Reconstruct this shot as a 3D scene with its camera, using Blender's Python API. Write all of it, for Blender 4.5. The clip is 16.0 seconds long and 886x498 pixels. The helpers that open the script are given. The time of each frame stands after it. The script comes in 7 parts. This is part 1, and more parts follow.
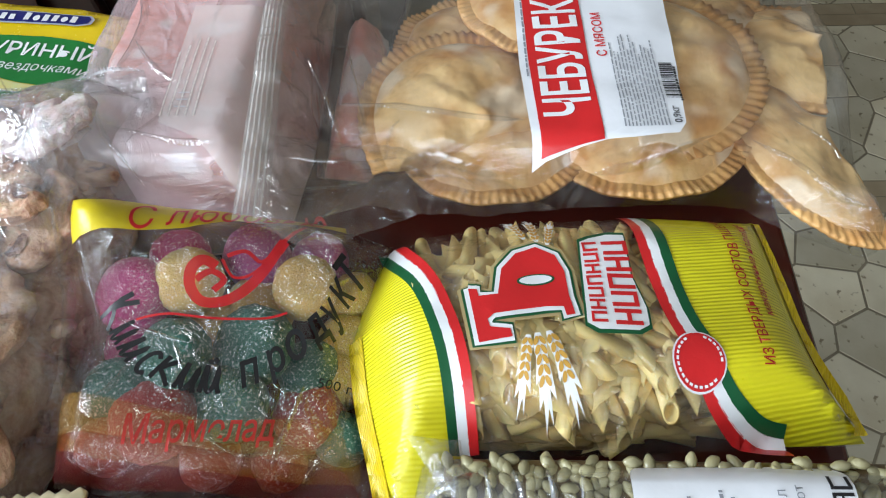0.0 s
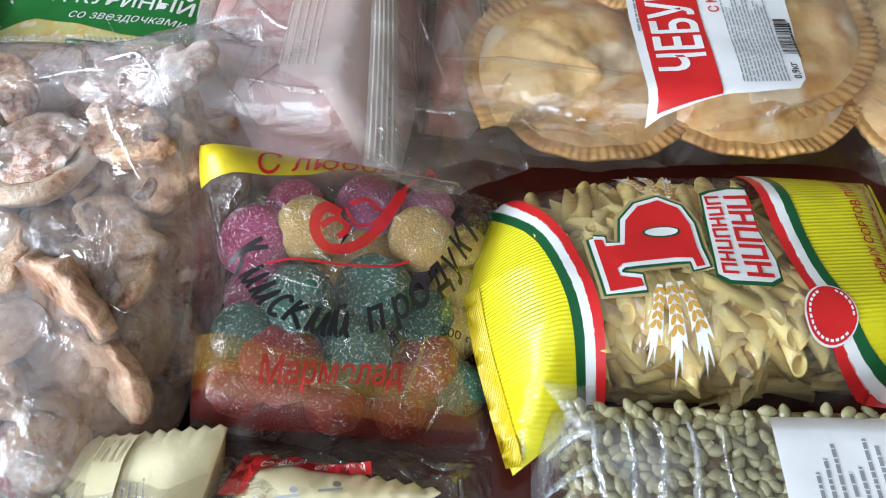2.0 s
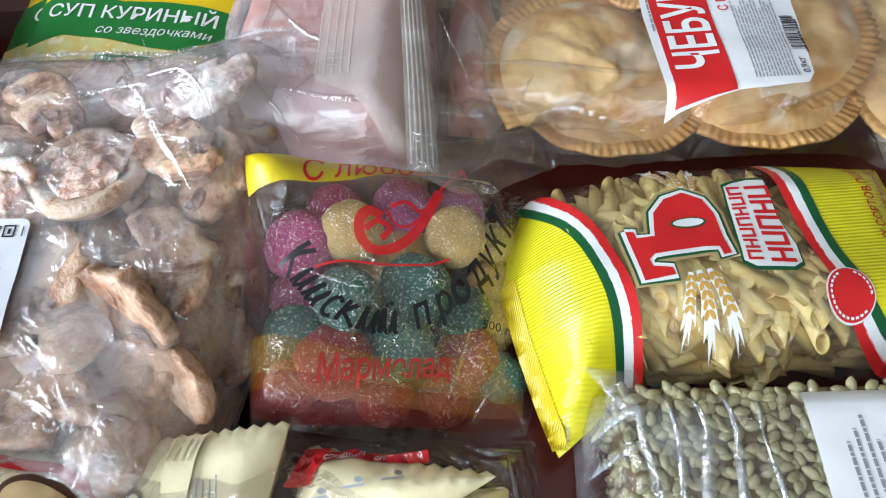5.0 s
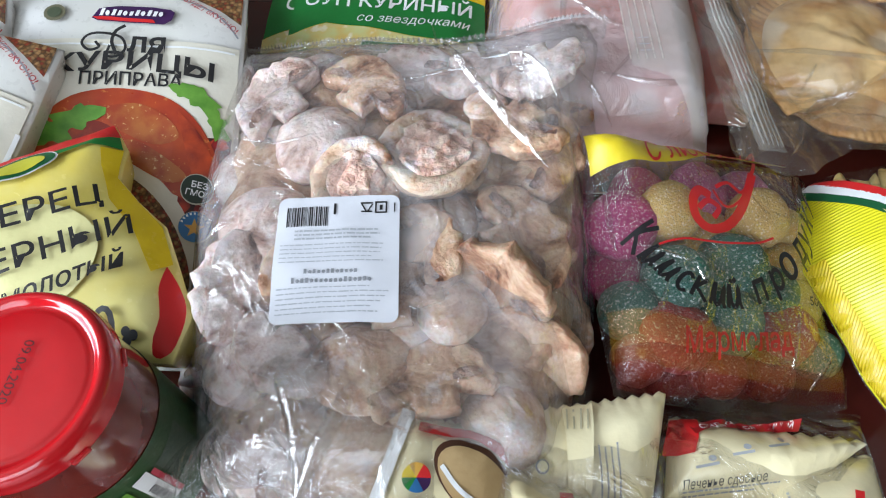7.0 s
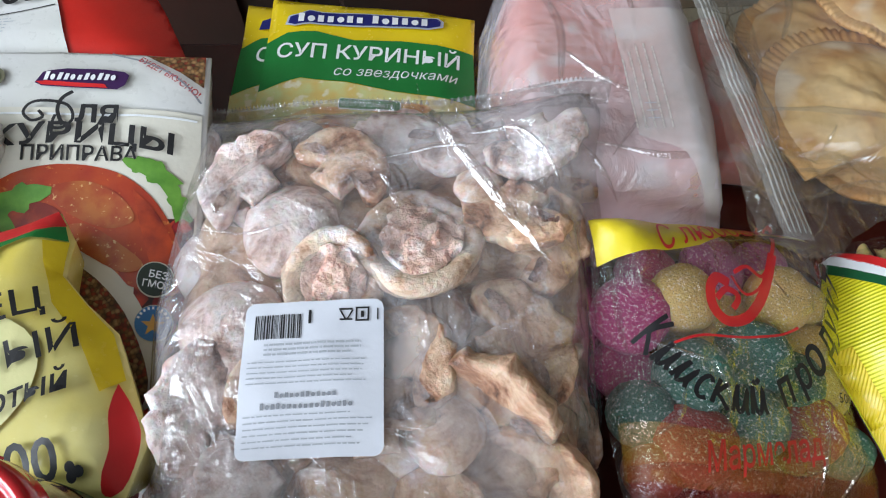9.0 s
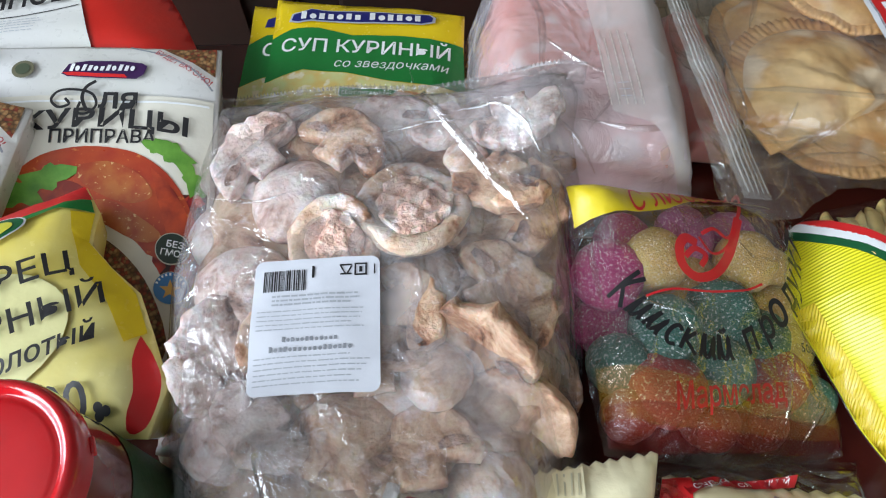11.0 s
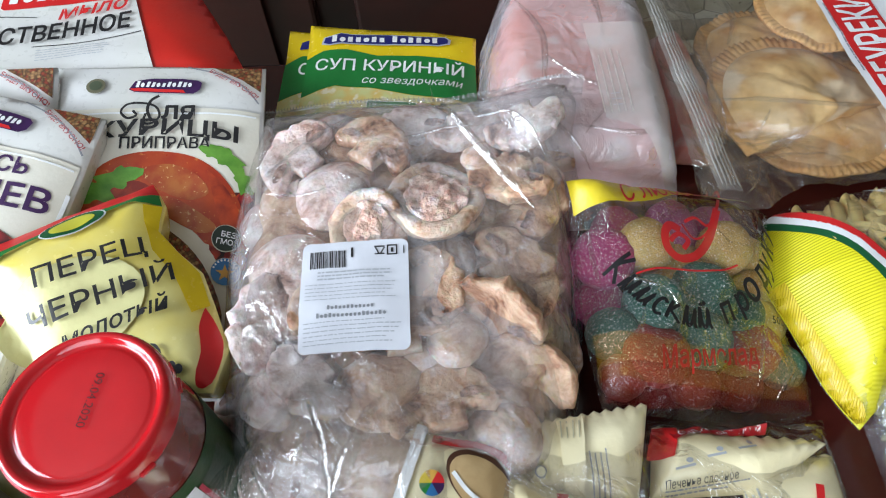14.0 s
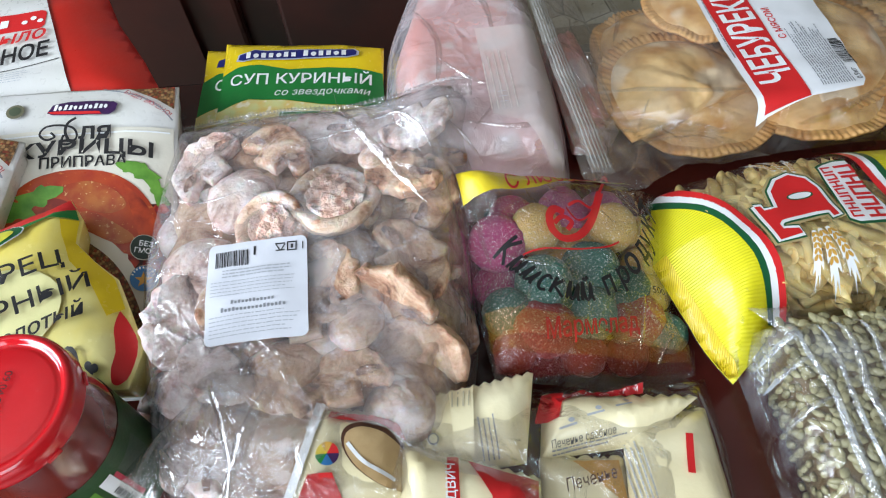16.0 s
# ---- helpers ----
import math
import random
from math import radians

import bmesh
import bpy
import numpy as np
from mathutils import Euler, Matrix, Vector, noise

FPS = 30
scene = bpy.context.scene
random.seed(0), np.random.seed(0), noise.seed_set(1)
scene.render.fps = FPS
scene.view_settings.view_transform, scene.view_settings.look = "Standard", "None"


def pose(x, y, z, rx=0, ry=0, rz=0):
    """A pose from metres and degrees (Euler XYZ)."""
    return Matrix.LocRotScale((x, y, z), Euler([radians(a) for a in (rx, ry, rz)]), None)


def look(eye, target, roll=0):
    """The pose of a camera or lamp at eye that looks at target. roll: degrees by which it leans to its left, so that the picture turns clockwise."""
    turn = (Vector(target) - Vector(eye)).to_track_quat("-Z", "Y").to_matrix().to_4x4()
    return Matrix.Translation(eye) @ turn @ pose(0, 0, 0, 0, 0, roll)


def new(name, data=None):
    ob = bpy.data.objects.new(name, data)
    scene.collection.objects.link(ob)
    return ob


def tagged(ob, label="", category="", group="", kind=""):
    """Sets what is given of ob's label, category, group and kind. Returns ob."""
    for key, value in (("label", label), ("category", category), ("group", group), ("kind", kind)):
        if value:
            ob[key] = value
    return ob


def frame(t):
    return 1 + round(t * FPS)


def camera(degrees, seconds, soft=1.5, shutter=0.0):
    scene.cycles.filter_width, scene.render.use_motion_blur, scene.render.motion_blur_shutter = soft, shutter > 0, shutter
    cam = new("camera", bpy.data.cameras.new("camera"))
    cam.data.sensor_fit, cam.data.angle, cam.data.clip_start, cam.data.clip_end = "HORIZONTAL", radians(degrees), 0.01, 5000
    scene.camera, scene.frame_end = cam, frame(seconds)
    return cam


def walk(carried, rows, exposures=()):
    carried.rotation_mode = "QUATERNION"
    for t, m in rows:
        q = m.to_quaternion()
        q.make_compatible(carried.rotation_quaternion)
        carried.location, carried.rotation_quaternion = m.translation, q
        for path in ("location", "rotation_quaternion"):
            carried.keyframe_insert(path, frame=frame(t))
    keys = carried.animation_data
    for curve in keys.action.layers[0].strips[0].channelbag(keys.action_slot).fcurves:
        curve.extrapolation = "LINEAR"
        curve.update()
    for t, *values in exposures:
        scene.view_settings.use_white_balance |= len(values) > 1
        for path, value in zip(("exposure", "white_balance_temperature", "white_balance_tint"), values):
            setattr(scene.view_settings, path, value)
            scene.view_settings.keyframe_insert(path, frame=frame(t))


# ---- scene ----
cam = camera(66.9, 16.0, soft=1.1)
PATH = [
    (0, (0.02, 0.003, 0.34), (-0.067, 1.062, -1.355), -4.1),
    (0.5, (0.017, 0.003, 0.341), (-0.075, 1.067, -1.351), -4.3),
    (1, (0.021, 0.005, 0.338), (-0.06, 1.049, -1.366), -4.4),
    (1.5, (0.006, 0.0, 0.337), (-0.072, 1.041, -1.369), -3.7),
    (2, (-0.034, -0.012, 0.335), (-0.154, 0.997, -1.387), -4.9),
    (2.5, (-0.059, -0.016, 0.344), (-0.206, 0.979, -1.384), -8.5),
    (3, (-0.069, -0.014, 0.342), (-0.173, 0.978, -1.392), -6.7),
    (5.3, (-0.06, -0.022, 0.352), (-0.122, 0.978, -1.38), -4.1),
    (5.5, (-0.078, -0.025, 0.353), (-0.083, 0.987, -1.372), -1.5),
    (6, (-0.137, -0.036, 0.358), (-0.146, 0.969, -1.371), -2.0),
    (6.5, (-0.198, -0.036, 0.356), (-0.218, 0.959, -1.379), -2.2),
    (7, (-0.239, -0.036, 0.357), (-0.274, 0.979, -1.366), -2.8),
    (7.5, (-0.234, -0.021, 0.359), (-0.231, 1.001, -1.361), -2.5),
    (8, (-0.23, -0.002, 0.354), (-0.217, 1.003, -1.375), -2.0),
    (8.5, (-0.233, 0.015, 0.349), (-0.224, 1.016, -1.382), -1.9),
    (9, (-0.24, 0.025, 0.349), (-0.233, 1.027, -1.382), -1.6),
    (9.2, (-0.241, 0.025, 0.348), (-0.235, 1.021, -1.387), -1.8),
    (11.3, (-0.234, -0.018, 0.362), (-0.244, 1.033, -1.339), -3.2),
    (11.5, (-0.235, -0.02, 0.362), (-0.249, 1.032, -1.339), -3.3),
    (12, (-0.23, -0.027, 0.369), (-0.235, 1.043, -1.321), -3.2),
    (12.5, (-0.23, -0.036, 0.374), (-0.221, 1.039, -1.313), -2.4),
    (13, (-0.23, -0.042, 0.387), (-0.228, 1.06, -1.281), -3.0),
    (13.5, (-0.231, -0.053, 0.395), (-0.224, 1.069, -1.261), -3.2),
    (14, (-0.242, -0.06, 0.397), (-0.263, 1.046, -1.269), -3.9),
    (14.5, (-0.249, -0.07, 0.405), (-0.285, 1.054, -1.249), -4.7),
    (15, (-0.252, -0.072, 0.408), (-0.284, 1.059, -1.241), -4.7),
    (15.5, (-0.23, -0.076, 0.404), (-0.221, 1.053, -1.247), -4.2),
    (16, (-0.193, -0.091, 0.413), (-0.155, 1.04, -1.236), -5.0),
]
walk(cam, [(t, look(eye, target, roll)) for t, eye, target, roll in PATH],
     exposures=[(0, 0.36), (3, 0.34), (5.5, 0.34), (7, 0.12), (9, 0.0), (12, 0.05), (14, 0.08), (16, 0.22)])

# ---- world, window light, exposure ----
world = bpy.data.worlds.new("world")
scene.world = world
world.use_nodes = True
_n = world.node_tree.nodes
_sky = _n.new("ShaderNodeTexSky")
_sky.sky_type, _sky.sun_disc = "NISHITA", False
_sky.sun_elevation, _sky.sun_rotation = radians(38), radians(250)
world.node_tree.links.new(_sky.outputs[0], _n["Background"].inputs[0])
_n["Background"].inputs[1].default_value = 0.12


def window_lamp(eye, target, sx, sy, power, colour):
    d = bpy.data.lights.new("window_light", "AREA")
    d.shape, d.size, d.size_y, d.energy, d.color = "RECTANGLE", sx, sy, power, colour
    ob = new("window_light", d)
    ob.matrix_world = look(eye, target)
    return ob


# ---- materials ----
def node_mat(name):
    m = bpy.data.materials.new(name)
    m.use_nodes = True
    return m, m.node_tree.nodes, m.node_tree.links


def rgba(c):
    return (c[0], c[1], c[2], 1.0)


def mat(name, col, rough=0.5, col2=None, scale=40, bump=0.15, bscale=220, metal=0.0, sss=0.0, coat=0.0,
        speck=None, speck_size=300, speck_amount=0.5, detail=5, vary=0.0, spec=0.5, band=(0.35, 0.65)):
    """Principled surface with two scales of noise, optional specks, and a per-object change of value."""
    m, n, l = node_mat(name)
    b = n["Principled BSDF"]
    tc = n.new("ShaderNodeTexCoord")
    big = n.new("ShaderNodeTexNoise")
    big.inputs["Scale"].default_value, big.inputs["Detail"].default_value = scale, detail
    l.new(tc.outputs["Object"], big.inputs["Vector"])
    ramp = n.new("ShaderNodeMapRange")
    ramp.inputs[1].default_value, ramp.inputs[2].default_value = band
    l.new(big.outputs["Fac"], ramp.inputs[0])
    mix = n.new("ShaderNodeMix")
    mix.data_type = "RGBA"
    c2 = col2 if col2 else tuple(c * 0.86 for c in col)
    mix.inputs[6].default_value, mix.inputs[7].default_value = rgba(col), rgba(c2)
    l.new(ramp.outputs[0], mix.inputs[0])
    out = mix.outputs[2]
    if speck:
        v = n.new("ShaderNodeTexNoise")
        v.inputs["Scale"].default_value, v.inputs["Detail"].default_value = speck_size, 2
        l.new(tc.outputs["Object"], v.inputs["Vector"])
        r = n.new("ShaderNodeMapRange")
        r.inputs[1].default_value, r.inputs[2].default_value = 1 - speck_amount, 1 - speck_amount + 0.08
        l.new(v.outputs["Fac"], r.inputs[0])
        mx = n.new("ShaderNodeMix")
        mx.data_type = "RGBA"
        mx.inputs[7].default_value = rgba(speck)
        l.new(out, mx.inputs[6])
        l.new(r.outputs[0], mx.inputs[0])
        out = mx.outputs[2]
    if vary:
        oi = n.new("ShaderNodeObjectInfo")
        r = n.new("ShaderNodeMapRange")
        r.inputs[3].default_value, r.inputs[4].default_value = 1 - vary, 1 + vary
        l.new(oi.outputs["Random"], r.inputs[0])
        hsv = n.new("ShaderNodeHueSaturation")
        l.new(r.outputs[0], hsv.inputs["Value"])
        l.new(out, hsv.inputs["Color"])
        out = hsv.outputs[0]
    l.new(out, b.inputs["Base Color"])
    fine = n.new("ShaderNodeTexNoise")
    fine.inputs["Scale"].default_value, fine.inputs["Detail"].default_value = bscale, 4
    l.new(tc.outputs["Object"], fine.inputs["Vector"])
    bp = n.new("ShaderNodeBump")
    bp.inputs["Strength"].default_value, bp.inputs["Distance"].default_value = bump, 0.002
    l.new(fine.outputs["Fac"], bp.inputs["Height"])
    l.new(bp.outputs[0], b.inputs["Normal"])
    rr = n.new("ShaderNodeMapRange")
    rr.inputs[3].default_value, rr.inputs[4].default_value = rough * 0.8, min(1, rough * 1.25)
    l.new(fine.outputs["Fac"], rr.inputs[0])
    l.new(rr.outputs[0], b.inputs["Roughness"])
    b.inputs["Metallic"].default_value = metal
    b.inputs["Specular IOR Level"].default_value = spec
    b.inputs["Coat Weight"].default_value = coat
    b.inputs["Coat Roughness"].default_value = 0.08
    if sss:
        b.inputs["Subsurface Weight"].default_value = sss
        b.inputs["Subsurface Scale"].default_value = 0.006
        b.inputs["Subsurface Radius"].default_value = (1.0, 0.6, 0.4)
    return m


def film(name, tint=(0.95, 0.95, 0.95), haze=0.06, haze_col=(0.85, 0.86, 0.88), rough=0.07, bump=0.5, bscale=45, gloss=1.6, patchy=0.12, hscale=28):
    """Thin clear plastic: see-through, crinkled, glossy at grazing angles, with milky patches."""
    m, n, l = node_mat(name)
    n.remove(n["Principled BSDF"])
    out = n["Material Output"]
    tc = n.new("ShaderNodeTexCoord")
    nz = n.new("ShaderNodeTexNoise")
    nz.inputs["Scale"].default_value, nz.inputs["Detail"].default_value, nz.inputs["Distortion"].default_value = bscale, 6, 1.2
    l.new(tc.outputs["Object"], nz.inputs["Vector"])
    wv = n.new("ShaderNodeTexVoronoi")
    wv.feature = "DISTANCE_TO_EDGE"
    wv.inputs["Scale"].default_value = bscale * 0.8
    dist = n.new("ShaderNodeMix")
    dist.data_type = "RGBA"
    dist.inputs[0].default_value = 0.05
    l.new(tc.outputs["Object"], dist.inputs[6])
    l.new(nz.outputs["Color"], dist.inputs[7])
    l.new(dist.outputs[2], wv.inputs["Vector"])
    crease = n.new("ShaderNodeMapRange")
    crease.inputs[1].default_value, crease.inputs[2].default_value = 0.0, 0.16
    crease.inputs[3].default_value, crease.inputs[4].default_value = 0.7, 0.0
    l.new(wv.outputs["Distance"], crease.inputs[0])
    add = n.new("ShaderNodeMath")
    add.operation = "ADD"
    l.new(crease.outputs[0], add.inputs[0])
    l.new(nz.outputs["Fac"], add.inputs[1])
    bp = n.new("ShaderNodeBump")
    bp.inputs["Strength"].default_value, bp.inputs["Distance"].default_value = bump, 0.006
    l.new(add.outputs[0], bp.inputs["Height"])
    tr = n.new("ShaderNodeBsdfTransparent")
    tr.inputs[0].default_value = rgba(tint)
    df = n.new("ShaderNodeBsdfDiffuse")
    df.inputs[0].default_value = rgba(haze_col)
    l.new(bp.outputs[0], df.inputs["Normal"])
    hz = n.new("ShaderNodeTexNoise")
    hz.inputs["Scale"].default_value, hz.inputs["Detail"].default_value = hscale, 5
    l.new(tc.outputs["Object"], hz.inputs["Vector"])
    hr = n.new("ShaderNodeMapRange")
    hr.inputs[1].default_value, hr.inputs[2].default_value = 0.45, 0.75
    hr.inputs[3].default_value, hr.inputs[4].default_value = haze, haze + patchy
    l.new(hz.outputs["Fac"], hr.inputs[0])
    m1 = n.new("ShaderNodeMixShader")
    l.new(hr.outputs[0], m1.inputs[0])
    l.new(tr.outputs[0], m1.inputs[1])
    l.new(df.outputs[0], m1.inputs[2])
    gl = n.new("ShaderNodeBsdfGlossy")
    gl.inputs["Roughness"].default_value = rough
    l.new(bp.outputs[0], gl.inputs["Normal"])
    fr = n.new("ShaderNodeLayerWeight")
    fr.inputs["Blend"].default_value = 0.5
    l.new(bp.outputs[0], fr.inputs["Normal"])
    pw = n.new("ShaderNodeMath")
    pw.operation = "POWER"
    pw.inputs[1].default_value = 3.5
    l.new(fr.outputs["Facing"], pw.inputs[0])
    mu = n.new("ShaderNodeMath")
    mu.operation, mu.use_clamp = "MULTIPLY_ADD", True
    mu.inputs[1].default_value, mu.inputs[2].default_value = 0.30 * gloss, 0.045 * gloss
    l.new(pw.outputs[0], mu.inputs[0])
    m2 = n.new("ShaderNodeMixShader")
    l.new(mu.outputs[0], m2.inputs[0])
    l.new(m1.outputs[0], m2.inputs[1])
    l.new(gl.outputs[0], m2.inputs[2])
    l.new(m2.outputs[0], out.inputs[0])
    return m


def ink(name, col, rough=0.35, see=0.0):
    """Printed ink on film; see > 0 lets part of what lies below through."""
    m = mat(name, col, rough, scale=60, bump=0.08, bscale=400, band=(0.2, 0.9))
    if see:
        n, l = m.node_tree.nodes, m.node_tree.links
        tr = n.new("ShaderNodeBsdfTransparent")
        mx = n.new("ShaderNodeMixShader")
        mx.inputs[0].default_value = see
        l.new(n["Principled BSDF"].outputs[0], mx.inputs[1])
        l.new(tr.outputs[0], mx.inputs[2])
        l.new(mx.outputs[0], n["Material Output"].inputs[0])
    return m


def ribbed(name, col, col2, per_m=420, angle=0.0, rough=0.3):
    """Glossy printed film with a fine embossed rib."""
    m = mat(name, col, rough, col2, scale=14, bump=0.1, coat=0.3)
    n, l = m.node_tree.nodes, m.node_tree.links
    tc = n.new("ShaderNodeTexCoord")
    mp = n.new("ShaderNodeMapping")
    mp.inputs["Rotation"].default_value = (0, 0, angle)
    wv = n.new("ShaderNodeTexWave")
    wv.inputs["Scale"].default_value, wv.inputs["Distortion"].default_value = per_m / 3.2, 1.0
    wv.inputs["Detail Scale"].default_value = 0.3
    l.new(tc.outputs["Object"], mp.inputs[0])
    l.new(mp.outputs[0], wv.inputs["Vector"])
    bp = n.new("ShaderNodeBump")
    bp.inputs["Strength"].default_value, bp.inputs["Distance"].default_value = 0.5, 0.0006
    l.new(wv.outputs["Fac"], bp.inputs["Height"])
    l.new(bp.outputs[0], n["Principled BSDF"].inputs["Normal"])
    return m


def grains(name, cols, scale=260, rough=0.5):
    """Coarsely ground spice as printed or lying: cells of several colours."""
    m, n, l = node_mat(name)
    b = n["Principled BSDF"]
    tc = n.new("ShaderNodeTexCoord")
    v = n.new("ShaderNodeTexVoronoi")
    v.inputs["Scale"].default_value = scale
    l.new(tc.outputs["Object"], v.inputs["Vector"])
    r = n.new("ShaderNodeValToRGB")
    r.color_ramp.interpolation = "CONSTANT"
    e = r.color_ramp.elements
    e[0].position, e[0].color = 0.0, rgba(cols[0])
    e[1].position, e[1].color = 1.0 / len(cols), rgba(cols[1])
    for i, c in enumerate(cols[2:]):
        e.new((i + 2) / len(cols)).color = rgba(c)
    sp = n.new("ShaderNodeSeparateColor")
    l.new(v.outputs["Color"], sp.inputs[0])
    l.new(sp.outputs[0], r.inputs[0])
    dk = n.new("ShaderNodeMapRange")
    dk.inputs[1].default_value, dk.inputs[2].default_value, dk.inputs[3].default_value, dk.inputs[4].default_value = 0.2, 0.75, 1.0, 0.35
    l.new(v.outputs["Distance"], dk.inputs[0])
    hs = n.new("ShaderNodeHueSaturation")
    l.new(dk.outputs[0], hs.inputs["Value"])
    l.new(r.outputs[0], hs.inputs["Color"])
    l.new(hs.outputs[0], b.inputs["Base Color"])
    b.inputs["Roughness"].default_value = rough
    return m


WOOD = mat("mahogany lacquer", (0.105, 0.018, 0.013), 0.22, (0.055, 0.010, 0.008), scale=9, bump=0.05, coat=0.5)
DARKWOOD = mat("dark cabinet wood", (0.048, 0.009, 0.007), 0.35, (0.018, 0.006, 0.006), scale=7, bump=0.1, bscale=90)
WALLPAINT = mat("wall paint", (0.34, 0.29, 0.23), 0.8, (0.29, 0.25, 0.20), scale=3, bump=0.2)
CEILPAINT = mat("ceiling paint", (0.56, 0.55, 0.52), 0.85, scale=2, bump=0.1)
WHITEFRAME = mat("window frame paint", (0.8, 0.8, 0.78), 0.4, scale=6)
GROUT = mat("linoleum joint", (0.22, 0.19, 0.13), 0.55, scale=20)
STONE = mat("linoleum stone print", (0.62, 0.58, 0.44), 0.4, (0.50, 0.45, 0.32), scale=9, bump=0.08, bscale=120, vary=0.22, speck=(0.22, 0.18, 0.11), speck_size=60, speck_amount=0.36)
PLANK = mat("linoleum plank print", (0.36, 0.30, 0.20), 0.4, (0.28, 0.22, 0.14), scale=14, bump=0.08, vary=0.12)

WHITE = ink("white print", (0.86, 0.87, 0.88))
# Label paper a step greyer and bluer than PAPER.
GREYPAPER = mat("grey-blue label paper", (0.72, 0.73, 0.79), 0.45, (0.66, 0.67, 0.73), scale=45, bump=0.10, bscale=120)
PAPER = mat("label paper", (0.84, 0.85, 0.88), 0.45, scale=20, bump=0.05)
BLACK = ink("black print", (0.015, 0.014, 0.016))
GREY = ink("grey print", (0.28, 0.29, 0.32))
PALEGREY = ink("pale grey print", (0.46, 0.48, 0.52))
RED = ink("red print", (0.66, 0.020, 0.022))
DEEPRED = ink("deep red print", (0.42, 0.008, 0.014))
GREEN = ink("green print", (0.012, 0.19, 0.035))
DKGREEN = ink("dark green print", (0.008, 0.10, 0.035))
NAVY = ink("navy print", (0.012, 0.016, 0.15))
PURPLE = ink("dark purple print", (0.045, 0.012, 0.075))
BLUE = ink("blue print", (0.03, 0.17, 0.42))
GOLDINK = ink("wheat print", (0.62, 0.34, 0.06))
LEAF = mat("leaf print", (0.06, 0.20, 0.02), 0.35, (0.16, 0.36, 0.05), scale=70, bump=0.1)
YELLOW = mat("yellow foil", (0.82, 0.60, 0.012), 0.25, (0.74, 0.52, 0.01), scale=16, bump=0.1, coat=0.4)
LEMON = mat("pale yellow foil", (0.80, 0.74, 0.34), 0.25, (0.80, 0.64, 0.12), scale=14, bump=0.08, coat=0.4)
CREAMFOIL = mat("cream foil", (0.90, 0.81, 0.54), 0.24, (0.86, 0.75, 0.46), scale=24, bump=0.12, coat=0.4)
POUCH = mat("white pouch foil", (0.72, 0.71, 0.70), 0.28, (0.66, 0.65, 0.61), scale=12, bump=0.08, coat=0.3)
REDFOIL = mat("red foil", (0.62, 0.022, 0.012), 0.3, (0.52, 0.015, 0.01), scale=12, bump=0.1, coat=0.3)
ROAST = mat("roast chicken print", (0.34, 0.026, 0.007), 0.3, (0.46, 0.065, 0.012), scale=60, bump=0.06, speck=(0.56, 0.17, 0.04), speck_size=300, speck_amount=0.36, coat=0.3)
ROASTDARK = mat("roast glaze print", (0.20, 0.012, 0.005), 0.3, (0.50, 0.06, 0.012), scale=80, bump=0.06, coat=0.3)
SPICE = grains("ground spice print", [(0.26, 0.12, 0.04), (0.16, 0.07, 0.02), (0.40, 0.22, 0.09), (0.28, 0.04, 0.015)], 480)
PEPPERCORN = grains("peppercorn print", [(0.55, 0.50, 0.36), (0.06, 0.03, 0.02), (0.42, 0.05, 0.02), (0.30, 0.22, 0.11), (0.36, 0.22, 0.10), (0.12, 0.02, 0.01)], 300)
CHILI = grains("chili print", [(0.50, 0.015, 0.01), (0.30, 0.008, 0.01), (0.08, 0.01, 0.008), (0.62, 0.05, 0.02)], 170)
SOUPPIC = mat("soup print", (0.72, 0.52, 0.16), 0.3, (0.62, 0.66, 0.30), scale=70, bump=0.05, speck=(0.80, 0.72, 0.52), speck_size=110, speck_amount=0.46)
CARROT = mat("carrot print", (0.66, 0.22, 0.05), 0.3, (0.72, 0.48, 0.14), scale=60, bump=0.05)

FILM = film("clear film", haze=0.015, patchy=0.09)
FILM_CHEB = film("clear bag film", haze=0.01, patchy=0.13, haze_col=(0.92, 0.88, 0.84), bump=0.35, bscale=26)
# Lilac patches: frost, and the window's reflection painted in as haze.
FILM_FROST_HAZE = film("frosted film with window haze", haze=0.05, patchy=0.36, haze_col=(0.97, 0.92, 0.96), bump=0.45, bscale=30, hscale=12, gloss=2.5)
FILM_MEAT = film("milky bag film", haze=0.22, patchy=0.42, haze_col=(0.96, 0.88, 0.93), bump=0.35, bscale=24, hscale=11, gloss=2.0)
FILM_COOKIE = film("crackling clear film", haze=0.01, patchy=0.11, bump=0.8, bscale=34, gloss=2.4, rough=0.05)
FILM_SEED = film("tight wrap film", haze=0.02, patchy=0.24, haze_col=(0.84, 0.88, 0.95), bump=0.5, bscale=30, gloss=2.2, rough=0.09)
FOLD = film("folded film", haze=0.0, patchy=0.04, bump=0.15, bscale=60, gloss=4.0, rough=0.08)
# Blue-white haze paints the bright reflections along the wrap folds.
SEEDFOLD_GLINT = film("folded wrap with painted glint", haze=0.12, patchy=0.45, haze_col=(0.82, 0.88, 0.98), bump=0.3, bscale=60, gloss=4.0, rough=0.10, hscale=40)
FILM_JELLY = film("printed clear film", haze=0.01, patchy=0.09, haze_col=(0.88, 0.82, 0.80), bump=0.6, bscale=36, gloss=2.2, rough=0.05)

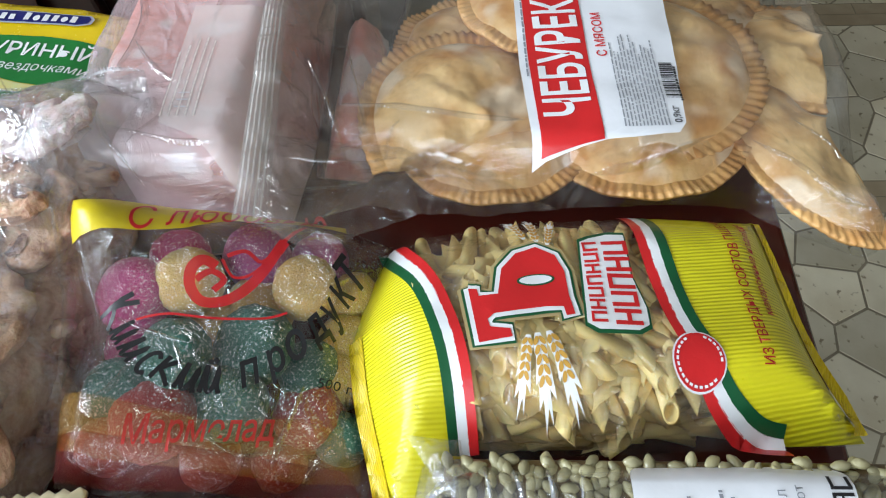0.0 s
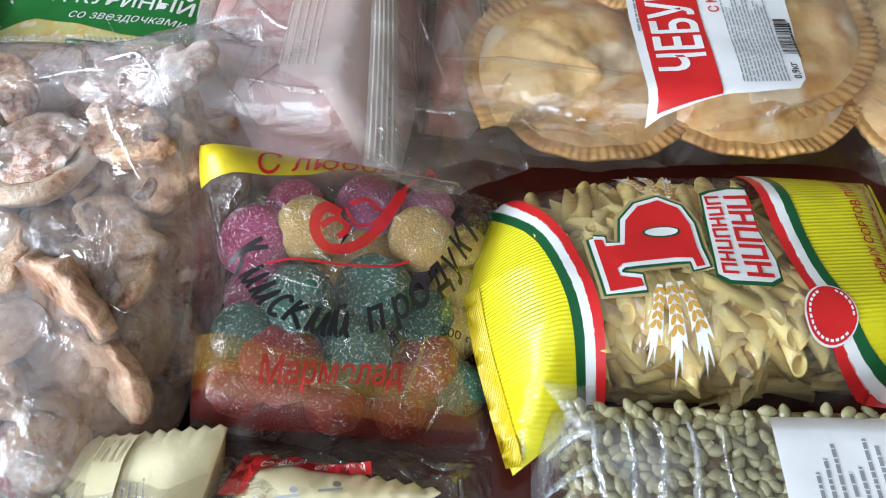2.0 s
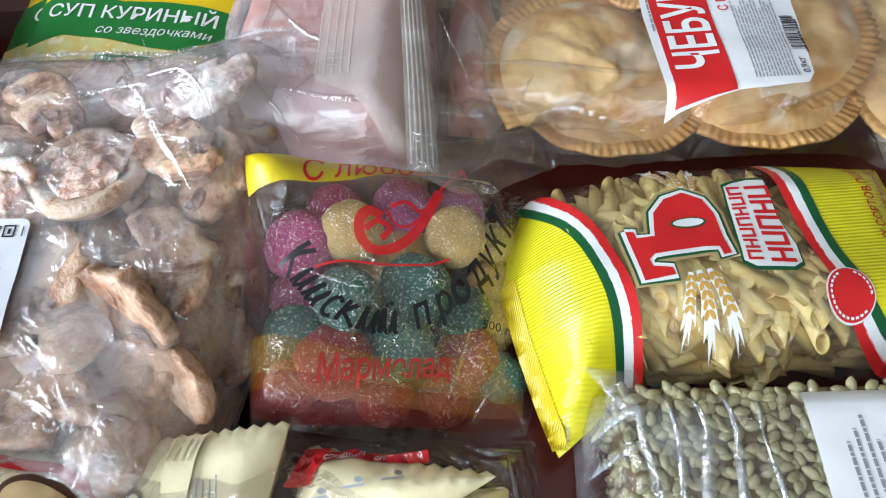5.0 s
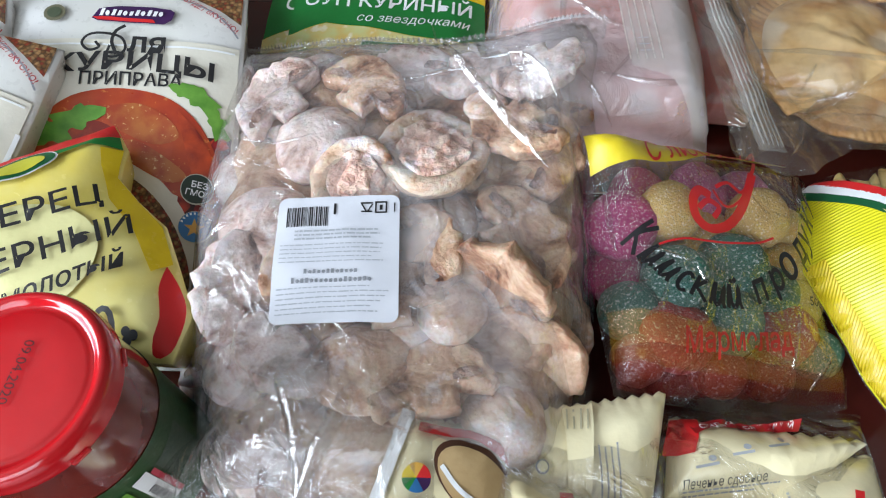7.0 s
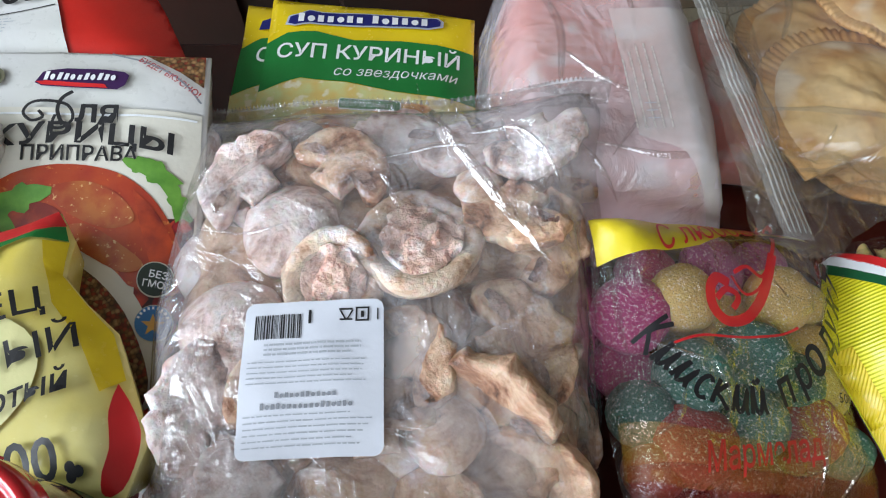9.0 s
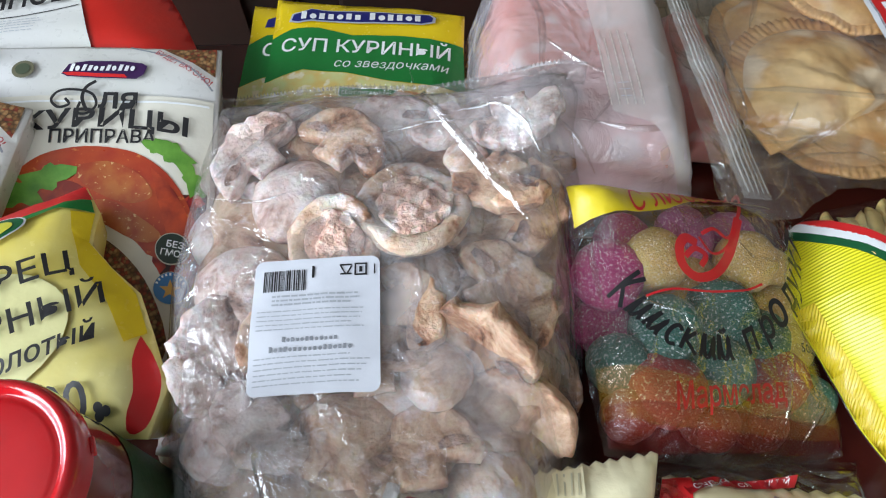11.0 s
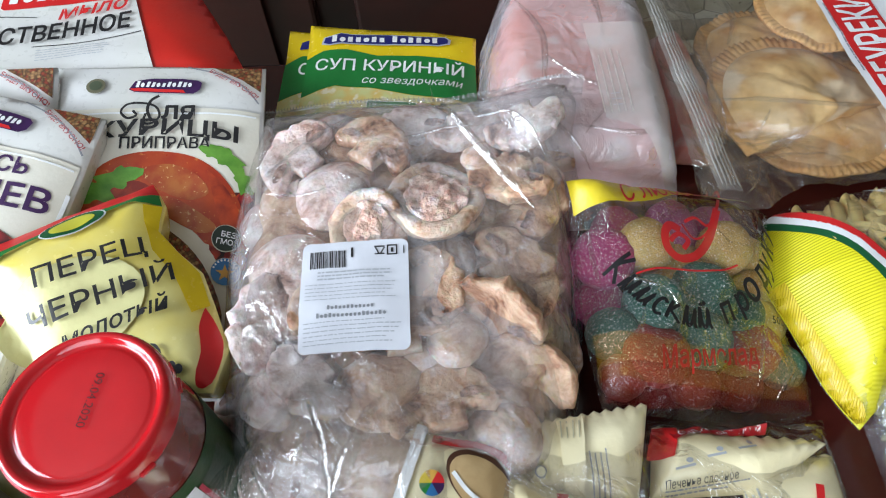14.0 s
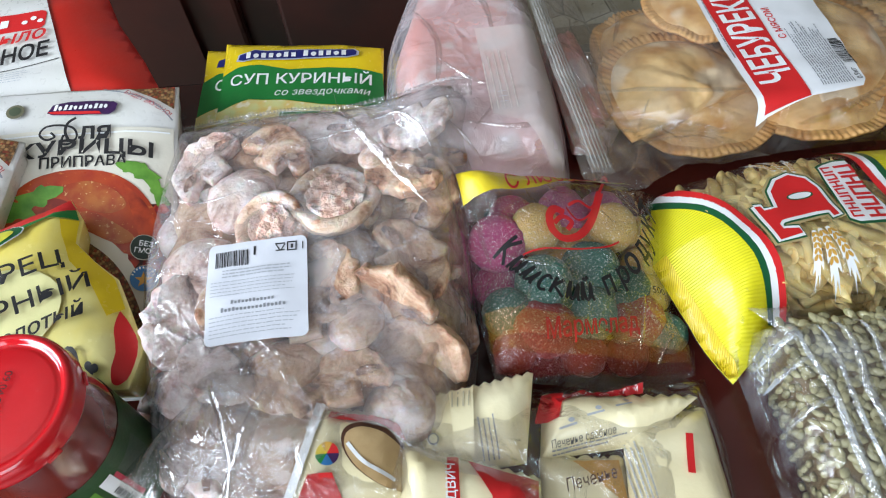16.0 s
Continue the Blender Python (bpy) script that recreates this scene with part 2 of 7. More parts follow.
PENNE = mat("dry durum pasta", (0.94, 0.72, 0.32), 0.42, (0.90, 0.62, 0.22), scale=60, bump=0.15, bscale=500, sss=0.25, vary=0.08)
PASTRY = mat("fried pastry", (0.88, 0.60, 0.28), 0.40, (0.60, 0.29, 0.09), scale=34, bump=0.7, bscale=130, speck=(0.87, 0.68, 0.46), speck_size=22, speck_amount=0.46, vary=0.08, band=(0.40, 0.66))
CRUST = mat("browned pastry edge", (0.80, 0.47, 0.18), 0.42, (0.58, 0.26, 0.07), scale=50, bump=0.6, bscale=160, vary=0.1)


def frozen(name, stops, scale, frost, frost_amount, rough=0.42, bump=1.0):
    """Frozen vegetable: many-scaled grain from dark pores to pale flesh, with frost patches and a granular relief."""
    m, n, l = node_mat(name)
    b = n["Principled BSDF"]
    tc = n.new("ShaderNodeTexCoord")
    oi = n.new("ShaderNodeObjectInfo")
    off = n.new("ShaderNodeVectorMath")
    off.operation = "ADD"
    l.new(tc.outputs["Object"], off.inputs[0])
    l.new(oi.outputs["Random"], off.inputs[1])
    nz = n.new("ShaderNodeTexNoise")
    nz.inputs["Scale"].default_value, nz.inputs["Detail"].default_value, nz.inputs["Roughness"].default_value, nz.inputs["Distortion"].default_value = scale, 9, 0.66, 0.6
    l.new(off.outputs[0], nz.inputs["Vector"])
    r = n.new("ShaderNodeValToRGB")
    e = r.color_ramp.elements
    e[0].position, e[0].color = stops[0][0], rgba(stops[0][1])
    e[1].position, e[1].color = stops[1][0], rgba(stops[1][1])
    for p, c in stops[2:]:
        e.new(p).color = rgba(c)
    l.new(nz.outputs["Fac"], r.inputs[0])
    geo = n.new("ShaderNodeNewGeometry")
    ice = n.new("ShaderNodeTexNoise")
    ice.inputs["Scale"].default_value, ice.inputs["Detail"].default_value, ice.inputs["Roughness"].default_value = 38, 8, 0.7
    l.new(geo.outputs["Position"], ice.inputs["Vector"])
    ir = n.new("ShaderNodeMapRange")
    ir.inputs[1].default_value, ir.inputs[2].default_value, ir.inputs[4].default_value = 0.60 - frost_amount, 0.74 - frost_amount, 0.85
    l.new(ice.outputs["Fac"], ir.inputs[0])
    mx = n.new("ShaderNodeMix")
    mx.data_type = "RGBA"
    mx.inputs[7].default_value = rgba(frost)
    l.new(ir.outputs[0], mx.inputs[0])
    l.new(r.outputs[0], mx.inputs[6])
    hs = n.new("ShaderNodeHueSaturation")
    vr = n.new("ShaderNodeMapRange")
    vr.inputs[3].default_value, vr.inputs[4].default_value = 0.82, 1.15
    l.new(oi.outputs["Random"], vr.inputs[0])
    l.new(vr.outputs[0], hs.inputs["Value"])
    l.new(mx.outputs[2], hs.inputs["Color"])
    l.new(hs.outputs[0], b.inputs["Base Color"])
    fine = n.new("ShaderNodeTexNoise")
    fine.inputs["Scale"].default_value, fine.inputs["Detail"].default_value = 420, 5
    l.new(tc.outputs["Object"], fine.inputs["Vector"])
    ad = n.new("ShaderNodeMath")
    ad.operation = "MULTIPLY_ADD"
    ad.inputs[1].default_value = 2.0
    l.new(nz.outputs["Fac"], ad.inputs[0])
    l.new(fine.outputs["Fac"], ad.inputs[2])
    bp = n.new("ShaderNodeBump")
    bp.inputs["Strength"].default_value, bp.inputs["Distance"].default_value = bump, 0.0016
    l.new(ad.outputs[0], bp.inputs["Height"])
    l.new(bp.outputs[0], b.inputs["Normal"])
    b.inputs["Roughness"].default_value = rough
    b.inputs["Subsurface Weight"].default_value = 0.25
    b.inputs["Subsurface Scale"].default_value = 0.005
    return m


MUSHFLESH = frozen("frozen mushroom flesh", [(0.33, (0.05, 0.022, 0.014)), (0.40, (0.30, 0.14, 0.08)), (0.49, (0.56, 0.34, 0.22)), (0.64, (0.82, 0.61, 0.45))], 42, (0.88, 0.81, 0.83), 0.05, bump=0.6)
MUSHCAP = frozen("mushroom cap skin", [(0.33, (0.10, 0.045, 0.025)), (0.41, (0.40, 0.20, 0.12)), (0.50, (0.70, 0.47, 0.33)), (0.65, (0.87, 0.70, 0.56))], 36, (0.91, 0.86, 0.90), 0.10, bump=0.6)
GILLS = frozen("mushroom gills", [(0.32, (0.05, 0.03, 0.025)), (0.44, (0.26, 0.14, 0.11)), (0.56, (0.52, 0.33, 0.26))], 90, (0.76, 0.70, 0.74), 0.03, bump=0.8)
CORE = frozen("mushroom core", [(0.30, (0.30, 0.14, 0.10)), (0.42, (0.60, 0.35, 0.27)), (0.55, (0.78, 0.55, 0.46))], 80, (0.88, 0.82, 0.84), 0.10, bump=0.9)
# Paler copy: frost, plus the window's sheen put into the colour.
FROST_SHEEN_CAP = frozen("mushroom with frost and window sheen", [(0.34, (0.12, 0.06, 0.05)), (0.42, (0.44, 0.27, 0.22)), (0.50, (0.72, 0.54, 0.48)), (0.64, (0.86, 0.72, 0.68))], 42, (0.93, 0.87, 0.88), 0.13, bump=0.7)
MEAT = mat("pink raw meat", (0.70, 0.26, 0.21), 0.4, (0.78, 0.42, 0.36), scale=16, bump=0.4, bscale=90, sss=0.3, speck=(0.80, 0.66, 0.64), speck_size=26, speck_amount=0.46)
SEED = mat("sunflower kernel", (0.44, 0.40, 0.23), 0.35, (0.27, 0.24, 0.12), scale=80, bump=0.2, bscale=300, vary=0.28, coat=0.4)
SYRUP = mat("set syrup", (0.13, 0.085, 0.035), 0.3, (0.20, 0.13, 0.06), scale=60, bump=0.3)
LIDRED = mat("red lacquered tin", (0.60, 0.010, 0.016), 0.13, (0.54, 0.008, 0.014), scale=30, bump=0.03, coat=0.5)
PASTE = mat("tomato paste behind glass", (0.22, 0.028, 0.016), 0.12, (0.13, 0.016, 0.012), scale=28, bump=0.05, coat=0.8)
OLIVE = mat("olive green printed card", (0.11, 0.10, 0.016), 0.5, (0.06, 0.06, 0.010), scale=25, bump=0.1)
BLACKBAG = mat("black matt foil", (0.014, 0.014, 0.016), 0.5, (0.03, 0.03, 0.032), scale=30, bump=0.4, bscale=80)


def jelly_mat(name, col):
    return mat(name, col, 0.35, tuple(c * 0.75 for c in col), scale=50, bump=0.7, bscale=900, sss=0.8, speck=tuple(0.42 + 0.58 * c for c in col), speck_size=700, speck_amount=0.43)


J_MAG = jelly_mat("magenta sugared jelly", (0.64, 0.07, 0.26))
J_VIO = jelly_mat("violet sugared jelly", (0.60, 0.16, 0.40))
J_YEL = jelly_mat("yellow sugared jelly", (0.80, 0.54, 0.20))
J_GRN = jelly_mat("green sugared jelly", (0.045, 0.17, 0.13))
J_RED = jelly_mat("red sugared jelly", (0.46, 0.05, 0.05))
J_ORG = jelly_mat("orange sugared jelly", (0.38, 0.055, 0.014))


# ---- building tools ----
def smooth(me):
    me.polygons.foreach_set("use_smooth", [True] * len(me.polygons))


def part(name, bm, material, parent=None, label="", flat=False):
    me = bpy.data.meshes.new(name)
    bm.to_mesh(me)
    bm.free()
    me.materials.append(material)
    if not flat:
        smooth(me)
    ob = new(name, me)
    if parent:
        ob.parent = parent
    if label:
        ob["label"] = label
    return ob


def thing(name, label, category, group="", kind="", at=(0, 0, 0)):
    ob = new(name)
    ob.empty_display_size = 0.02
    ob.location = at
    return tagged(ob, label, category, group, kind)


def seg_dist(px, py, poly):
    best = 1e9
    for i in range(len(poly)):
        ax, ay = poly[i]
        bx, by = poly[(i + 1) % len(poly)]
        dx, dy = bx - ax, by - ay
        q = dx * dx + dy * dy
        t = max(0.0, min(1.0, ((px - ax) * dx + (py - ay) * dy) / q)) if q else 0
        best = min(best, math.hypot(px - ax - t * dx, py - ay - t * dy))
    return best


class Field:
    """A soft pack lying on the table: outline in plan, rim height as a plane, a swelling towards the middle, creases."""

    def __init__(self, outline, z0, at, slope=(0, 0), swell=0.03, rim=0.04, crease=0.0015, freq=45, seed=0, lumps=()):
        self.poly, self.z0, self.at, self.slope = outline, z0, at, slope
        self.swell, self.rim, self.crease, self.freq, self.seed, self.lumps = swell, rim, crease, freq, seed, lumps

    def edge(self, x, y):
        return self.z0 + (x - self.at[0]) * self.slope[0] + (y - self.at[1]) * self.slope[1]

    def fill(self, x, y):
        d = min(1.0, seg_dist(x, y, self.poly) / self.rim)
        return 1 - (1 - d) ** 2

    def h(self, x, y):
        f = self.fill(x, y)
        z = self.edge(x, y) + self.swell * f
        for lx, ly, r, a in self.lumps:
            z += a * math.exp(-((x - lx) ** 2 + (y - ly) ** 2) / (r * r))
        if self.crease:
            p = Vector((x * self.freq + self.seed * 7.3, y * self.freq, self.seed * 3.1))
            w = noise.noise(p) * 0.6 + (0.5 - abs(noise.noise(p * 1.7))) * 0.7 + noise.noise(p * 0.4) * 0.8
            z += self.crease * w
        return max(z, 0.0012)

    def below(self, x, y, r, n=8):
        """The lowest height of the pack within r of a place."""
        return min(self.h(x, y), *(self.h(x + r * math.cos(2 * math.pi * i / n), y + r * math.sin(2 * math.pi * i / n)) for i in range(n)))


def flat_bm(polys, step=0.006):
    """Triangulated polygons in plan, cut by a grid so that they can follow a curved pack."""
    bm = bmesh.new()
    for poly in polys:
        bm.faces.new([bm.verts.new((x, y, 0)) for x, y in poly])
    bmesh.ops.remove_doubles(bm, verts=bm.verts[:], dist=1e-6)
    bmesh.ops.triangulate(bm, faces=bm.faces[:])
    cut(bm, step)
    return bm


def cut(bm, step):
    if not bm.verts:
        return
    for axis in (0, 1):
        lo, hi = min(v.co[axis] for v in bm.verts), max(v.co[axis] for v in bm.verts)
        k = math.floor(lo / step) + 1
        no = (1, 0, 0) if axis == 0 else (0, 1, 0)
        while k * step < hi - 1e-6:
            co = (k * step, 0, 0) if axis == 0 else (0, k * step, 0)
            bmesh.ops.bisect_plane(bm, geom=bm.verts[:] + bm.edges[:] + bm.faces[:], plane_co=co, plane_no=no)
            k += 1


def grid_bm(poly, step):
    bm = bmesh.new()
    bm.faces.new([bm.verts.new((x, y, 0)) for x, y in poly])
    bmesh.ops.triangulate(bm, faces=bm.faces[:])
    cut(bm, step)
    bmesh.ops.remove_doubles(bm, verts=bm.verts[:], dist=0.0002)
    return bm


def top_skin(f, step=0.005, off=0.0):
    bm = grid_bm(f.poly, step)
    for v in bm.verts:
        v.co.z = f.h(v.co.x, v.co.y) + off
    bmesh.ops.recalc_face_normals(bm, faces=bm.faces[:])
    if sum(fc.normal.z for fc in bm.faces) < 0:
        bmesh.ops.reverse_faces(bm, faces=bm.faces[:])
    return bm


def closed_pack(f, step=0.006, floor_z=0.0008, thick=0.0012):
    """A filled, closed pouch: creased top skin and a belly that comes down to the table."""
    bm = top_skin(f, step)
    edges = [e for e in bm.edges if e.is_boundary]
    low = bmesh.ops.duplicate(bm, geom=bm.faces[:])
    vmap = [g for g in low["geom"] if isinstance(g, bmesh.types.BMVert)]
    for v in vmap:
        x, y = v.co.x, v.co.y
        top = f.h(x, y)
        k = f.fill(x, y)
        v.co.z = max(min(floor_z, top - thick), (top - thick) * (1 - k) + floor_z * k)
    faces2 = [g for g in low["geom"] if isinstance(g, bmesh.types.BMFace)]
    bmesh.ops.reverse_faces(bm, faces=faces2)
    loops = [e for e in bm.edges if e.is_boundary]
    bmesh.ops.bridge_loops(bm, edges=loops)
    return bm


def on(f, bm, off=0.0005):
    for v in bm.verts:
        v.co.z = f.h(v.co.x, v.co.y) + off + 0.0008 + v.co.z
    if sum(fc.normal.z for fc in bm.faces) < 0:
        bmesh.ops.reverse_faces(bm, faces=bm.faces[:])
    return bm


def decal(name, f, polys, material, parent, off=0.0005, step=0.006, label=""):
    bm = flat_bm(polys, step)
    bm.normal_update()
    ob = part(name, on(f, bm, off), material, parent, label)
    if len(polys) > 8 and name in ("fine_print", "barcode", "bold_print", "symbols", "number_bars", "zigzag_edge", "seal_bars"):
        ob["kind"] = "stuff"
    return ob


def text_bm(body, at, width, angle=0.0, shear=0.0, bold=0.0, bend=0.0, tall=1.0, step=0.008, align="LEFT"):
    """Lettering in plan: starts at 'at', 'width' metres long, 'angle' degrees; bend: rise of the ends as part of the width."""
    c = bpy.data.curves.new("lettering", "FONT")
    c.body, c.size, c.resolution_u, c.offset, c.shear = body, 1.0, 3, bold, shear
    ob = bpy.data.objects.new("lettering", c)
    scene.collection.objects.link(ob)
    me = bpy.data.meshes.new_from_object(ob.evaluated_get(bpy.context.evaluated_depsgraph_get()))
    bpy.data.objects.remove(ob)
    bpy.data.curves.remove(c)
    bm = bmesh.new()
    bm.from_mesh(me)
    bpy.data.meshes.remove(me)
    lo, hi = min(v.co.x for v in bm.verts), max(v.co.x for v in bm.verts)
    k = width / (hi - lo)
    ca, sa = math.cos(radians(angle)), math.sin(radians(angle))
    bmesh.ops.triangulate(bm, faces=bm.faces[:])
    for v in bm.verts:
        u = (v.co.x - lo) * k
        q = u / width - 0.5
        w = v.co.y * k * tall + bend * width * 4 * q * q
        v.co = (at[0] + u * ca - w * sa, at[1] + u * sa + w * ca, 0)
    cut(bm, step)
    bm.normal_update()
    return bm


def lettering(f, body, at, width, material, parent, angle=0.0, off=0.0008, label="", **kw):
    return part("lettering", on(f, text_bm(body, at, width, angle, **kw), off), material, parent, label)


def quad(at, w, h, angle=0.0):
    ca, sa = math.cos(radians(angle)), math.sin(radians(angle))
    return [(at[0] + u * ca - v * sa, at[1] + u * sa + v * ca) for u, v in ((0, 0), (w, 0), (w, h), (0, h))]


def place(pts, at, angle=0.0, k=1.0):
    ca, sa = math.cos(radians(angle)), math.sin(radians(angle))
    return [(at[0] + k * (u * ca - v * sa), at[1] + k * (u * sa + v * ca)) for u, v in pts]


def disc(at, rx, ry=None, n=28, angle=0.0):
    ry = ry or rx
    return place([(rx * math.cos(2 * math.pi * i / n), ry * math.sin(2 * math.pi * i / n)) for i in range(n)], at, angle)


def rounded(at, w, h, r, angle=0.0, n=5):
    pts = []
    for cx, cy, a0 in ((w - r, r, -90), (w - r, h - r, 0), (r, h - r, 90), (r, r, 180)):
        for i in range(n + 1):
            a = radians(a0 + 90 * i / n)
            pts.append((cx + r * math.cos(a), cy + r * math.sin(a)))
    return place(pts, at, angle)


def ribbon(pts, width):
    """A strip of even width along a line in plan."""
    out, back = [], []
    for i, p in enumerate(pts):
        a, b = pts[max(0, i - 1)], pts[min(len(pts) - 1, i + 1)]
        dx, dy = b[0] - a[0], b[1] - a[1]
        q = math.hypot(dx, dy)
        nx, ny = -dy / q * width / 2, dx / q * width / 2
        out.append((p[0] + nx, p[1] + ny))
        back.append((p[0] - nx, p[1] - ny))
    return [[out[i], out[i + 1], back[i + 1], back[i]] for i in range(len(pts) - 1)]


def curve(pts, n=8):
    """Catmull-Rom points through a few given ones."""
    out = []
    for i in range(len(pts) - 1):
        p0, p1, p2, p3 = pts[max(0, i - 1)], pts[i], pts[i + 1], pts[min(len(pts) - 1, i + 2)]
        for j in range(n):
            t = j / n
            out.append(tuple(0.5 * (2 * p1[k] + (p2[k] - p0[k]) * t + (2 * p0[k] - 5 * p1[k] + 4 * p2[k] - p3[k]) * t * t + (3 * p1[k] - p0[k] - 3 * p2[k] + p3[k]) * t ** 3) for k in (0, 1)))
    out.append(tuple(pts[-1]))
    return out


def fine_bars(at, w, h, rows, angle=0.0, seed=0, fill=0.55):
    """Small unreadable print: rows of short bars."""
    rng = random.Random(seed)
    polys = []
    for r in range(rows):
        v = h * (1 - (r + 0.5) / rows)
        u = 0.0
        end = w * rng.uniform(0.72, 1.0)
        while u < end:
            q = min(rng.uniform(0.02, 0.09) * w, end - u)
            polys.append(place([(u, v), (u + q, v), (u + q, v + h / rows * fill), (u, v + h / rows * fill)], at, angle))
            u += q + w * 0.012
    return polys


def barcode(at, w, h, angle=0.0, seed=0):
    rng = random.Random(seed)
    polys, u = [], 0.0
    while u < w:
        q = w * rng.choice((0.012, 0.012, 0.024, 0.036))
        polys.append(place([(u, 0), (u + q, 0), (u + q, h), (u, h)], at, angle))
        u += q + w * rng.choice((0.014, 0.014, 0.028))
    return polys


def word_bars(at, w, h, n, angle=0.0, seed=0, lean=0.0):
    """A brand word as plain upright blocks."""
    rng = random.Random(seed)
    polys, step = [], w / n
    for i in range(n):
        hh = h * (1.0 if i == 0 else rng.uniform(0.62, 0.95))
        u = i * step
        q = step * 0.60
        if i % 3 == 1:
            polys.append(place(disc((u + q * 0.55, h * 0.34), q * 0.62, h * 0.36, 12), at, angle))
        else:
            polys.append(place([(u, 0), (u + q, 0), (u + q + lean * hh, hh), (u + lean * hh, hh)], at, angle))
    return polys


def lathe(profile, n=48):
    bm = bmesh.new()
    rings = []
    for r, z in profile:
        rings.append([bm.verts.new((r * math.cos(2 * math.pi * i / n), r * math.sin(2 * math.pi * i / n), z)) for i in range(n)] if r > 1e-6 else [bm.verts.new((0, 0, z))])
    for a, b in zip(rings, rings[1:]):
        for i in range(n):
            j = (i + 1) % n
            if len(a) == 1 and len(b) == 1:
                continue
            if len(a) == 1:
                bm.faces.new((a[0], b[j], b[i]))
            elif len(b) == 1:
                bm.faces.new((a[i], a[j], b[0]))
            else:
                bm.faces.new((a[i], a[j], b[j], b[i]))
    bmesh.ops.recalc_face_normals(bm, faces=bm.faces[:])
    return bm


def box_bm(x0, x1, y0, y1, z0, z1, bevel=0.0, seg=2):
    bm = bmesh.new()
    bmesh.ops.create_cube(bm, size=1.0)
    for v in bm.verts:
        v.co = ((x0 + x1) / 2 + v.co.x * (x1 - x0), (y0 + y1) / 2 + v.co.y * (y1 - y0), (z0 + z1) / 2 + v.co.z * (z1 - z0))
    if bevel:
        bmesh.ops.bevel(bm, geom=bm.edges[:], offset=bevel, segments=seg, profile=0.5, affect="EDGES")
    return bm


def ridge(f, pts, width, height, material, parent, off=0.0008, seed=0, name="film_fold"):
    """A pinched fold standing up from a film: a tent-shaped strip that tapers to its ends."""
    bm = bmesh.new()
    line = curve(pts, 7)
    rows = []
    n = len(line) - 1
    for i, p in enumerate(line):
        a, b = line[max(0, i - 1)], line[min(n, i + 1)]
        q = math.hypot(b[0] - a[0], b[1] - a[1])
        nx, ny = -(b[1] - a[1]) / q, (b[0] - a[0]) / q
        k = 0.62 * max(0.08, math.sin(math.pi * i / n) ** 0.8) * (1 + 0.35 * noise.noise(Vector((i * 0.45, seed * 2.3, 0))))
        sway = 0.25 * noise.noise(Vector((i * 0.3, seed, 4)))
        row = []
        for t, hh in ((-1, 0.0), (-0.45 + sway, 0.75), (0.0 + sway, 1.0), (0.4 + sway, 0.7), (1, 0.0)):
            x, y = p[0] + nx * t * k * width / 2, p[1] + ny * t * k * width / 2
            row.append(bm.verts.new((x, y, f.h(x, y) + off + hh * height * k)))
        rows.append(row)
    for r, q in zip(rows, rows[1:]):
        for j in range(4):
            bm.faces.new((r[j], r[j + 1], q[j + 1], q[j]))
    bmesh.ops.recalc_face_normals(bm, faces=bm.faces[:])
    if sum(fc.normal.z for fc in bm.faces) < 0:
        bmesh.ops.reverse_faces(bm, faces=bm.faces[:])
    return part(name, bm, material, parent, flat=True)


def roughen(bm, amount, freq, seed=0):
    for v in bm.verts:
        p = v.co * freq + Vector((seed * 3.7, seed * 1.3, seed * 5.1))
        v.co += noise.noise_vector(p) * amount
    return bm


# ---- the room ----
FLOOR_Z = -0.74
WEST_POWER, SOUTH_FILL_POWER = 86, 34
X0, X1, Y0, Y1, ZC = -2.2, 2.4, -1.9, 2.6, 1.86


def structure(name, bm, material, label, category, flat=True):
    return tagged(part(name, bm, material, None, "", flat), label, category, "", "structure")


floor = structure("floor", box_bm(X0, X1, Y0, Y1, FLOOR_Z - 0.05, FLOOR_Z), GROUT, "linoleum floor printed with olive grey stone shapes", "floor")
# Ceiling and walls are out of view, added to enclose and bounce light.
structure("ceiling", box_bm(X0, X1, Y0, Y1, ZC, ZC + 0.05), CEILPAINT, "unseen plain white ceiling added to bounce light", "ceiling")
structure("wall_north", box_bm(X0, X1, Y1, Y1 + 0.1, FLOOR_Z, ZC), WALLPAINT, "unseen plain beige wall added to close the room", "wall")
structure("wall_east", box_bm(X1, X1 + 0.1, Y0, Y1, FLOOR_Z, ZC), WALLPAINT, "unseen plain beige wall added to close the room", "wall")


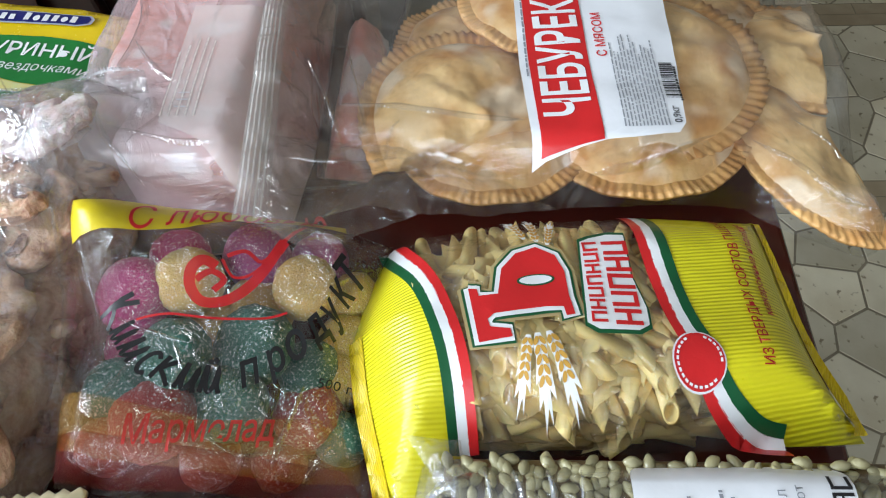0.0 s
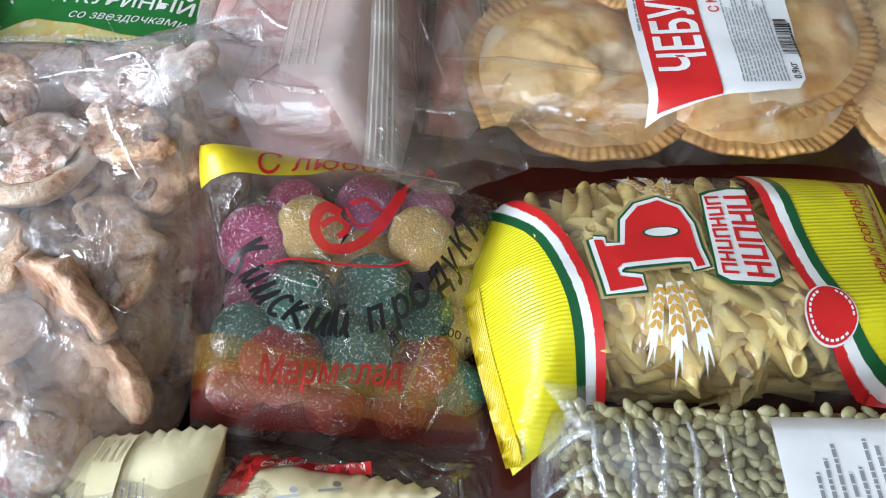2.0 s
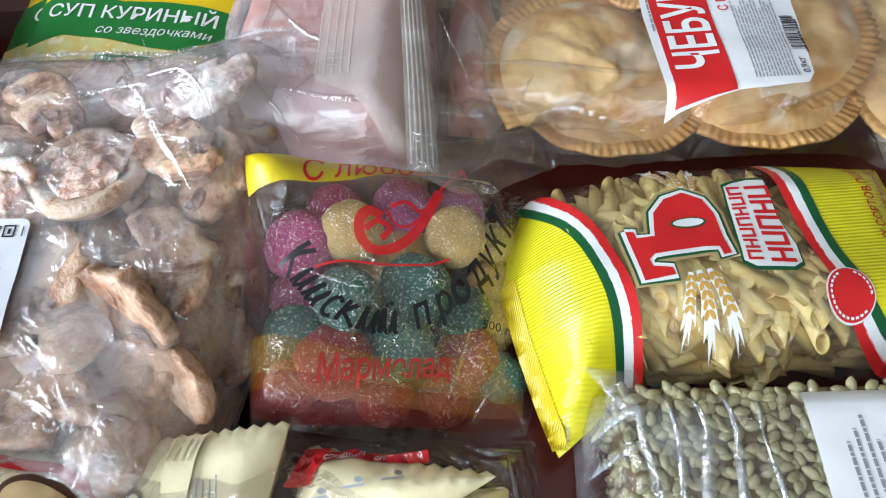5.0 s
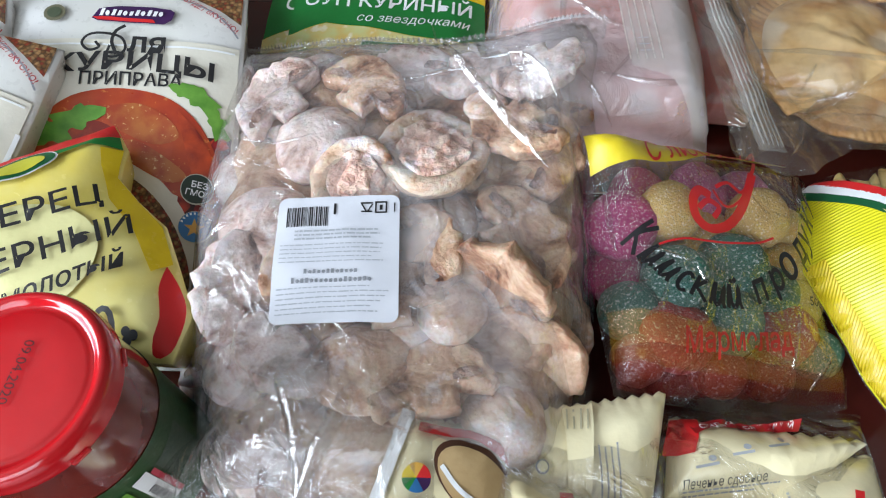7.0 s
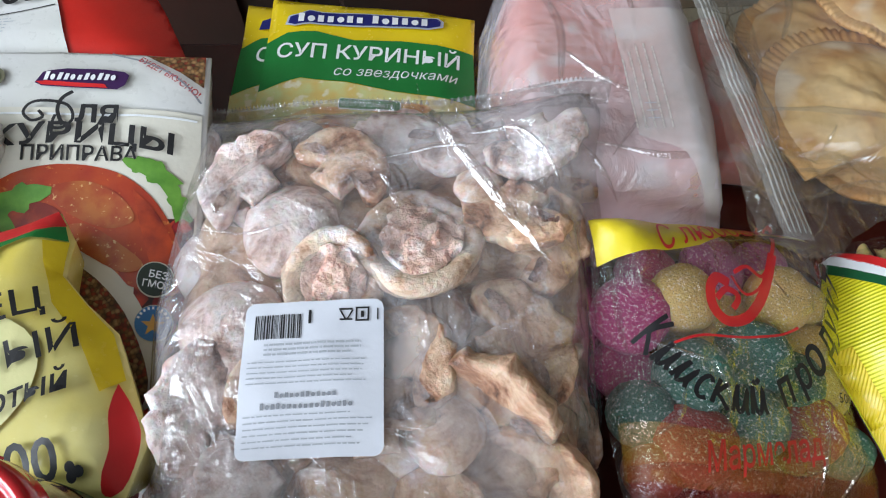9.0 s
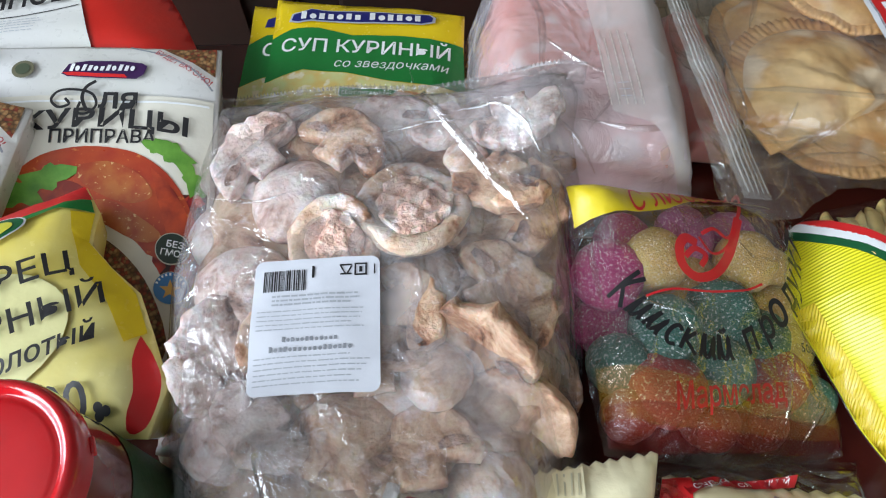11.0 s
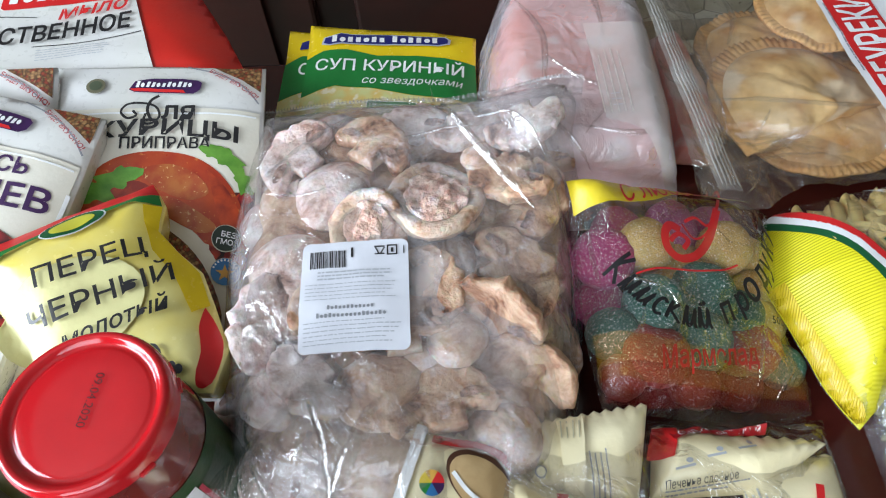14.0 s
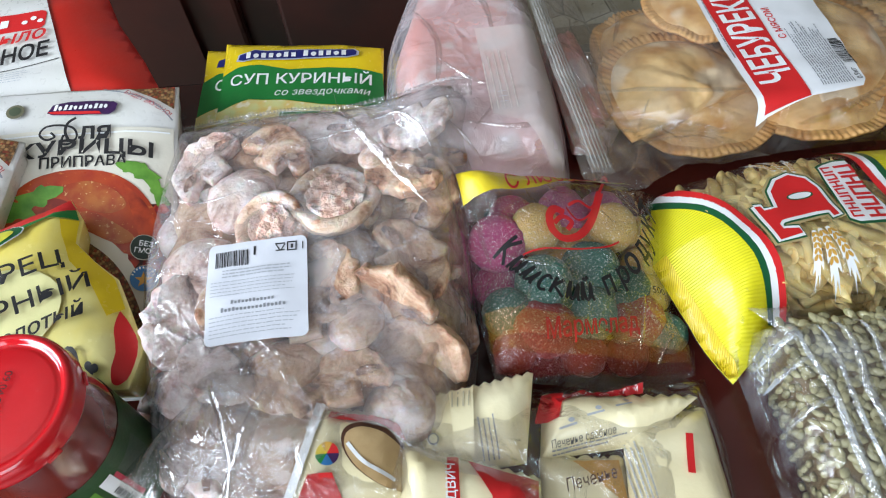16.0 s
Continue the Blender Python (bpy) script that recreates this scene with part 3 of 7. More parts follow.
def wall_with_window(name, axis, at, lo, hi, w0, w1, z0, z1, out):
    """A thick unseen wall along one axis with a cut window opening, its frame and the daylight that comes in."""
    whole = bmesh.new()
    t0, t1 = sorted((at, at + 0.2 * out))
    for a0, a1, b0, b1 in ((lo, w0, FLOOR_Z, ZC), (w1, hi, FLOOR_Z, ZC), (w0, w1, FLOOR_Z, z0), (w0, w1, z1, ZC)):
        b = box_bm(t0, t1, a0, a1, b0, b1) if axis == "x" else box_bm(a0, a1, t0, t1, b0, b1)
        tmp = bpy.data.meshes.new("tmp")
        b.to_mesh(tmp)
        b.free()
        whole.from_mesh(tmp)
        bpy.data.meshes.remove(tmp)
    structure(name, whole, WALLPAINT, "unseen added beige wall with a window opening", "wall")
    window = thing("window_1" if axis == "x" else "window_2", "unseen white framed window letting in daylight", "window", kind="structure")
    f0, f1 = sorted((at + 0.06 * out, at + 0.12 * out))
    mid = (w0 + w1) / 2
    for a0, a1, b0, b1 in ((w0, w1, z0, z0 + 0.06), (w0, w1, z1 - 0.06, z1), (w0, w0 + 0.06, z0 + 0.06, z1 - 0.06), (w1 - 0.06, w1, z0 + 0.06, z1 - 0.06), (mid - 0.035, mid + 0.035, z0 + 0.06, z1 - 0.06)):
        b = box_bm(f0, f1, a0, a1, b0, b1, 0.006) if axis == "x" else box_bm(a0, a1, f0, f1, b0, b1, 0.006)
        part("window_frame", b, WHITEFRAME, window, flat=True)


wall_with_window("wall_west", "x", X0, Y0, Y1, -1.1, 0.5, 0.15, 1.6, -1)
# The south window is an unseen addition that evens out the light.
wall_with_window("wall_south", "y", Y0, X0, X1, -1.5, 0.3, 0.15, 1.6, -1)
window_lamp((X0 + 0.02, -0.3, 0.9), (-0.2, 0.1, 0.0), 1.5, 1.35, WEST_POWER, (0.78, 0.89, 1.0))
# Fill lamp for the added south window.
window_lamp((-0.6, Y0 + 0.02, 0.9), (-0.2, 0.1, 0.0), 1.7, 1.35, SOUTH_FILL_POWER, (0.80, 0.90, 1.0))

# printed stone shapes and plank rows of the linoleum, near the table
def clip_half(poly, px, py, nx, ny):
    out = []
    for i in range(len(poly)):
        a, b = poly[i - 1], poly[i]
        da, db = (a[0] - px) * nx + (a[1] - py) * ny, (b[0] - px) * nx + (b[1] - py) * ny
        if (da <= 0) != (db <= 0):
            t = da / (da - db)
            out.append((a[0] + (b[0] - a[0]) * t, a[1] + (b[1] - a[1]) * t))
        if db <= 0:
            out.append(b)
    return out


def stone_tiles(x0, x1, y0, y1, size, seed):
    rng = random.Random(seed)
    pts = []
    for r in range(int((y1 - y0) / (size * 0.87)) + 3):
        for c in range(int((x1 - x0) / size) + 3):
            pts.append((x0 - size + (c + 0.5 * (r % 2)) * size + rng.uniform(-0.24, 0.24) * size, y0 - size + r * size * 0.87 + rng.uniform(-0.24, 0.24) * size))
    for p in pts:
        cell = [(x0, y0), (x1, y0), (x1, y1), (x0, y1)]
        for q in pts:
            if q is not p and (q[0] - p[0]) ** 2 + (q[1] - p[1]) ** 2 < (2.6 * size) ** 2:
                d = math.hypot(q[0] - p[0], q[1] - p[1])
                nx, ny = (q[0] - p[0]) / d, (q[1] - p[1]) / d
                cell = clip_half(cell, (p[0] + q[0]) / 2 - nx * 0.0022, (p[1] + q[1]) / 2 - ny * 0.0022, nx, ny)
                if len(cell) < 3:
                    break
        if len(cell) < 3:
            continue
        cx, cy = sum(c[0] for c in cell) / len(cell), sum(c[1] for c in cell) / len(cell)
        bm = bmesh.new()
        lo = [bm.verts.new((x - cx, y - cy, 0)) for x, y in cell]
        hi = [bm.verts.new(((x - cx) * 0.985, (y - cy) * 0.985, 0.0012)) for x, y in cell]
        bm.faces.new(hi)
        for i in range(len(cell)):
            bm.faces.new((lo[i - 1], lo[i], hi[i], hi[i - 1]))
        ob = part("stone_shape", bm, STONE, floor, flat=True)
        ob.location = (cx, cy, FLOOR_Z)


def plank_row(x0, x1, y0, y1, seed):
    rng = random.Random(seed)
    x = x0
    while x < x1:
        w = rng.uniform(0.28, 0.5)
        for k in range(2):
            ya, yb = y0 + (y1 - y0) * k / 2 + 0.0012, y0 + (y1 - y0) * (k + 1) / 2 - 0.0012
            part("plank_shape", box_bm(x + 0.0015 + 0.1 * k, x + w - 0.0015 + 0.1 * k, ya, yb, FLOOR_Z, FLOOR_Z + 0.0012), PLANK, floor, flat=True)
        x += w


stone_tiles(0.30, 1.9, 0.835, 1.285, 0.115, 4)
stone_tiles(0.30, 1.7, 0.10, 0.755, 0.115, 5)
stone_tiles(-0.05, 1.9, 1.365, 1.80, 0.115, 6)
plank_row(0.30, 1.8, 0.757, 0.833, 7)
plank_row(0.0, 1.8, 1.287, 1.363, 8)

# table top on four legs
TABLE = [(-1.15, -0.62), (0.206, -0.655), (0.206, 0.385), (-1.15, 0.442)]
table = thing("dining_table", "dark red mahogany lacquered table under the shopping", "table")
bm = bmesh.new()
vs = [bm.verts.new((x, y, -0.0002)) for x, y in TABLE]
top = bm.faces.new(vs)
ext = bmesh.ops.extrude_face_region(bm, geom=[top])
for v in [g for g in ext["geom"] if isinstance(g, bmesh.types.BMVert)]:
    v.co.z = -0.028
bmesh.ops.recalc_face_normals(bm, faces=bm.faces[:])
bmesh.ops.bevel(bm, geom=bm.edges[:], offset=0.004, segments=3, profile=0.5, affect="EDGES")
part("tabletop", bm, WOOD, table, flat=True)
for x, y in ((-1.08, -0.55), (0.14, -0.58), (0.14, 0.31), (-1.08, 0.37)):
    part("leg", box_bm(x - 0.028, x + 0.028, y - 0.028, y + 0.028, FLOOR_Z, -0.028, 0.004), WOOD, table, flat=True)

# dark cabinet behind the table, with framed doors
cabinet = thing("wooden_cabinet", "dark mahogany cabinet with arched raised door panels", "cabinet", at=(0, 0, 0))
CY = 0.60
part("body", box_bm(-1.28, -0.10, CY + 0.022, CY + 0.42, FLOOR_Z, 0.16, 0.004), DARKWOOD, cabinet, flat=True)
for x0, x1 in ((-1.27, -0.79), (-0.78, -0.383), (-0.337, -0.11)):
    door = part("door", box_bm(x0, x1, CY, CY + 0.02, FLOOR_Z + 0.06, 0.13, 0.005), DARKWOOD, cabinet, flat=True)
    # raised panel with an arched head
    zt, zb, xa, xb = 0.02, FLOOR_Z + 0.13, x0 + 0.055, x1 - 0.055
    pts = [(xa, zb), (xb, zb), (xb, zt - 0.05)]
    pts += [(xb + (xa - xb) * i / 10, zt - 0.05 + 0.05 * math.sin(math.pi * i / 10) ** 0.6) for i in range(1, 10)] + [(xa, zt - 0.05)]
    bm = bmesh.new()
    f0 = bm.faces.new([bm.verts.new((x, CY - 0.0005, z)) for x, z in pts])
    r = bmesh.ops.inset_region(bm, faces=[f0], thickness=0.022, depth=0.0)
    bmesh.ops.translate(bm, verts=f0.verts[:], vec=(0, -0.012, 0))
    part("panel", bm, DARKWOOD, door, flat=True)

# ---- chebureki bag ----
CHEB_OUT = [(-0.075, 0.256), (-0.042, 0.246), (-0.005, 0.236), (0.06, 0.228), (0.12, 0.230), (0.175, 0.231), (0.215, 0.216), (0.238, 0.201), (0.247, 0.206), (0.252, 0.30), (0.252, 0.392), (0.228, 0.435), (0.06, 0.450), (-0.07, 0.445), (-0.088, 0.36)]
cheb = Field(CHEB_OUT, 0.022, (0.1, 0.25), swell=0.042, rim=0.016, crease=0.0020, freq=26, seed=3, lumps=((0.235, 0.25, 0.05, -0.028), (-0.06, 0.30, 0.05, -0.01), (0.22, 0.40, 0.06, -0.02)))
bag_cheb = thing("pastry_bag", "clear plastic bag holding fried half-moon pastries", "food bag")
part("film", top_skin(cheb, 0.005, 0.0), FILM_CHEB, bag_cheb, "clear creased plastic film")
LABEL_CH = [(0.0530, 0.2345), (0.092, 0.2425), (0.1300, 0.2460), (0.1345, 0.2530), (0.137, 0.300), (0.139, 0.366), (0.132, 0.376), (0.046, 0.372), (0.0475, 0.30)]
label_ch = decal("label", cheb, [LABEL_CH], PAPER, bag_cheb, 0.0012, label="white paper label with a red stripe")
decal("stripe", cheb, [[(0.0575, 0.2365), (0.0905, 0.2425), (0.0875, 0.30), (0.0855, 0.371), (0.0505, 0.3695), (0.0530, 0.30)]], RED, label_ch, 0.0017)
lettering(cheb, "ЧЕБУРЕКИ", (0.0850, 0.2590), 0.114, WHITE, label_ch, 91.8, 0.0021, bold=0.022, tall=1.55)
lettering(cheb, "С МЯСОМ", (0.0985, 0.3060), 0.038, RED, label_ch, 91.5, 0.0017, bold=0.012, tall=1.0)
decal("fine_print", cheb, fine_bars((0.127, 0.2505), 0.075, 0.0255, 13, 91.5, 5, 0.4) + fine_bars((0.0535, 0.29), 0.08, 0.002, 1, 91.5, 6), GREY, label_ch, 0.0017, 0.01)
decal("barcode", cheb, barcode((0.1345, 0.2715), 0.028, 0.0075, 91.5, 3), BLACK, label_ch, 0.0017, 0.01)
decal("number_bars", cheb, fine_bars((0.1368, 0.2690), 0.032, 0.0016, 1, 91.5, 9, 0.8), BLACK, label_ch, 0.0017, 0.01)
lettering(cheb, "0,9кг", (0.1325, 0.2525), 0.0125, BLACK, label_ch, 91.5, 0.0017, bold=0.01)


def cheburek(at, length, depth, turn, tilt=(0, 0), puff=0.016, seed=0):
    """A half-moon fried pastry: straight fold, puffed blistered middle, thin crimped round edge."""
    ob = thing("cheburek", "golden brown fried half-moon pastry with crimped edge", "pastry", "pastries in the bag")
    ob.matrix_world = pose(at[0], at[1], at[2], tilt[0], tilt[1], turn)
    nu, nv = 152, 16
    cutj = 14

    def point(side, j, i):
        a = math.pi * i / nu
        r = j / nv
        x, y = math.cos(a) * length / 2 * r, math.sin(a) ** 0.85 * depth * r
        if j == nv:
            k = 1 + 0.007 * math.cos(i * math.pi * 0.5)
            x, y = x * k, y * k
        inner = max(0.0, 1 - (r / 0.86) ** 2.5)
        z = side * (0.0013 + puff * inner ** 0.55 * (0.55 + 0.45 * math.sin(a)))
        q = Vector((x * 45 + seed * 3.1, y * 45, side * 2))
        z += side * inner * (0.0045 * noise.noise(q) + 0.0022 * noise.noise(q * 2.3))
        if j >= cutj:
            z += 0.0007 * math.cos(i * math.pi * 0.5) * (j - cutj + 1) / 3 + 0.0035 * noise.noise(Vector((i * 0.06, seed, 0)))
        return (x, y - depth * 0.42, z)

    for name, j0, j1, m in (("dough", 0, cutj, PASTRY), ("crimped_edge", cutj, nv, CRUST)):
        bm = bmesh.new()
        rows = {(sd, j, i): bm.verts.new(point(sd, j, i)) for sd in (1, -1) for j in range(j0, j1 + 1) for i in range(nu + 1)}
        for sd in (1, -1):
            for j in range(j0, j1):
                for i in range(nu):
                    bm.faces.new((rows[sd, j, i], rows[sd, j + 1, i], rows[sd, j + 1, i + 1], rows[sd, j, i + 1]))
        if j1 == nv:
            for i in range(nu):
                bm.faces.new((rows[1, nv, i], rows[-1, nv, i], rows[-1, nv, i + 1], rows[1, nv, i + 1]))
        for i in (0, nu):
            for j in range(j0, j1):
                bm.faces.new((rows[1, j, i], rows[1, j + 1, i], rows[-1, j + 1, i], rows[-1, j, i]))
        bmesh.ops.remove_doubles(bm, verts=bm.verts[:], dist=1e-6)
        bmesh.ops.recalc_face_normals(bm, faces=bm.faces[:])
        part(name, bm, m, ob)
    return ob


for k, (pts, w, h) in enumerate((([(-0.045, 0.246), (-0.005, 0.243), (0.035, 0.236)], 0.005, 0.0022), ([(0.085, 0.234), (0.12, 0.238), (0.15, 0.246)], 0.004, 0.002), ([(-0.02, 0.262), (-0.028, 0.25), (-0.033, 0.24)], 0.004, 0.0024),
                                ([(0.17, 0.246), (0.20, 0.236), (0.235, 0.214)], 0.005, 0.002), ([(0.20, 0.27), (0.222, 0.262), (0.228, 0.25)], 0.003, 0.002), ([(-0.03, 0.33), (-0.02, 0.36), (-0.03, 0.40)], 0.007, 0.003), ([(-0.062, 0.28), (-0.03, 0.275), (0.02, 0.262), (0.05, 0.258)], 0.008, 0.002))):
    ridge(cheb, pts, w, h, FOLD, bag_cheb, seed=k)

# place, length, depth, turn, tilt
for i, (at, ln, dp, turn, tilt) in enumerate([
    ((0.0130, 0.3030, 0.040), 0.142, 0.094, 24, (2, 4)),
    ((0.0350, 0.2700, 0.024), 0.130, 0.076, 186, (8, 0)),
    ((0.1280, 0.2730, 0.026), 0.135, 0.078, 192, (8, 0)),
    ((0.1480, 0.3200, 0.043), 0.140, 0.090, -84, (0, 6)),
    ((0.2060, 0.2760, 0.022), 0.165, 0.056, 109, (10, 0)),
    ((0.2180, 0.3560, 0.022), 0.120, 0.066, 80, (0, 8)),
    ((0.0560, 0.3740, 0.046), 0.110, 0.075, 140, (6, 0)),
    ((0.0100, 0.3680, 0.022), 0.110, 0.075, 60, (0, 0)),
    ((0.0850, 0.3300, 0.016), 0.140, 0.085, 10, (0, 0)),
    ((0.1650, 0.3950, 0.022), 0.140, 0.080, -8, (0, 0)),
]):
    cheburek(at, ln, dp, turn, tilt, seed=i + 1)

# ---- pasta bag ----
PASTA_OUT = [(-0.043, 0.144), (-0.036, 0.176), (-0.027, 0.203), (-0.004, 0.214), (0.04, 0.223), (0.107, 0.226), (0.182, 0.224), (0.189, 0.193), (0.195, 0.157), (0.199, 0.121), (0.204, 0.096), (0.175, 0.094), (0.114, 0.090), (0.062, 0.086), (0.018, 0.083), (-0.004, 0.066), (-0.019, 0.054), (-0.028, 0.080), (-0.037, 0.112)]
pasta = Field(PASTA_OUT, 0.018, (0.08, 0.14), slope=(0, -0.06), swell=0.040, rim=0.045, crease=0.0014, freq=34, seed=5, lumps=((0.185, 0.15, 0.055, -0.014), (0.05, 0.11, 0.05, 0.004), (-0.03, 0.07, 0.03, -0.006)))
bag_pasta = thing("pasta_bag", "yellow and clear bag of dry penne pasta", "food bag")
YFILM = ribbed("yellow ribbed film", (0.76, 0.70, 0.018), (0.72, 0.64, 0.014), 520, radians(80))
LEFT_IN = curve([(-0.0265, 0.2000), (-0.017, 0.182), (-0.004, 0.162), (0.006, 0.138), (0.012, 0.115), (0.016, 0.0850)], 6)
RIGHT_IN = curve([(0.107, 0.2255), (0.110, 0.180), (0.115, 0.150), (0.121, 0.132), (0.133, 0.109), (0.150, 0.0965), (0.166, 0.0940)], 6)


left_face = [(-0.043, 0.144), (-0.036, 0.176)] + LEFT_IN + [(-0.004, 0.066), (-0.019, 0.054), (-0.028, 0.080), (-0.037, 0.112)]
right_face = [(0.182, 0.2238)] + RIGHT_IN[:-1] + [(0.168, 0.0940), (0.204, 0.0962), (0.199, 0.121), (0.195, 0.157), (0.189, 0.193)]
part("film", top_skin(pasta, 0.005), FILM, bag_pasta, "clear window film")
end_l = decal("printed_end", pasta, [left_face], YFILM, bag_pasta, 0.0004, label="yellow ribbed printed film")
end_r = decal("printed_end", pasta, [right_face], YFILM, bag_pasta, 0.0004, label="yellow ribbed printed film")


def shifted(pts, d):
    """A line beside a line, d metres to its right when drawn downwards."""
    out = []
    for i, p in enumerate(pts):
        a, b = pts[max(0, i - 1)], pts[min(len(pts) - 1, i + 1)]
        q = math.hypot(b[0] - a[0], b[1] - a[1])
        out.append((p[0] - (b[1] - a[1]) / q * d, p[1] + (b[0] - a[0]) / q * d))
    return out


for dx, m in ((-0.0040, DKGREEN), (0.0005, WHITE), (0.0048, RED)):
    decal("stripe", pasta, ribbon(shifted(LEFT_IN, dx), 0.0047), m, end_l, 0.0010)
for dx, m in ((0.0045, DKGREEN), (-0.0005, WHITE), (-0.0052, RED)):
    decal("stripe", pasta, ribbon(shifted(RIGHT_IN[1:-1], dx), 0.0052), m, end_r, 0.0010)
# sealed ends with crimp ribs
for pts in (curve([(-0.040, 0.144), (-0.034, 0.112), (-0.025, 0.080), (-0.0185, 0.057)], 5), curve([(0.180, 0.221), (0.187, 0.190), (0.193, 0.155), (0.201, 0.099)], 6)):
    decal("crimped_seal", pasta, ribbon(pts, 0.008), ribbed("crimped seal", (0.80, 0.60, 0.01), (0.70, 0.50, 0.01), 900, radians(15)), bag_pasta, 0.0014)
# trade mark: plain red block shape with white and green outlines
BADGE = [(0.018, 0.155), (0.022, 0.155), (0.023, 0.151), (0.032, 0.152), (0.034, 0.167), (0.041, 0.176), (0.051, 0.180), (0.060, 0.175), (0.064, 0.165), (0.065, 0.151), (0.067, 0.141), (0.063, 0.140), (0.062, 0.145), (0.054, 0.145), (0.030, 0.141), (0.027, 0.138), (0.028, 0.134), (0.037, 0.133), (0.038, 0.129), (0.023, 0.126)]
loop = BADGE + BADGE[:2]
logo = decal("logo", pasta, ribbon(loop, 0.0105), ink("gold edge print", (0.45, 0.34, 0.16)), bag_pasta, 0.0007, label="red block logo with white and green outline")
decal("outline", pasta, ribbon(loop, 0.0072), DKGREEN, logo, 0.0010)
decal("outline", pasta, ribbon(loop, 0.0046), WHITE, logo, 0.0013)
decal("mark", pasta, [BADGE], RED, logo, 0.0016)
eye_at = (0.050, 0.160)
decal("mark_eye", pasta, [disc(eye_at, 0.0090, 0.0034, angle=6)], DKGREEN, logo, 0.0019)
decal("mark_eye", pasta, [disc(eye_at, 0.0078, 0.0026, angle=6)], WHITE, logo, 0.0022)


def about(poly, k, c):
    return [(c[0] + (x - c[0]) * k, c[1] + (y - c[1]) * k) for x, y in poly]


plate = [(x + 0.003, y + 0.005) for x, y in ((0.0680, 0.1300), (0.0690, 0.1800), (0.0740, 0.1830), (0.0840, 0.1865), (0.0930, 0.1860), (0.0935, 0.1600), (0.0985, 0.1400), (0.0985, 0.1300), (0.0930, 0.1265), (0.0735, 0.1265))]
name_plate = decal("name_plate", pasta, [plate], DKGREEN, bag_pasta, 0.0010)
decal("plate_face", pasta, [about(plate, 0.93, (0.086, 0.160))], WHITE, name_plate, 0.0013)


def block_sign(at, w, h, angle, kind):
    """A plain sign of two uprights and a bar, read along the bag."""
    t = w * 0.26
    bars = [quad((0, 0), t, h), quad((w - t, 0), t, h)]
    bars.append(quad((0, (0.84, 0.40, 0.0)[kind % 3] * h), w, h * 0.17))
    return [place(b, at, angle) for b in bars]


for k in range(7):
    decal("word_block", pasta, block_sign((0.0815, 0.1370 + k * 0.0068), 0.0056, 0.0072, 90 + k, k), RED, name_plate, 0.0017, 0.02)
for k in range(5):
    decal("word_block", pasta, block_sign((0.0975 - k * 0.0003, 0.1360 + k * 0.0100), 0.0084, 0.0125, 90 + k, k + 1), RED, name_plate, 0.0017, 0.02)
# ears of wheat
for (x, y), a, s in (((0.049, 0.131), -82, 1.0), ((0.054, 0.132), -68, 1.0), ((0.045, 0.130), -98, 0.85), ((0.046, 0.186), 112, 0.7), ((0.052, 0.184), 98, 0.75), ((0.057, 0.182), 80, 0.6)):
    ear = decal("wheat_ear", pasta, [place([(0, -0.0012), (0.006, -0.0030), (0.012, -0.0026), (0.022, -0.0042), (0.0200, -0.0026), (0.031, -0.0036), (0.0270, -0.0014), (0.0400, -0.0010), (0.0300, 0.0006), (0.0370, 0.0024), (0.0240, 0.0018), (0.0280, 0.0044), (0.012, 0.0026), (0.006, 0.0030), (0, 0.0012)], (x, y), a, s)], WHITE, bag_pasta, 0.0007)
    for g in range(5):
        for sd in (-1, 1):
            decal("wheat_kernel", pasta, [disc(place([(0.004 + g * 0.0042, sd * 0.0014)], (x, y), a, s)[0], 0.0024 * s, 0.0011 * s, 8, a + sd * 25)], GOLDINK, ear, 0.0010, 0.02)
seal = decal("round_seal", pasta, [disc((0.1215, 0.1220), 0.0128)], WHITE, bag_pasta, 0.0014, label="round red seal with pale ring")
decal("seal_ring", pasta, [disc((0.1215, 0.1220), 0.0120)], RED, seal, 0.0017)
decal("seal_bars", pasta, [quad((0.1215 + 0.0098 * math.cos(a), 0.1220 + 0.0098 * math.sin(a)), 0.0011, 0.0016, math.degrees(a)) for a in [i * 0.235 for i in range(24)] if not 1.2 < a < 1.9], WHITE, seal, 0.0020)
lettering(pasta, "ИЗ ТВЕРДЫХ СОРТОВ ПШЕНИЦЫ", (0.1580, 0.1230), 0.098, DEEPRED, end_r, 94.5, 0.0011, bold=0.01, tall=1.25)
lettering(pasta, "макаронные изделия", (0.1650, 0.1500), 0.056, DEEPRED, end_r, 93.5, 0.0011, bold=0.012, tall=1.25)


def penne_bm(length, radius):
    """A quill: tube cut slantwise at both ends, with a wall."""
    bm = bmesh.new()
    n = 12
    rings = []
    for r, order in ((radius, (0, 1)), (radius * 0.74, (1, 0))):
        for e in order:
            ring = []
            for i in range(n):
                a = 2 * math.pi * i / n
                x = (-1 if e == 0 else 1) * length / 2 + math.sin(a) * r * 1.05
                ring.append(bm.verts.new((x, math.cos(a) * r, math.sin(a) * r)))
            rings.append(ring)
    for k in range(4):
        a, b = rings[k], rings[(k + 1) % 4]
        for i in range(n):
            bm.faces.new((a[i], a[(i + 1) % n], b[(i + 1) % n], b[i]))
    bmesh.ops.recalc_face_normals(bm, faces=bm.faces[:])
    return bm


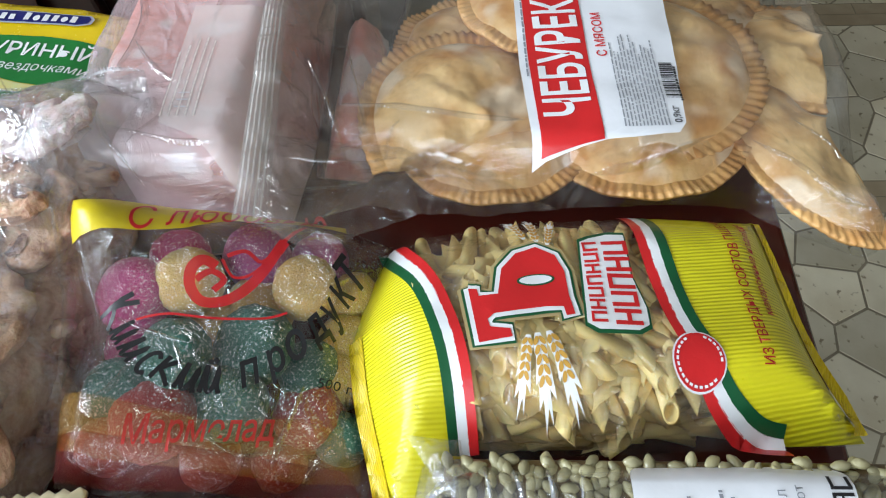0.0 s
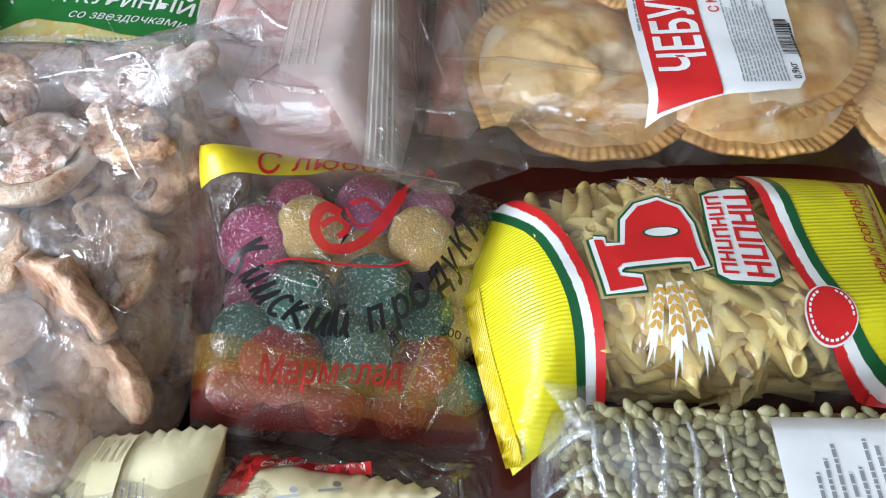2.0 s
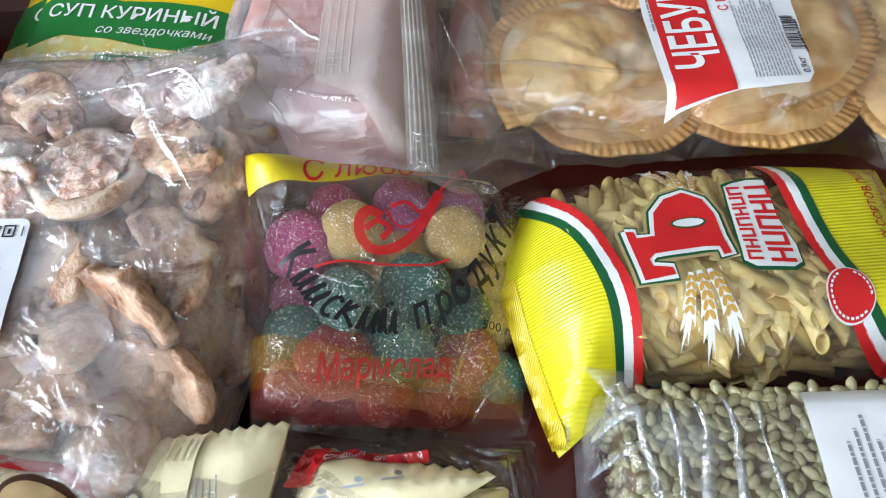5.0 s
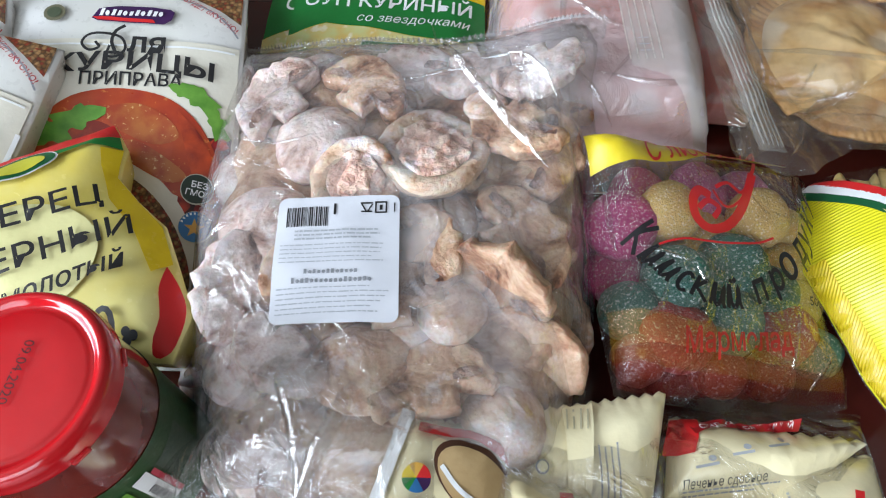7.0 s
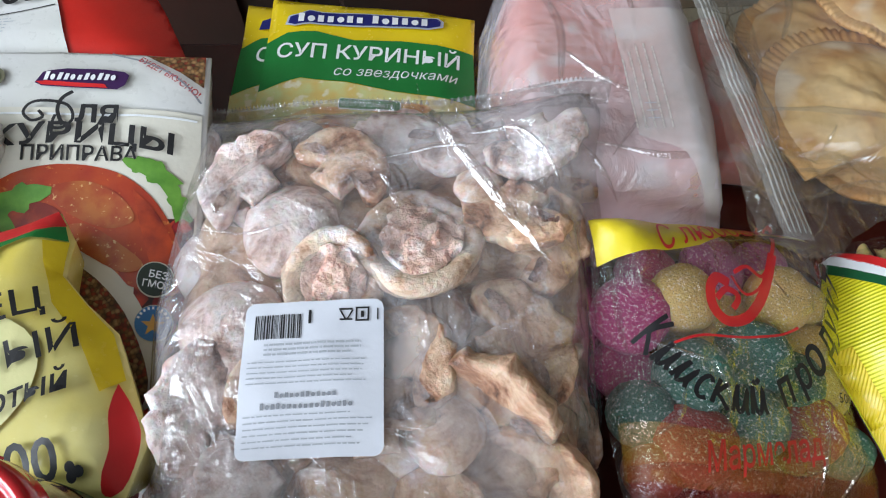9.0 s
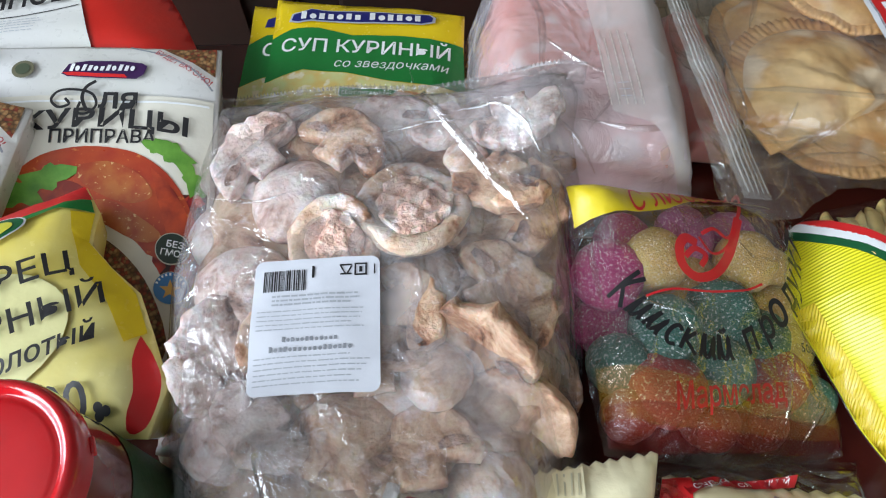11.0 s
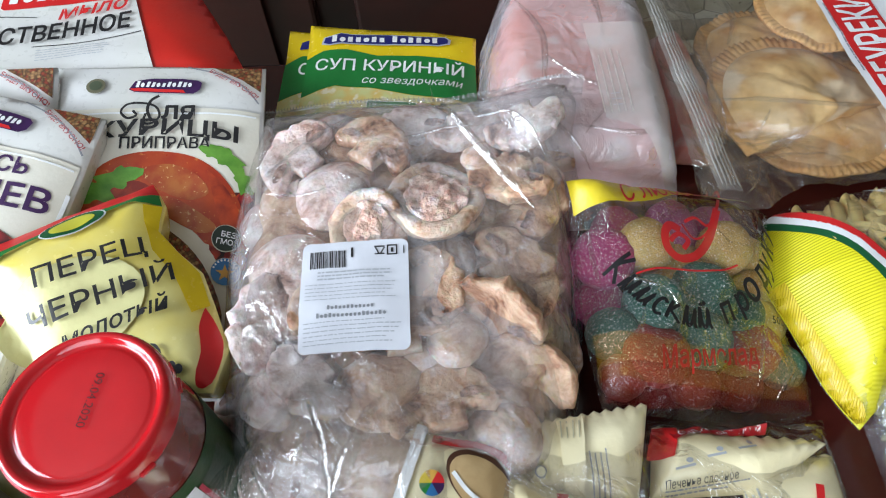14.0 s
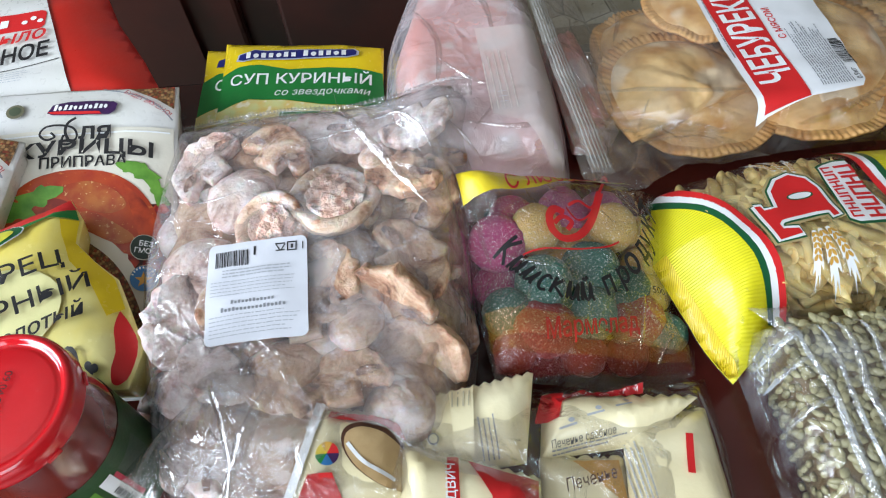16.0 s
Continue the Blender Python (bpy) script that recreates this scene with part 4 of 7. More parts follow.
penne_pile = thing("penne_pasta", "loose heap of pale yellow dry penne in the bag", "pasta")
penne_meshes = []
for ln in (0.030, 0.034, 0.038):
    ob = part("penne", penne_bm(ln, 0.0041), PENNE, penne_pile)
    penne_meshes.append(ob.data)
    bpy.data.objects.remove(ob)
rng = random.Random(11)
WINDOW = [(-0.010, 0.190), (0.004, 0.160), (0.014, 0.125), (0.020, 0.094), (0.07, 0.093), (0.12, 0.096), (0.146, 0.100), (0.124, 0.124), (0.114, 0.150), (0.107, 0.180), (0.103, 0.218), (0.03, 0.212)]


def inside(x, y, poly):
    c = False
    for i in range(len(poly)):
        (ax, ay), (bx, by) = poly[i], poly[i - 1]
        if (ay > y) != (by > y) and x < (bx - ax) * (y - ay) / (by - ay) + ax:
            c = not c
    return c


deep = bmesh.new()
for layer, count in ((0, 255), (1, 200), (2, 150)):
    spots = []
    tries = 0
    while len(spots) < count and tries < 9000:
        tries += 1
        x, y = rng.uniform(-0.015, 0.155), rng.uniform(0.090, 0.220)
        if not inside(x, y, WINDOW) or any((x - a) ** 2 + (y - b) ** 2 < (0.0064 if layer == 0 else 0.0074) ** 2 for a, b in spots):
            continue
        z = pasta.below(x, y, 0.017) - 0.0050 - 0.0062 * layer - rng.uniform(0, 0.003)
        d = seg_dist(x, y, PASTA_OUT)
        if z < 0.005 or d < 0.0125:
            continue
        spots.append((x, y))
        m = pose(x, y, max(z, 0.0055), rng.uniform(0, 360), rng.gauss(0, 5), rng.choice((rng.gauss(-55, 30), rng.uniform(0, 180))) if d > 0.024 else rng.gauss(4, 12))
        me_ = penne_meshes[rng.randrange(3)]
        if layer == 0:
            ob = new("penne", me_)
            ob.parent = penne_pile
            ob.matrix_local = m
        else:
            first = len(deep.verts)
            deep.from_mesh(me_)
            deep.verts.ensure_lookup_table()
            for v in deep.verts[first:]:
                v.co = m @ v.co
tagged(part("penne_layer", deep, PENNE, penne_pile), kind="stuff")

# ---- slab of sunflower brittle in a tight wrap ----
SB = (0.004, 0.200, -0.075, 0.073)
SZ = 0.050
brittle = thing("seed_brittle", "block of sunflower seed brittle in clear wrap", "sweet", at=(0.003, 0.0075, 0))
part("body", roughen(box_bm(SB[0], SB[1], SB[2], SB[3], 0.0, SZ - 0.002, 0.006, 3), 0.001, 90), SYRUP, brittle, "dark set syrup between the kernels")


def kernel_bm():
    bm = bmesh.new()
    bmesh.ops.create_uvsphere(bm, u_segments=8, v_segments=5, radius=1.0)
    for v in bm.verts:
        t = (v.co.z + 1) / 2
        k = 0.62 + 0.55 * math.sin(math.pi * min(1.0, t * 0.9 + 0.05)) * (1 - 0.35 * t)
        v.co = (v.co.z * 0.0043, v.co.x * 0.0026 * k, v.co.y * 0.0019 * k)
    return bm


kernel = part("kernel", kernel_bm(), SEED, brittle)
kernel_mesh = kernel.data
bpy.data.objects.remove(kernel)
rng = random.Random(21)
seeds, extra = [], []
for gy in range(34):
    for gx in range(36):
        x = SB[0] + 0.004 + gx * 0.0054 + rng.uniform(-0.0026, 0.0026)
        y = SB[3] - 0.003 - gy * 0.0042 + rng.uniform(-0.0020, 0.0020)
        m = pose(x, y, SZ - 0.0016 + rng.uniform(-0.0012, 0.0010), rng.gauss(0, 20), rng.gauss(0, 16), rng.uniform(0, 360))
        seeds.append((y, m))
for gz in range(6):
    for gy in range(20):
        x = SB[0] - 0.0004 + rng.uniform(-0.0014, 0.0012)
        y = SB[3] - 0.004 - gy * 0.0074 + rng.uniform(-0.002, 0.002)
        m = pose(x, y, 0.005 + gz * 0.0078 + rng.uniform(-0.003, 0.003), rng.uniform(0, 360), 90 + rng.gauss(0, 34), rng.gauss(0, 30))
        seeds.append((y + 0.02, m))
seeds.sort(key=lambda s: -s[0])
for y, m in seeds[:290]:
    ob = new("kernel", kernel_mesh)
    ob.parent = brittle
    ob.matrix_local = m
rest = bmesh.new()
for y, m in seeds[290:]:
    b = kernel_bm()
    bmesh.ops.transform(b, matrix=m, verts=b.verts[:])
    me_ = bpy.data.meshes.new("tmp")
    b.to_mesh(me_)
    b.free()
    rest.from_mesh(me_)
    bpy.data.meshes.remove(me_)
tagged(part("kernels", rest, SEED, brittle), kind="stuff")
wrap_out = [(-0.012, 0.080), (0.05, 0.079), (0.12, 0.080), (0.208, 0.079), (0.216, 0.0), (0.214, -0.085), (0.10, -0.09), (-0.010, -0.088), (-0.015, 0.0)]
wrap_f = Field(wrap_out, 0.010, (0.1, 0.0), swell=0.0455, rim=0.020, crease=0.0016, freq=30, seed=8)
wrapper = part("wrap", top_skin(wrap_f, 0.005), FILM_SEED, brittle, "clear glossy wrapping film")
for k, (x0, w, h) in enumerate(((0.010, 0.009, 0.0035), (0.022, 0.006, 0.0025), (0.034, 0.010, 0.0035), (0.048, 0.008, 0.0028), (0.062, 0.004, 0.0016))):
    ridge(wrap_f, [(x0 + 0.05 * (0.07 - y) + 0.003 * math.sin(y * 120 + k), y) for y in (0.077, 0.05, 0.02, -0.02, -0.06, -0.086)], w, h, SEEDFOLD_GLINT, wrapper, seed=k)
for k, (y0, h) in enumerate(((0.060, 0.002), (0.045, 0.0025), (0.02, 0.002))):
    ridge(wrap_f, [(-0.010, y0 - 0.01), (0.0, y0 - 0.004), (0.012, y0)], 0.006, h, SEEDFOLD_GLINT, wrapper, seed=20 + k)
# loose film corner
for pts in ([(-0.012, 0.080), (0.012, 0.078), (0.016, 0.050), (0.004, 0.058)],):
    f2 = Field(pts, 0.052, (0, 0.07), swell=0.006, rim=0.01, crease=0.004, freq=70, seed=4)
    part("film_corner", top_skin(f2, 0.003), FILM_SEED, wrapper)
lab = decal("label", wrap_f, [rounded((0.0835, -0.045), 0.0875, 0.113, 0.006, 1.5)], PAPER, brittle, 0.0022, label="white paper label with grey print")
for k, (x, y, t, w) in enumerate(((0.1315, 0.041, "при", 0.010), (0.1410, 0.040, "он дол", 0.018), (0.1480, 0.041, "падают", 0.019))):
    lettering(wrap_f, t, (x, y), w, GREY, lab, 92, 0.0026)
decal("fine_print", wrap_f, fine_bars((0.124, 0.010), 0.048, 0.030, 7, 92, 31, 0.35), GREY, lab, 0.0026, 0.02)
decal("conformity_mark", wrap_f, [quad((0.1585, 0.0430), 0.0016, 0.0075), quad((0.1585, 0.0430), 0.0085, 0.0013), quad((0.1585, 0.0465), 0.0085, 0.0010), quad((0.1585, 0.0500), 0.0085, 0.0013),
      quad((0.1585, 0.0520), 0.0085, 0.0013), quad((0.1585, 0.0560), 0.0085, 0.0013), quad((0.1585, 0.0532), 0.0013, 0.0030), quad((0.1620, 0.0532), 0.0010, 0.0030),
      quad((0.1585, 0.0585), 0.0085, 0.0013), quad((0.1655, 0.0585), 0.0014, 0.0055), quad((0.1585, 0.0585), 0.0014, 0.0055)], BLACK, lab, 0.0026, 0.02)

# ---- sugared jelly bag ----
MARM_OUT = [(-0.172, 0.190), (-0.148, 0.196), (-0.110, 0.204), (-0.081, 0.208), (-0.050, 0.209), (-0.025, 0.204), (-0.031, 0.165), (-0.036, 0.139), (-0.030, 0.109), (-0.027, 0.087), (-0.032, 0.070), (-0.057, 0.066), (-0.108, 0.062), (-0.164, 0.066), (-0.168, 0.099), (-0.167, 0.120), (-0.168, 0.141), (-0.170, 0.160)]
marm = Field(MARM_OUT, 0.036, (-0.11, 0.14), slope=(-0.34, 0.17), swell=0.022, rim=0.026, crease=0.0016, freq=40, seed=6, lumps=((-0.165, 0.186, 0.028, 0.018), (-0.120, 0.198, 0.030, 0.006), (-0.03, 0.16, 0.03, 0.006), (-0.155, 0.135, 0.022, -0.010)))
bag_marm = thing("jelly_bag", "clear printed bag of sugared fruit jellies", "food bag")
part("film", top_skin(marm, 0.0045), FILM_JELLY, bag_marm, "clear printed plastic film")
YSEE = ink("sheer yellow print", (0.80, 0.62, 0.012), see=0.15)
RINK = ink("red ink on film", (0.66, 0.015, 0.02), see=0.12)
decal("header_band", marm, [[(-0.1715, 0.1895), (-0.148, 0.1955), (-0.110, 0.2035), (-0.081, 0.2075), (-0.050, 0.2085), (-0.047, 0.198), (-0.062, 0.2000), (-0.085, 0.1980), (-0.103, 0.1900), (-0.118, 0.1810), (-0.137, 0.1740), (-0.155, 0.1700), (-0.1690, 0.1690)]], YSEE, bag_marm, 0.0028, label="yellow printed band")
decal("foot_band", marm, [[(-0.164, 0.080), (-0.14, 0.076), (-0.06, 0.074), (-0.034, 0.076), (-0.034, 0.092), (-0.060, 0.100), (-0.10, 0.095), (-0.14, 0.100), (-0.165, 0.104)]], ink("sheer amber print", (0.70, 0.34, 0.01), see=0.80), bag_marm, 0.0006)
decal("foot_band", marm, [[(-0.163, 0.068), (-0.14, 0.066), (-0.06, 0.0685), (-0.034, 0.072), (-0.04, 0.080), (-0.10, 0.083), (-0.163, 0.086)]], ink("sheer crimson print", (0.24, 0.010, 0.008), see=0.68), bag_marm, 0.0009)
lettering(marm, "С любовью", (-0.1400, 0.1765), 0.086, RED, bag_marm, 19, 0.0034, shear=0.3, tall=1.25, bend=-0.04)
lettering(marm, "Мармелад", (-0.1310, 0.0815), 0.062, ink("sheer red lettering", (0.50, 0.010, 0.015), see=0.25), bag_marm, 7, 0.0026, shear=0.3, bold=0.012, tall=1.35)
lettering(marm, "500 г", (-0.0540, 0.1150), 0.015, BLACK, bag_marm, 4, 0.0010, shear=0.2)
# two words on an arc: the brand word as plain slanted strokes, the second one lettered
arc = curve([(-0.155, 0.139), (-0.145, 0.127), (-0.135, 0.116), (-0.124, 0.110), (-0.111, 0.1065), (-0.096, 0.107), (-0.087, 0.110), (-0.074, 0.118), (-0.060, 0.129), (-0.048, 0.145), (-0.039, 0.165), (-0.032, 0.182), (-0.025, 0.199)], 10)


def along(line, d):
    """The place and heading d metres along a line."""
    for a, b in zip(line, line[1:]):
        q = math.hypot(b[0] - a[0], b[1] - a[1])
        if d <= q and q:
            return (a[0] + (b[0] - a[0]) * d / q, a[1] + (b[1] - a[1]) * d / q), math.degrees(math.atan2(b[1] - a[1], b[0] - a[0]))
        d -= q
    return line[-1], math.degrees(math.atan2(line[-1][1] - line[-2][1], line[-1][0] - line[-2][0]))


for j in range(7):
    at, a = along(arc, 0.0105 * j if j else 0.0)
    hgt = 0.0190 if j == 0 else 0.0125
    up = [(0.0008, 0.0), (0.0020, hgt * 0.5), (0.0036, hgt)]
    arch = [(0.0036, hgt), (0.0030, hgt * 0.35), (0.0042, 0.0004), (0.0066, hgt * 0.3), (0.0084, hgt * 0.95), (0.0078, hgt * 0.3), (0.0088, 0.0002)]
    bowl = [(0.0080, hgt * 0.85), (0.0058, hgt), (0.0032, hgt * 0.7), (0.0030, hgt * 0.25), (0.0052, 0.0004), (0.0080, hgt * 0.15)]
    fork = [(0.0080, hgt), (0.0030, hgt * 0.50), (0.0050, hgt * 0.30), (0.0088, 0.0)]
    strokes = [up, fork] if j in (0, 4) else [bowl] if j == 3 else [up, arch]
    if j == 6:
        strokes.append([(0.0040, hgt * 1.18), (0.0056, hgt * 1.10), (0.0076, hgt * 1.25)])
    polys = [q for st in strokes for q in ribbon(curve(place(st, at, a), 3), 0.0021)]
    decal("brand_mark", marm, polys, BLACK, bag_marm, 0.0016, 0.01)
for j, ch in enumerate("продукт"):
    at, a = along(arc, 0.0820 + 0.0128 * j)
    lettering(marm, ch, at, 0.0112 if ch != "д" else 0.0125, BLACK, bag_marm, a, 0.0024, shear=0.35, bold=0.016, tall=1.2)
# pinched folds in the film
for k, (pts, w, h) in enumerate((([(-0.150, 0.140), (-0.130, 0.132), (-0.110, 0.128)], 0.004, 0.002), ([(-0.060, 0.115), (-0.066, 0.095), (-0.072, 0.078)], 0.005, 0.0026), ([(-0.166, 0.175), (-0.161, 0.155), (-0.156, 0.135)], 0.005, 0.0025), ([(-0.118, 0.128), (-0.113, 0.116), (-0.118, 0.100)], 0.005, 0.0025), ([(-0.13, 0.180), (-0.10, 0.190), (-0.075, 0.197)], 0.003, 0.0016), ([(-0.046, 0.09), (-0.054, 0.080), (-0.060, 0.072)], 0.005, 0.0025),
                                ([(-0.134, 0.118), (-0.140, 0.104), (-0.152, 0.096)], 0.005, 0.002), ([(-0.040, 0.175), (-0.052, 0.160), (-0.056, 0.145)], 0.004, 0.002), ([(-0.100, 0.088), (-0.085, 0.082), (-0.066, 0.086)], 0.003, 0.0018))):
    ridge(marm, pts, w, h, FOLD, bag_marm, off=0.0014, seed=k + 60)
# red curling flourish
heart = decal("flourish", marm, ribbon(curve([(-0.104, 0.166), (-0.110, 0.168), (-0.1145, 0.163), (-0.1145, 0.155), (-0.110, 0.149), (-0.104, 0.148), (-0.095, 0.152), (-0.085, 0.164), (-0.075, 0.185)], 6), 0.0050), RINK, bag_marm, 0.0012, 0.004)
decal("flourish", marm, ribbon(curve([(-0.112, 0.158), (-0.106, 0.163), (-0.100, 0.160), (-0.104, 0.154)], 5), 0.0030), RINK, heart, 0.0014, 0.004)
decal("flourish", marm, ribbon(curve([(-0.100, 0.172), (-0.092, 0.176), (-0.084, 0.172), (-0.076, 0.184), (-0.068, 0.199)], 5), 0.0020), RINK, heart, 0.0012, 0.004)
decal("flourish", marm, ribbon(curve([(-0.102, 0.170), (-0.096, 0.162), (-0.087, 0.166), (-0.078, 0.178)], 5), 0.0014), RINK, heart, 0.0014, 0.004)
decal("underline", marm, ribbon(curve([(-0.136, 0.137), (-0.122, 0.1405), (-0.104, 0.1405), (-0.082, 0.1435), (-0.070, 0.148)], 5), 0.0012), RINK, heart, 0.0014, 0.004)


def jelly(at, r, material, tilt, seed):
    prof = [(0, -0.009), (r * 0.90, -0.009), (r, -0.006), (r * 1.0, 0.002), (r * 0.93, 0.006), (r * 0.75, 0.0088), (r * 0.4, 0.0100), (0, 0.0103)]
    ob = part("jelly_sweet", roughen(lathe(prof, 24), 0.0009, 240, seed), material)
    ob.matrix_world = pose(*at, *tilt, seed * 40)
    return tagged(ob, "sugar-coated round fruit jelly in the bag", "sweet", "jellies in the bag")


for i, (x, y, dz, m, r) in enumerate([
    (-0.149, 0.158, 0, J_MAG, 0.0145), (-0.122, 0.165, 0, J_YEL, 0.0130), (-0.096, 0.190, 0, J_VIO, 0.0135), (-0.067, 0.170, 0, J_YEL, 0.0130), (-0.066, 0.196, -0.004, J_VIO, 0.0120),
    (-0.124, 0.127, 0, J_GRN, 0.0140), (-0.090, 0.138, 0, J_GRN, 0.0155), (-0.149, 0.112, -0.004, J_GRN, 0.0120), (-0.098, 0.109, 0, J_GRN, 0.0145), (-0.128, 0.098, 0, J_RED, 0.0150), (-0.062, 0.108, -0.002, J_RED, 0.0135),
    (-0.152, 0.138, -0.012, J_MAG, 0.0120), (-0.045, 0.098, -0.002, J_GRN, 0.0100), (-0.148, 0.086, -0.003, J_ORG, 0.0125), (-0.104, 0.085, -0.003, J_ORG, 0.0135), (-0.074, 0.086, -0.003, J_ORG, 0.0125),
    (-0.112, 0.146, -0.016, J_YEL, 0.0140), (-0.092, 0.163, -0.014, J_YEL, 0.0140), (-0.048, 0.150, -0.006, J_YEL, 0.0115), (-0.064, 0.132, -0.008, J_GRN, 0.0125), (-0.134, 0.184, -0.012, J_MAG, 0.0120), (-0.048, 0.128, -0.006, J_YEL, 0.0110), (-0.046, 0.176, -0.004, J_YEL, 0.0110)]):
    k = 1.32 if y > 0.090 else 1.05
    jelly((x, y, max(0.0105, marm.below(x, y, r * 0.9 * k) - 0.0108 + dz)), r * k, m, (random.Random(i).gauss(0, 14), random.Random(i + 50).gauss(0, 14)), i)

# ---- frozen mushrooms ----
MUSH_OUT = [(-0.376, 0.284), (-0.33, 0.281), (-0.273, 0.277), (-0.20, 0.267), (-0.153, 0.258), (-0.158, 0.20), (-0.165, 0.12), (-0.172, 0.082), (-0.185, 0.03), (-0.21, 0.008), (-0.30, 0.004), (-0.352, 0.012), (-0.368, 0.045), (-0.380, 0.10), (-0.385, 0.16), (-0.381, 0.23)]
mush = Field(MUSH_OUT, 0.032, (-0.27, 0.10), slope=(0.03, 0.10), swell=0.050, rim=0.034, crease=0.0022, freq=30, seed=2, lumps=((-0.30, 0.11, 0.06, 0.006), (-0.16, 0.255, 0.05, 0.028), (-0.20, 0.09, 0.04, -0.006), (-0.37, 0.27, 0.05, -0.010)))
bag_mush = thing("mushroom_bag", "frosted clear bag of frozen sliced champignons", "food bag")
part("film", top_skin(mush, 0.0045), FILM_FROST_HAZE, bag_mush, "clear frosted plastic film")
for k, (pts, w, h) in enumerate((([(-0.243, 0.247), (-0.232, 0.228), (-0.218, 0.205), (-0.203, 0.182), (-0.192, 0.165)], 0.010, 0.0040), ([(-0.224, 0.230), (-0.205, 0.228), (-0.192, 0.216), (-0.184, 0.200)], 0.005, 0.0026), ([(-0.290, 0.247), (-0.315, 0.234), (-0.335, 0.220), (-0.352, 0.202)], 0.007, 0.0026),
                                ([(-0.352, 0.190), (-0.330, 0.186), (-0.310, 0.190)], 0.003, 0.0016), ([(-0.180, 0.190), (-0.172, 0.150), (-0.172, 0.110)], 0.006, 0.0026), ([(-0.270, 0.222), (-0.240, 0.226), (-0.222, 0.224)], 0.003, 0.0012), ([(-0.212, 0.106), (-0.198, 0.108), (-0.182, 0.104)], 0.003, 0.0016), ([(-0.372, 0.17), (-0.376, 0.12), (-0.372, 0.08)], 0.006, 0.003), ([(-0.25, 0.285), (-0.242, 0.262), (-0.243, 0.245)], 0.006, 0.003), ([(-0.36, 0.285), (-0.352, 0.27), (-0.352, 0.255)], 0.005, 0.0025))):
    ridge(mush, pts, w, h, FOLD, bag_mush, seed=k)
# crimped header seal with a zigzag edge
seal_pts = [(-0.377, 0.2845), (-0.33, 0.2815), (-0.273, 0.2775), (-0.20, 0.2675), (-0.152, 0.2585)]
decal("crimped_seal", mush, ribbon(curve(seal_pts, 8), 0.012), film("crimped film", haze=0.10, patchy=0.25, bump=1.0, bscale=120, gloss=2.2), bag_mush, 0.0006)
teeth = []
for i in range(86):
    q = i / 86 * (len(seal_pts) - 1)
    k = min(int(q), len(seal_pts) - 2)
    t = q - k
    x, y = seal_pts[k][0] + (seal_pts[k + 1][0] - seal_pts[k][0]) * t, seal_pts[k][1] + (seal_pts[k + 1][1] - seal_pts[k][1]) * t + 0.0055
    teeth.append([(x, y), (x + 0.0024, y - 0.0004), (x + 0.0012, y + 0.0011)])
decal("zigzag_edge", mush, teeth, film("film edge", haze=0.22, patchy=0.2), bag_mush, 0.0006, 0.02)
lab = decal("label", mush, [rounded((-0.3222, 0.0855), 0.0578, 0.0640, 0.004, 0.4)], GREYPAPER, bag_mush, 0.0016, label="white paper label with grey print and barcode")
decal("barcode", mush, barcode((-0.3180, 0.1330), 0.0195, 0.0105, 1, 17), BLACK, lab, 0.0020, 0.02)
decal("symbols", mush, [quad((-0.2960, 0.1395), 0.0012, 0.0060, 1), quad((-0.2830, 0.1405), 0.0052, 0.0008, 1), quad((-0.2833, 0.1450), 0.0056, 0.0008, 1), quad((-0.2765, 0.1400), 0.0008, 0.0060), quad((-0.2765, 0.1400), 0.0052, 0.0008), quad((-0.2765, 0.1455), 0.0052, 0.0008), quad((-0.2715, 0.1400), 0.0008, 0.0063), quad((-0.2743, 0.1417), 0.0014, 0.0028), quad((-0.2675, 0.1405), 0.0006, 0.0050)]
      + [place([(0, 0.0045), (0.0008, 0.0045), (0.0032, 0.0002), (0.0026, 0.0)], (-0.2833, 0.1405)), place([(0.0052, 0.0045), (0.0060, 0.0045), (0.0034, 0.0), (0.0028, 0.0002)], (-0.2833, 0.1405))], BLACK, lab, 0.0020, 0.02)
decal("fine_print", mush, fine_bars((-0.3135, 0.1250), 0.0470, 0.0062, 3, 1, 41, 0.42), PALEGREY, lab, 0.0020, 0.02)
decal("fine_print", mush, fine_bars((-0.3195, 0.1130), 0.0530, 0.0110, 5, 1, 42, 0.22) + fine_bars((-0.3195, 0.0885), 0.0530, 0.0140, 6, 1, 45, 0.22), PALEGREY, lab, 0.0020, 0.02)
decal("bold_print", mush, word_bars((-0.3075, 0.1085), 0.0250, 0.0024, 12, 1, 43), GREY, lab, 0.0020, 0.02)
decal("bold_print", mush, word_bars((-0.3130, 0.1040), 0.0370, 0.0026, 17, 1, 44), GREY, lab, 0.0020, 0.02)


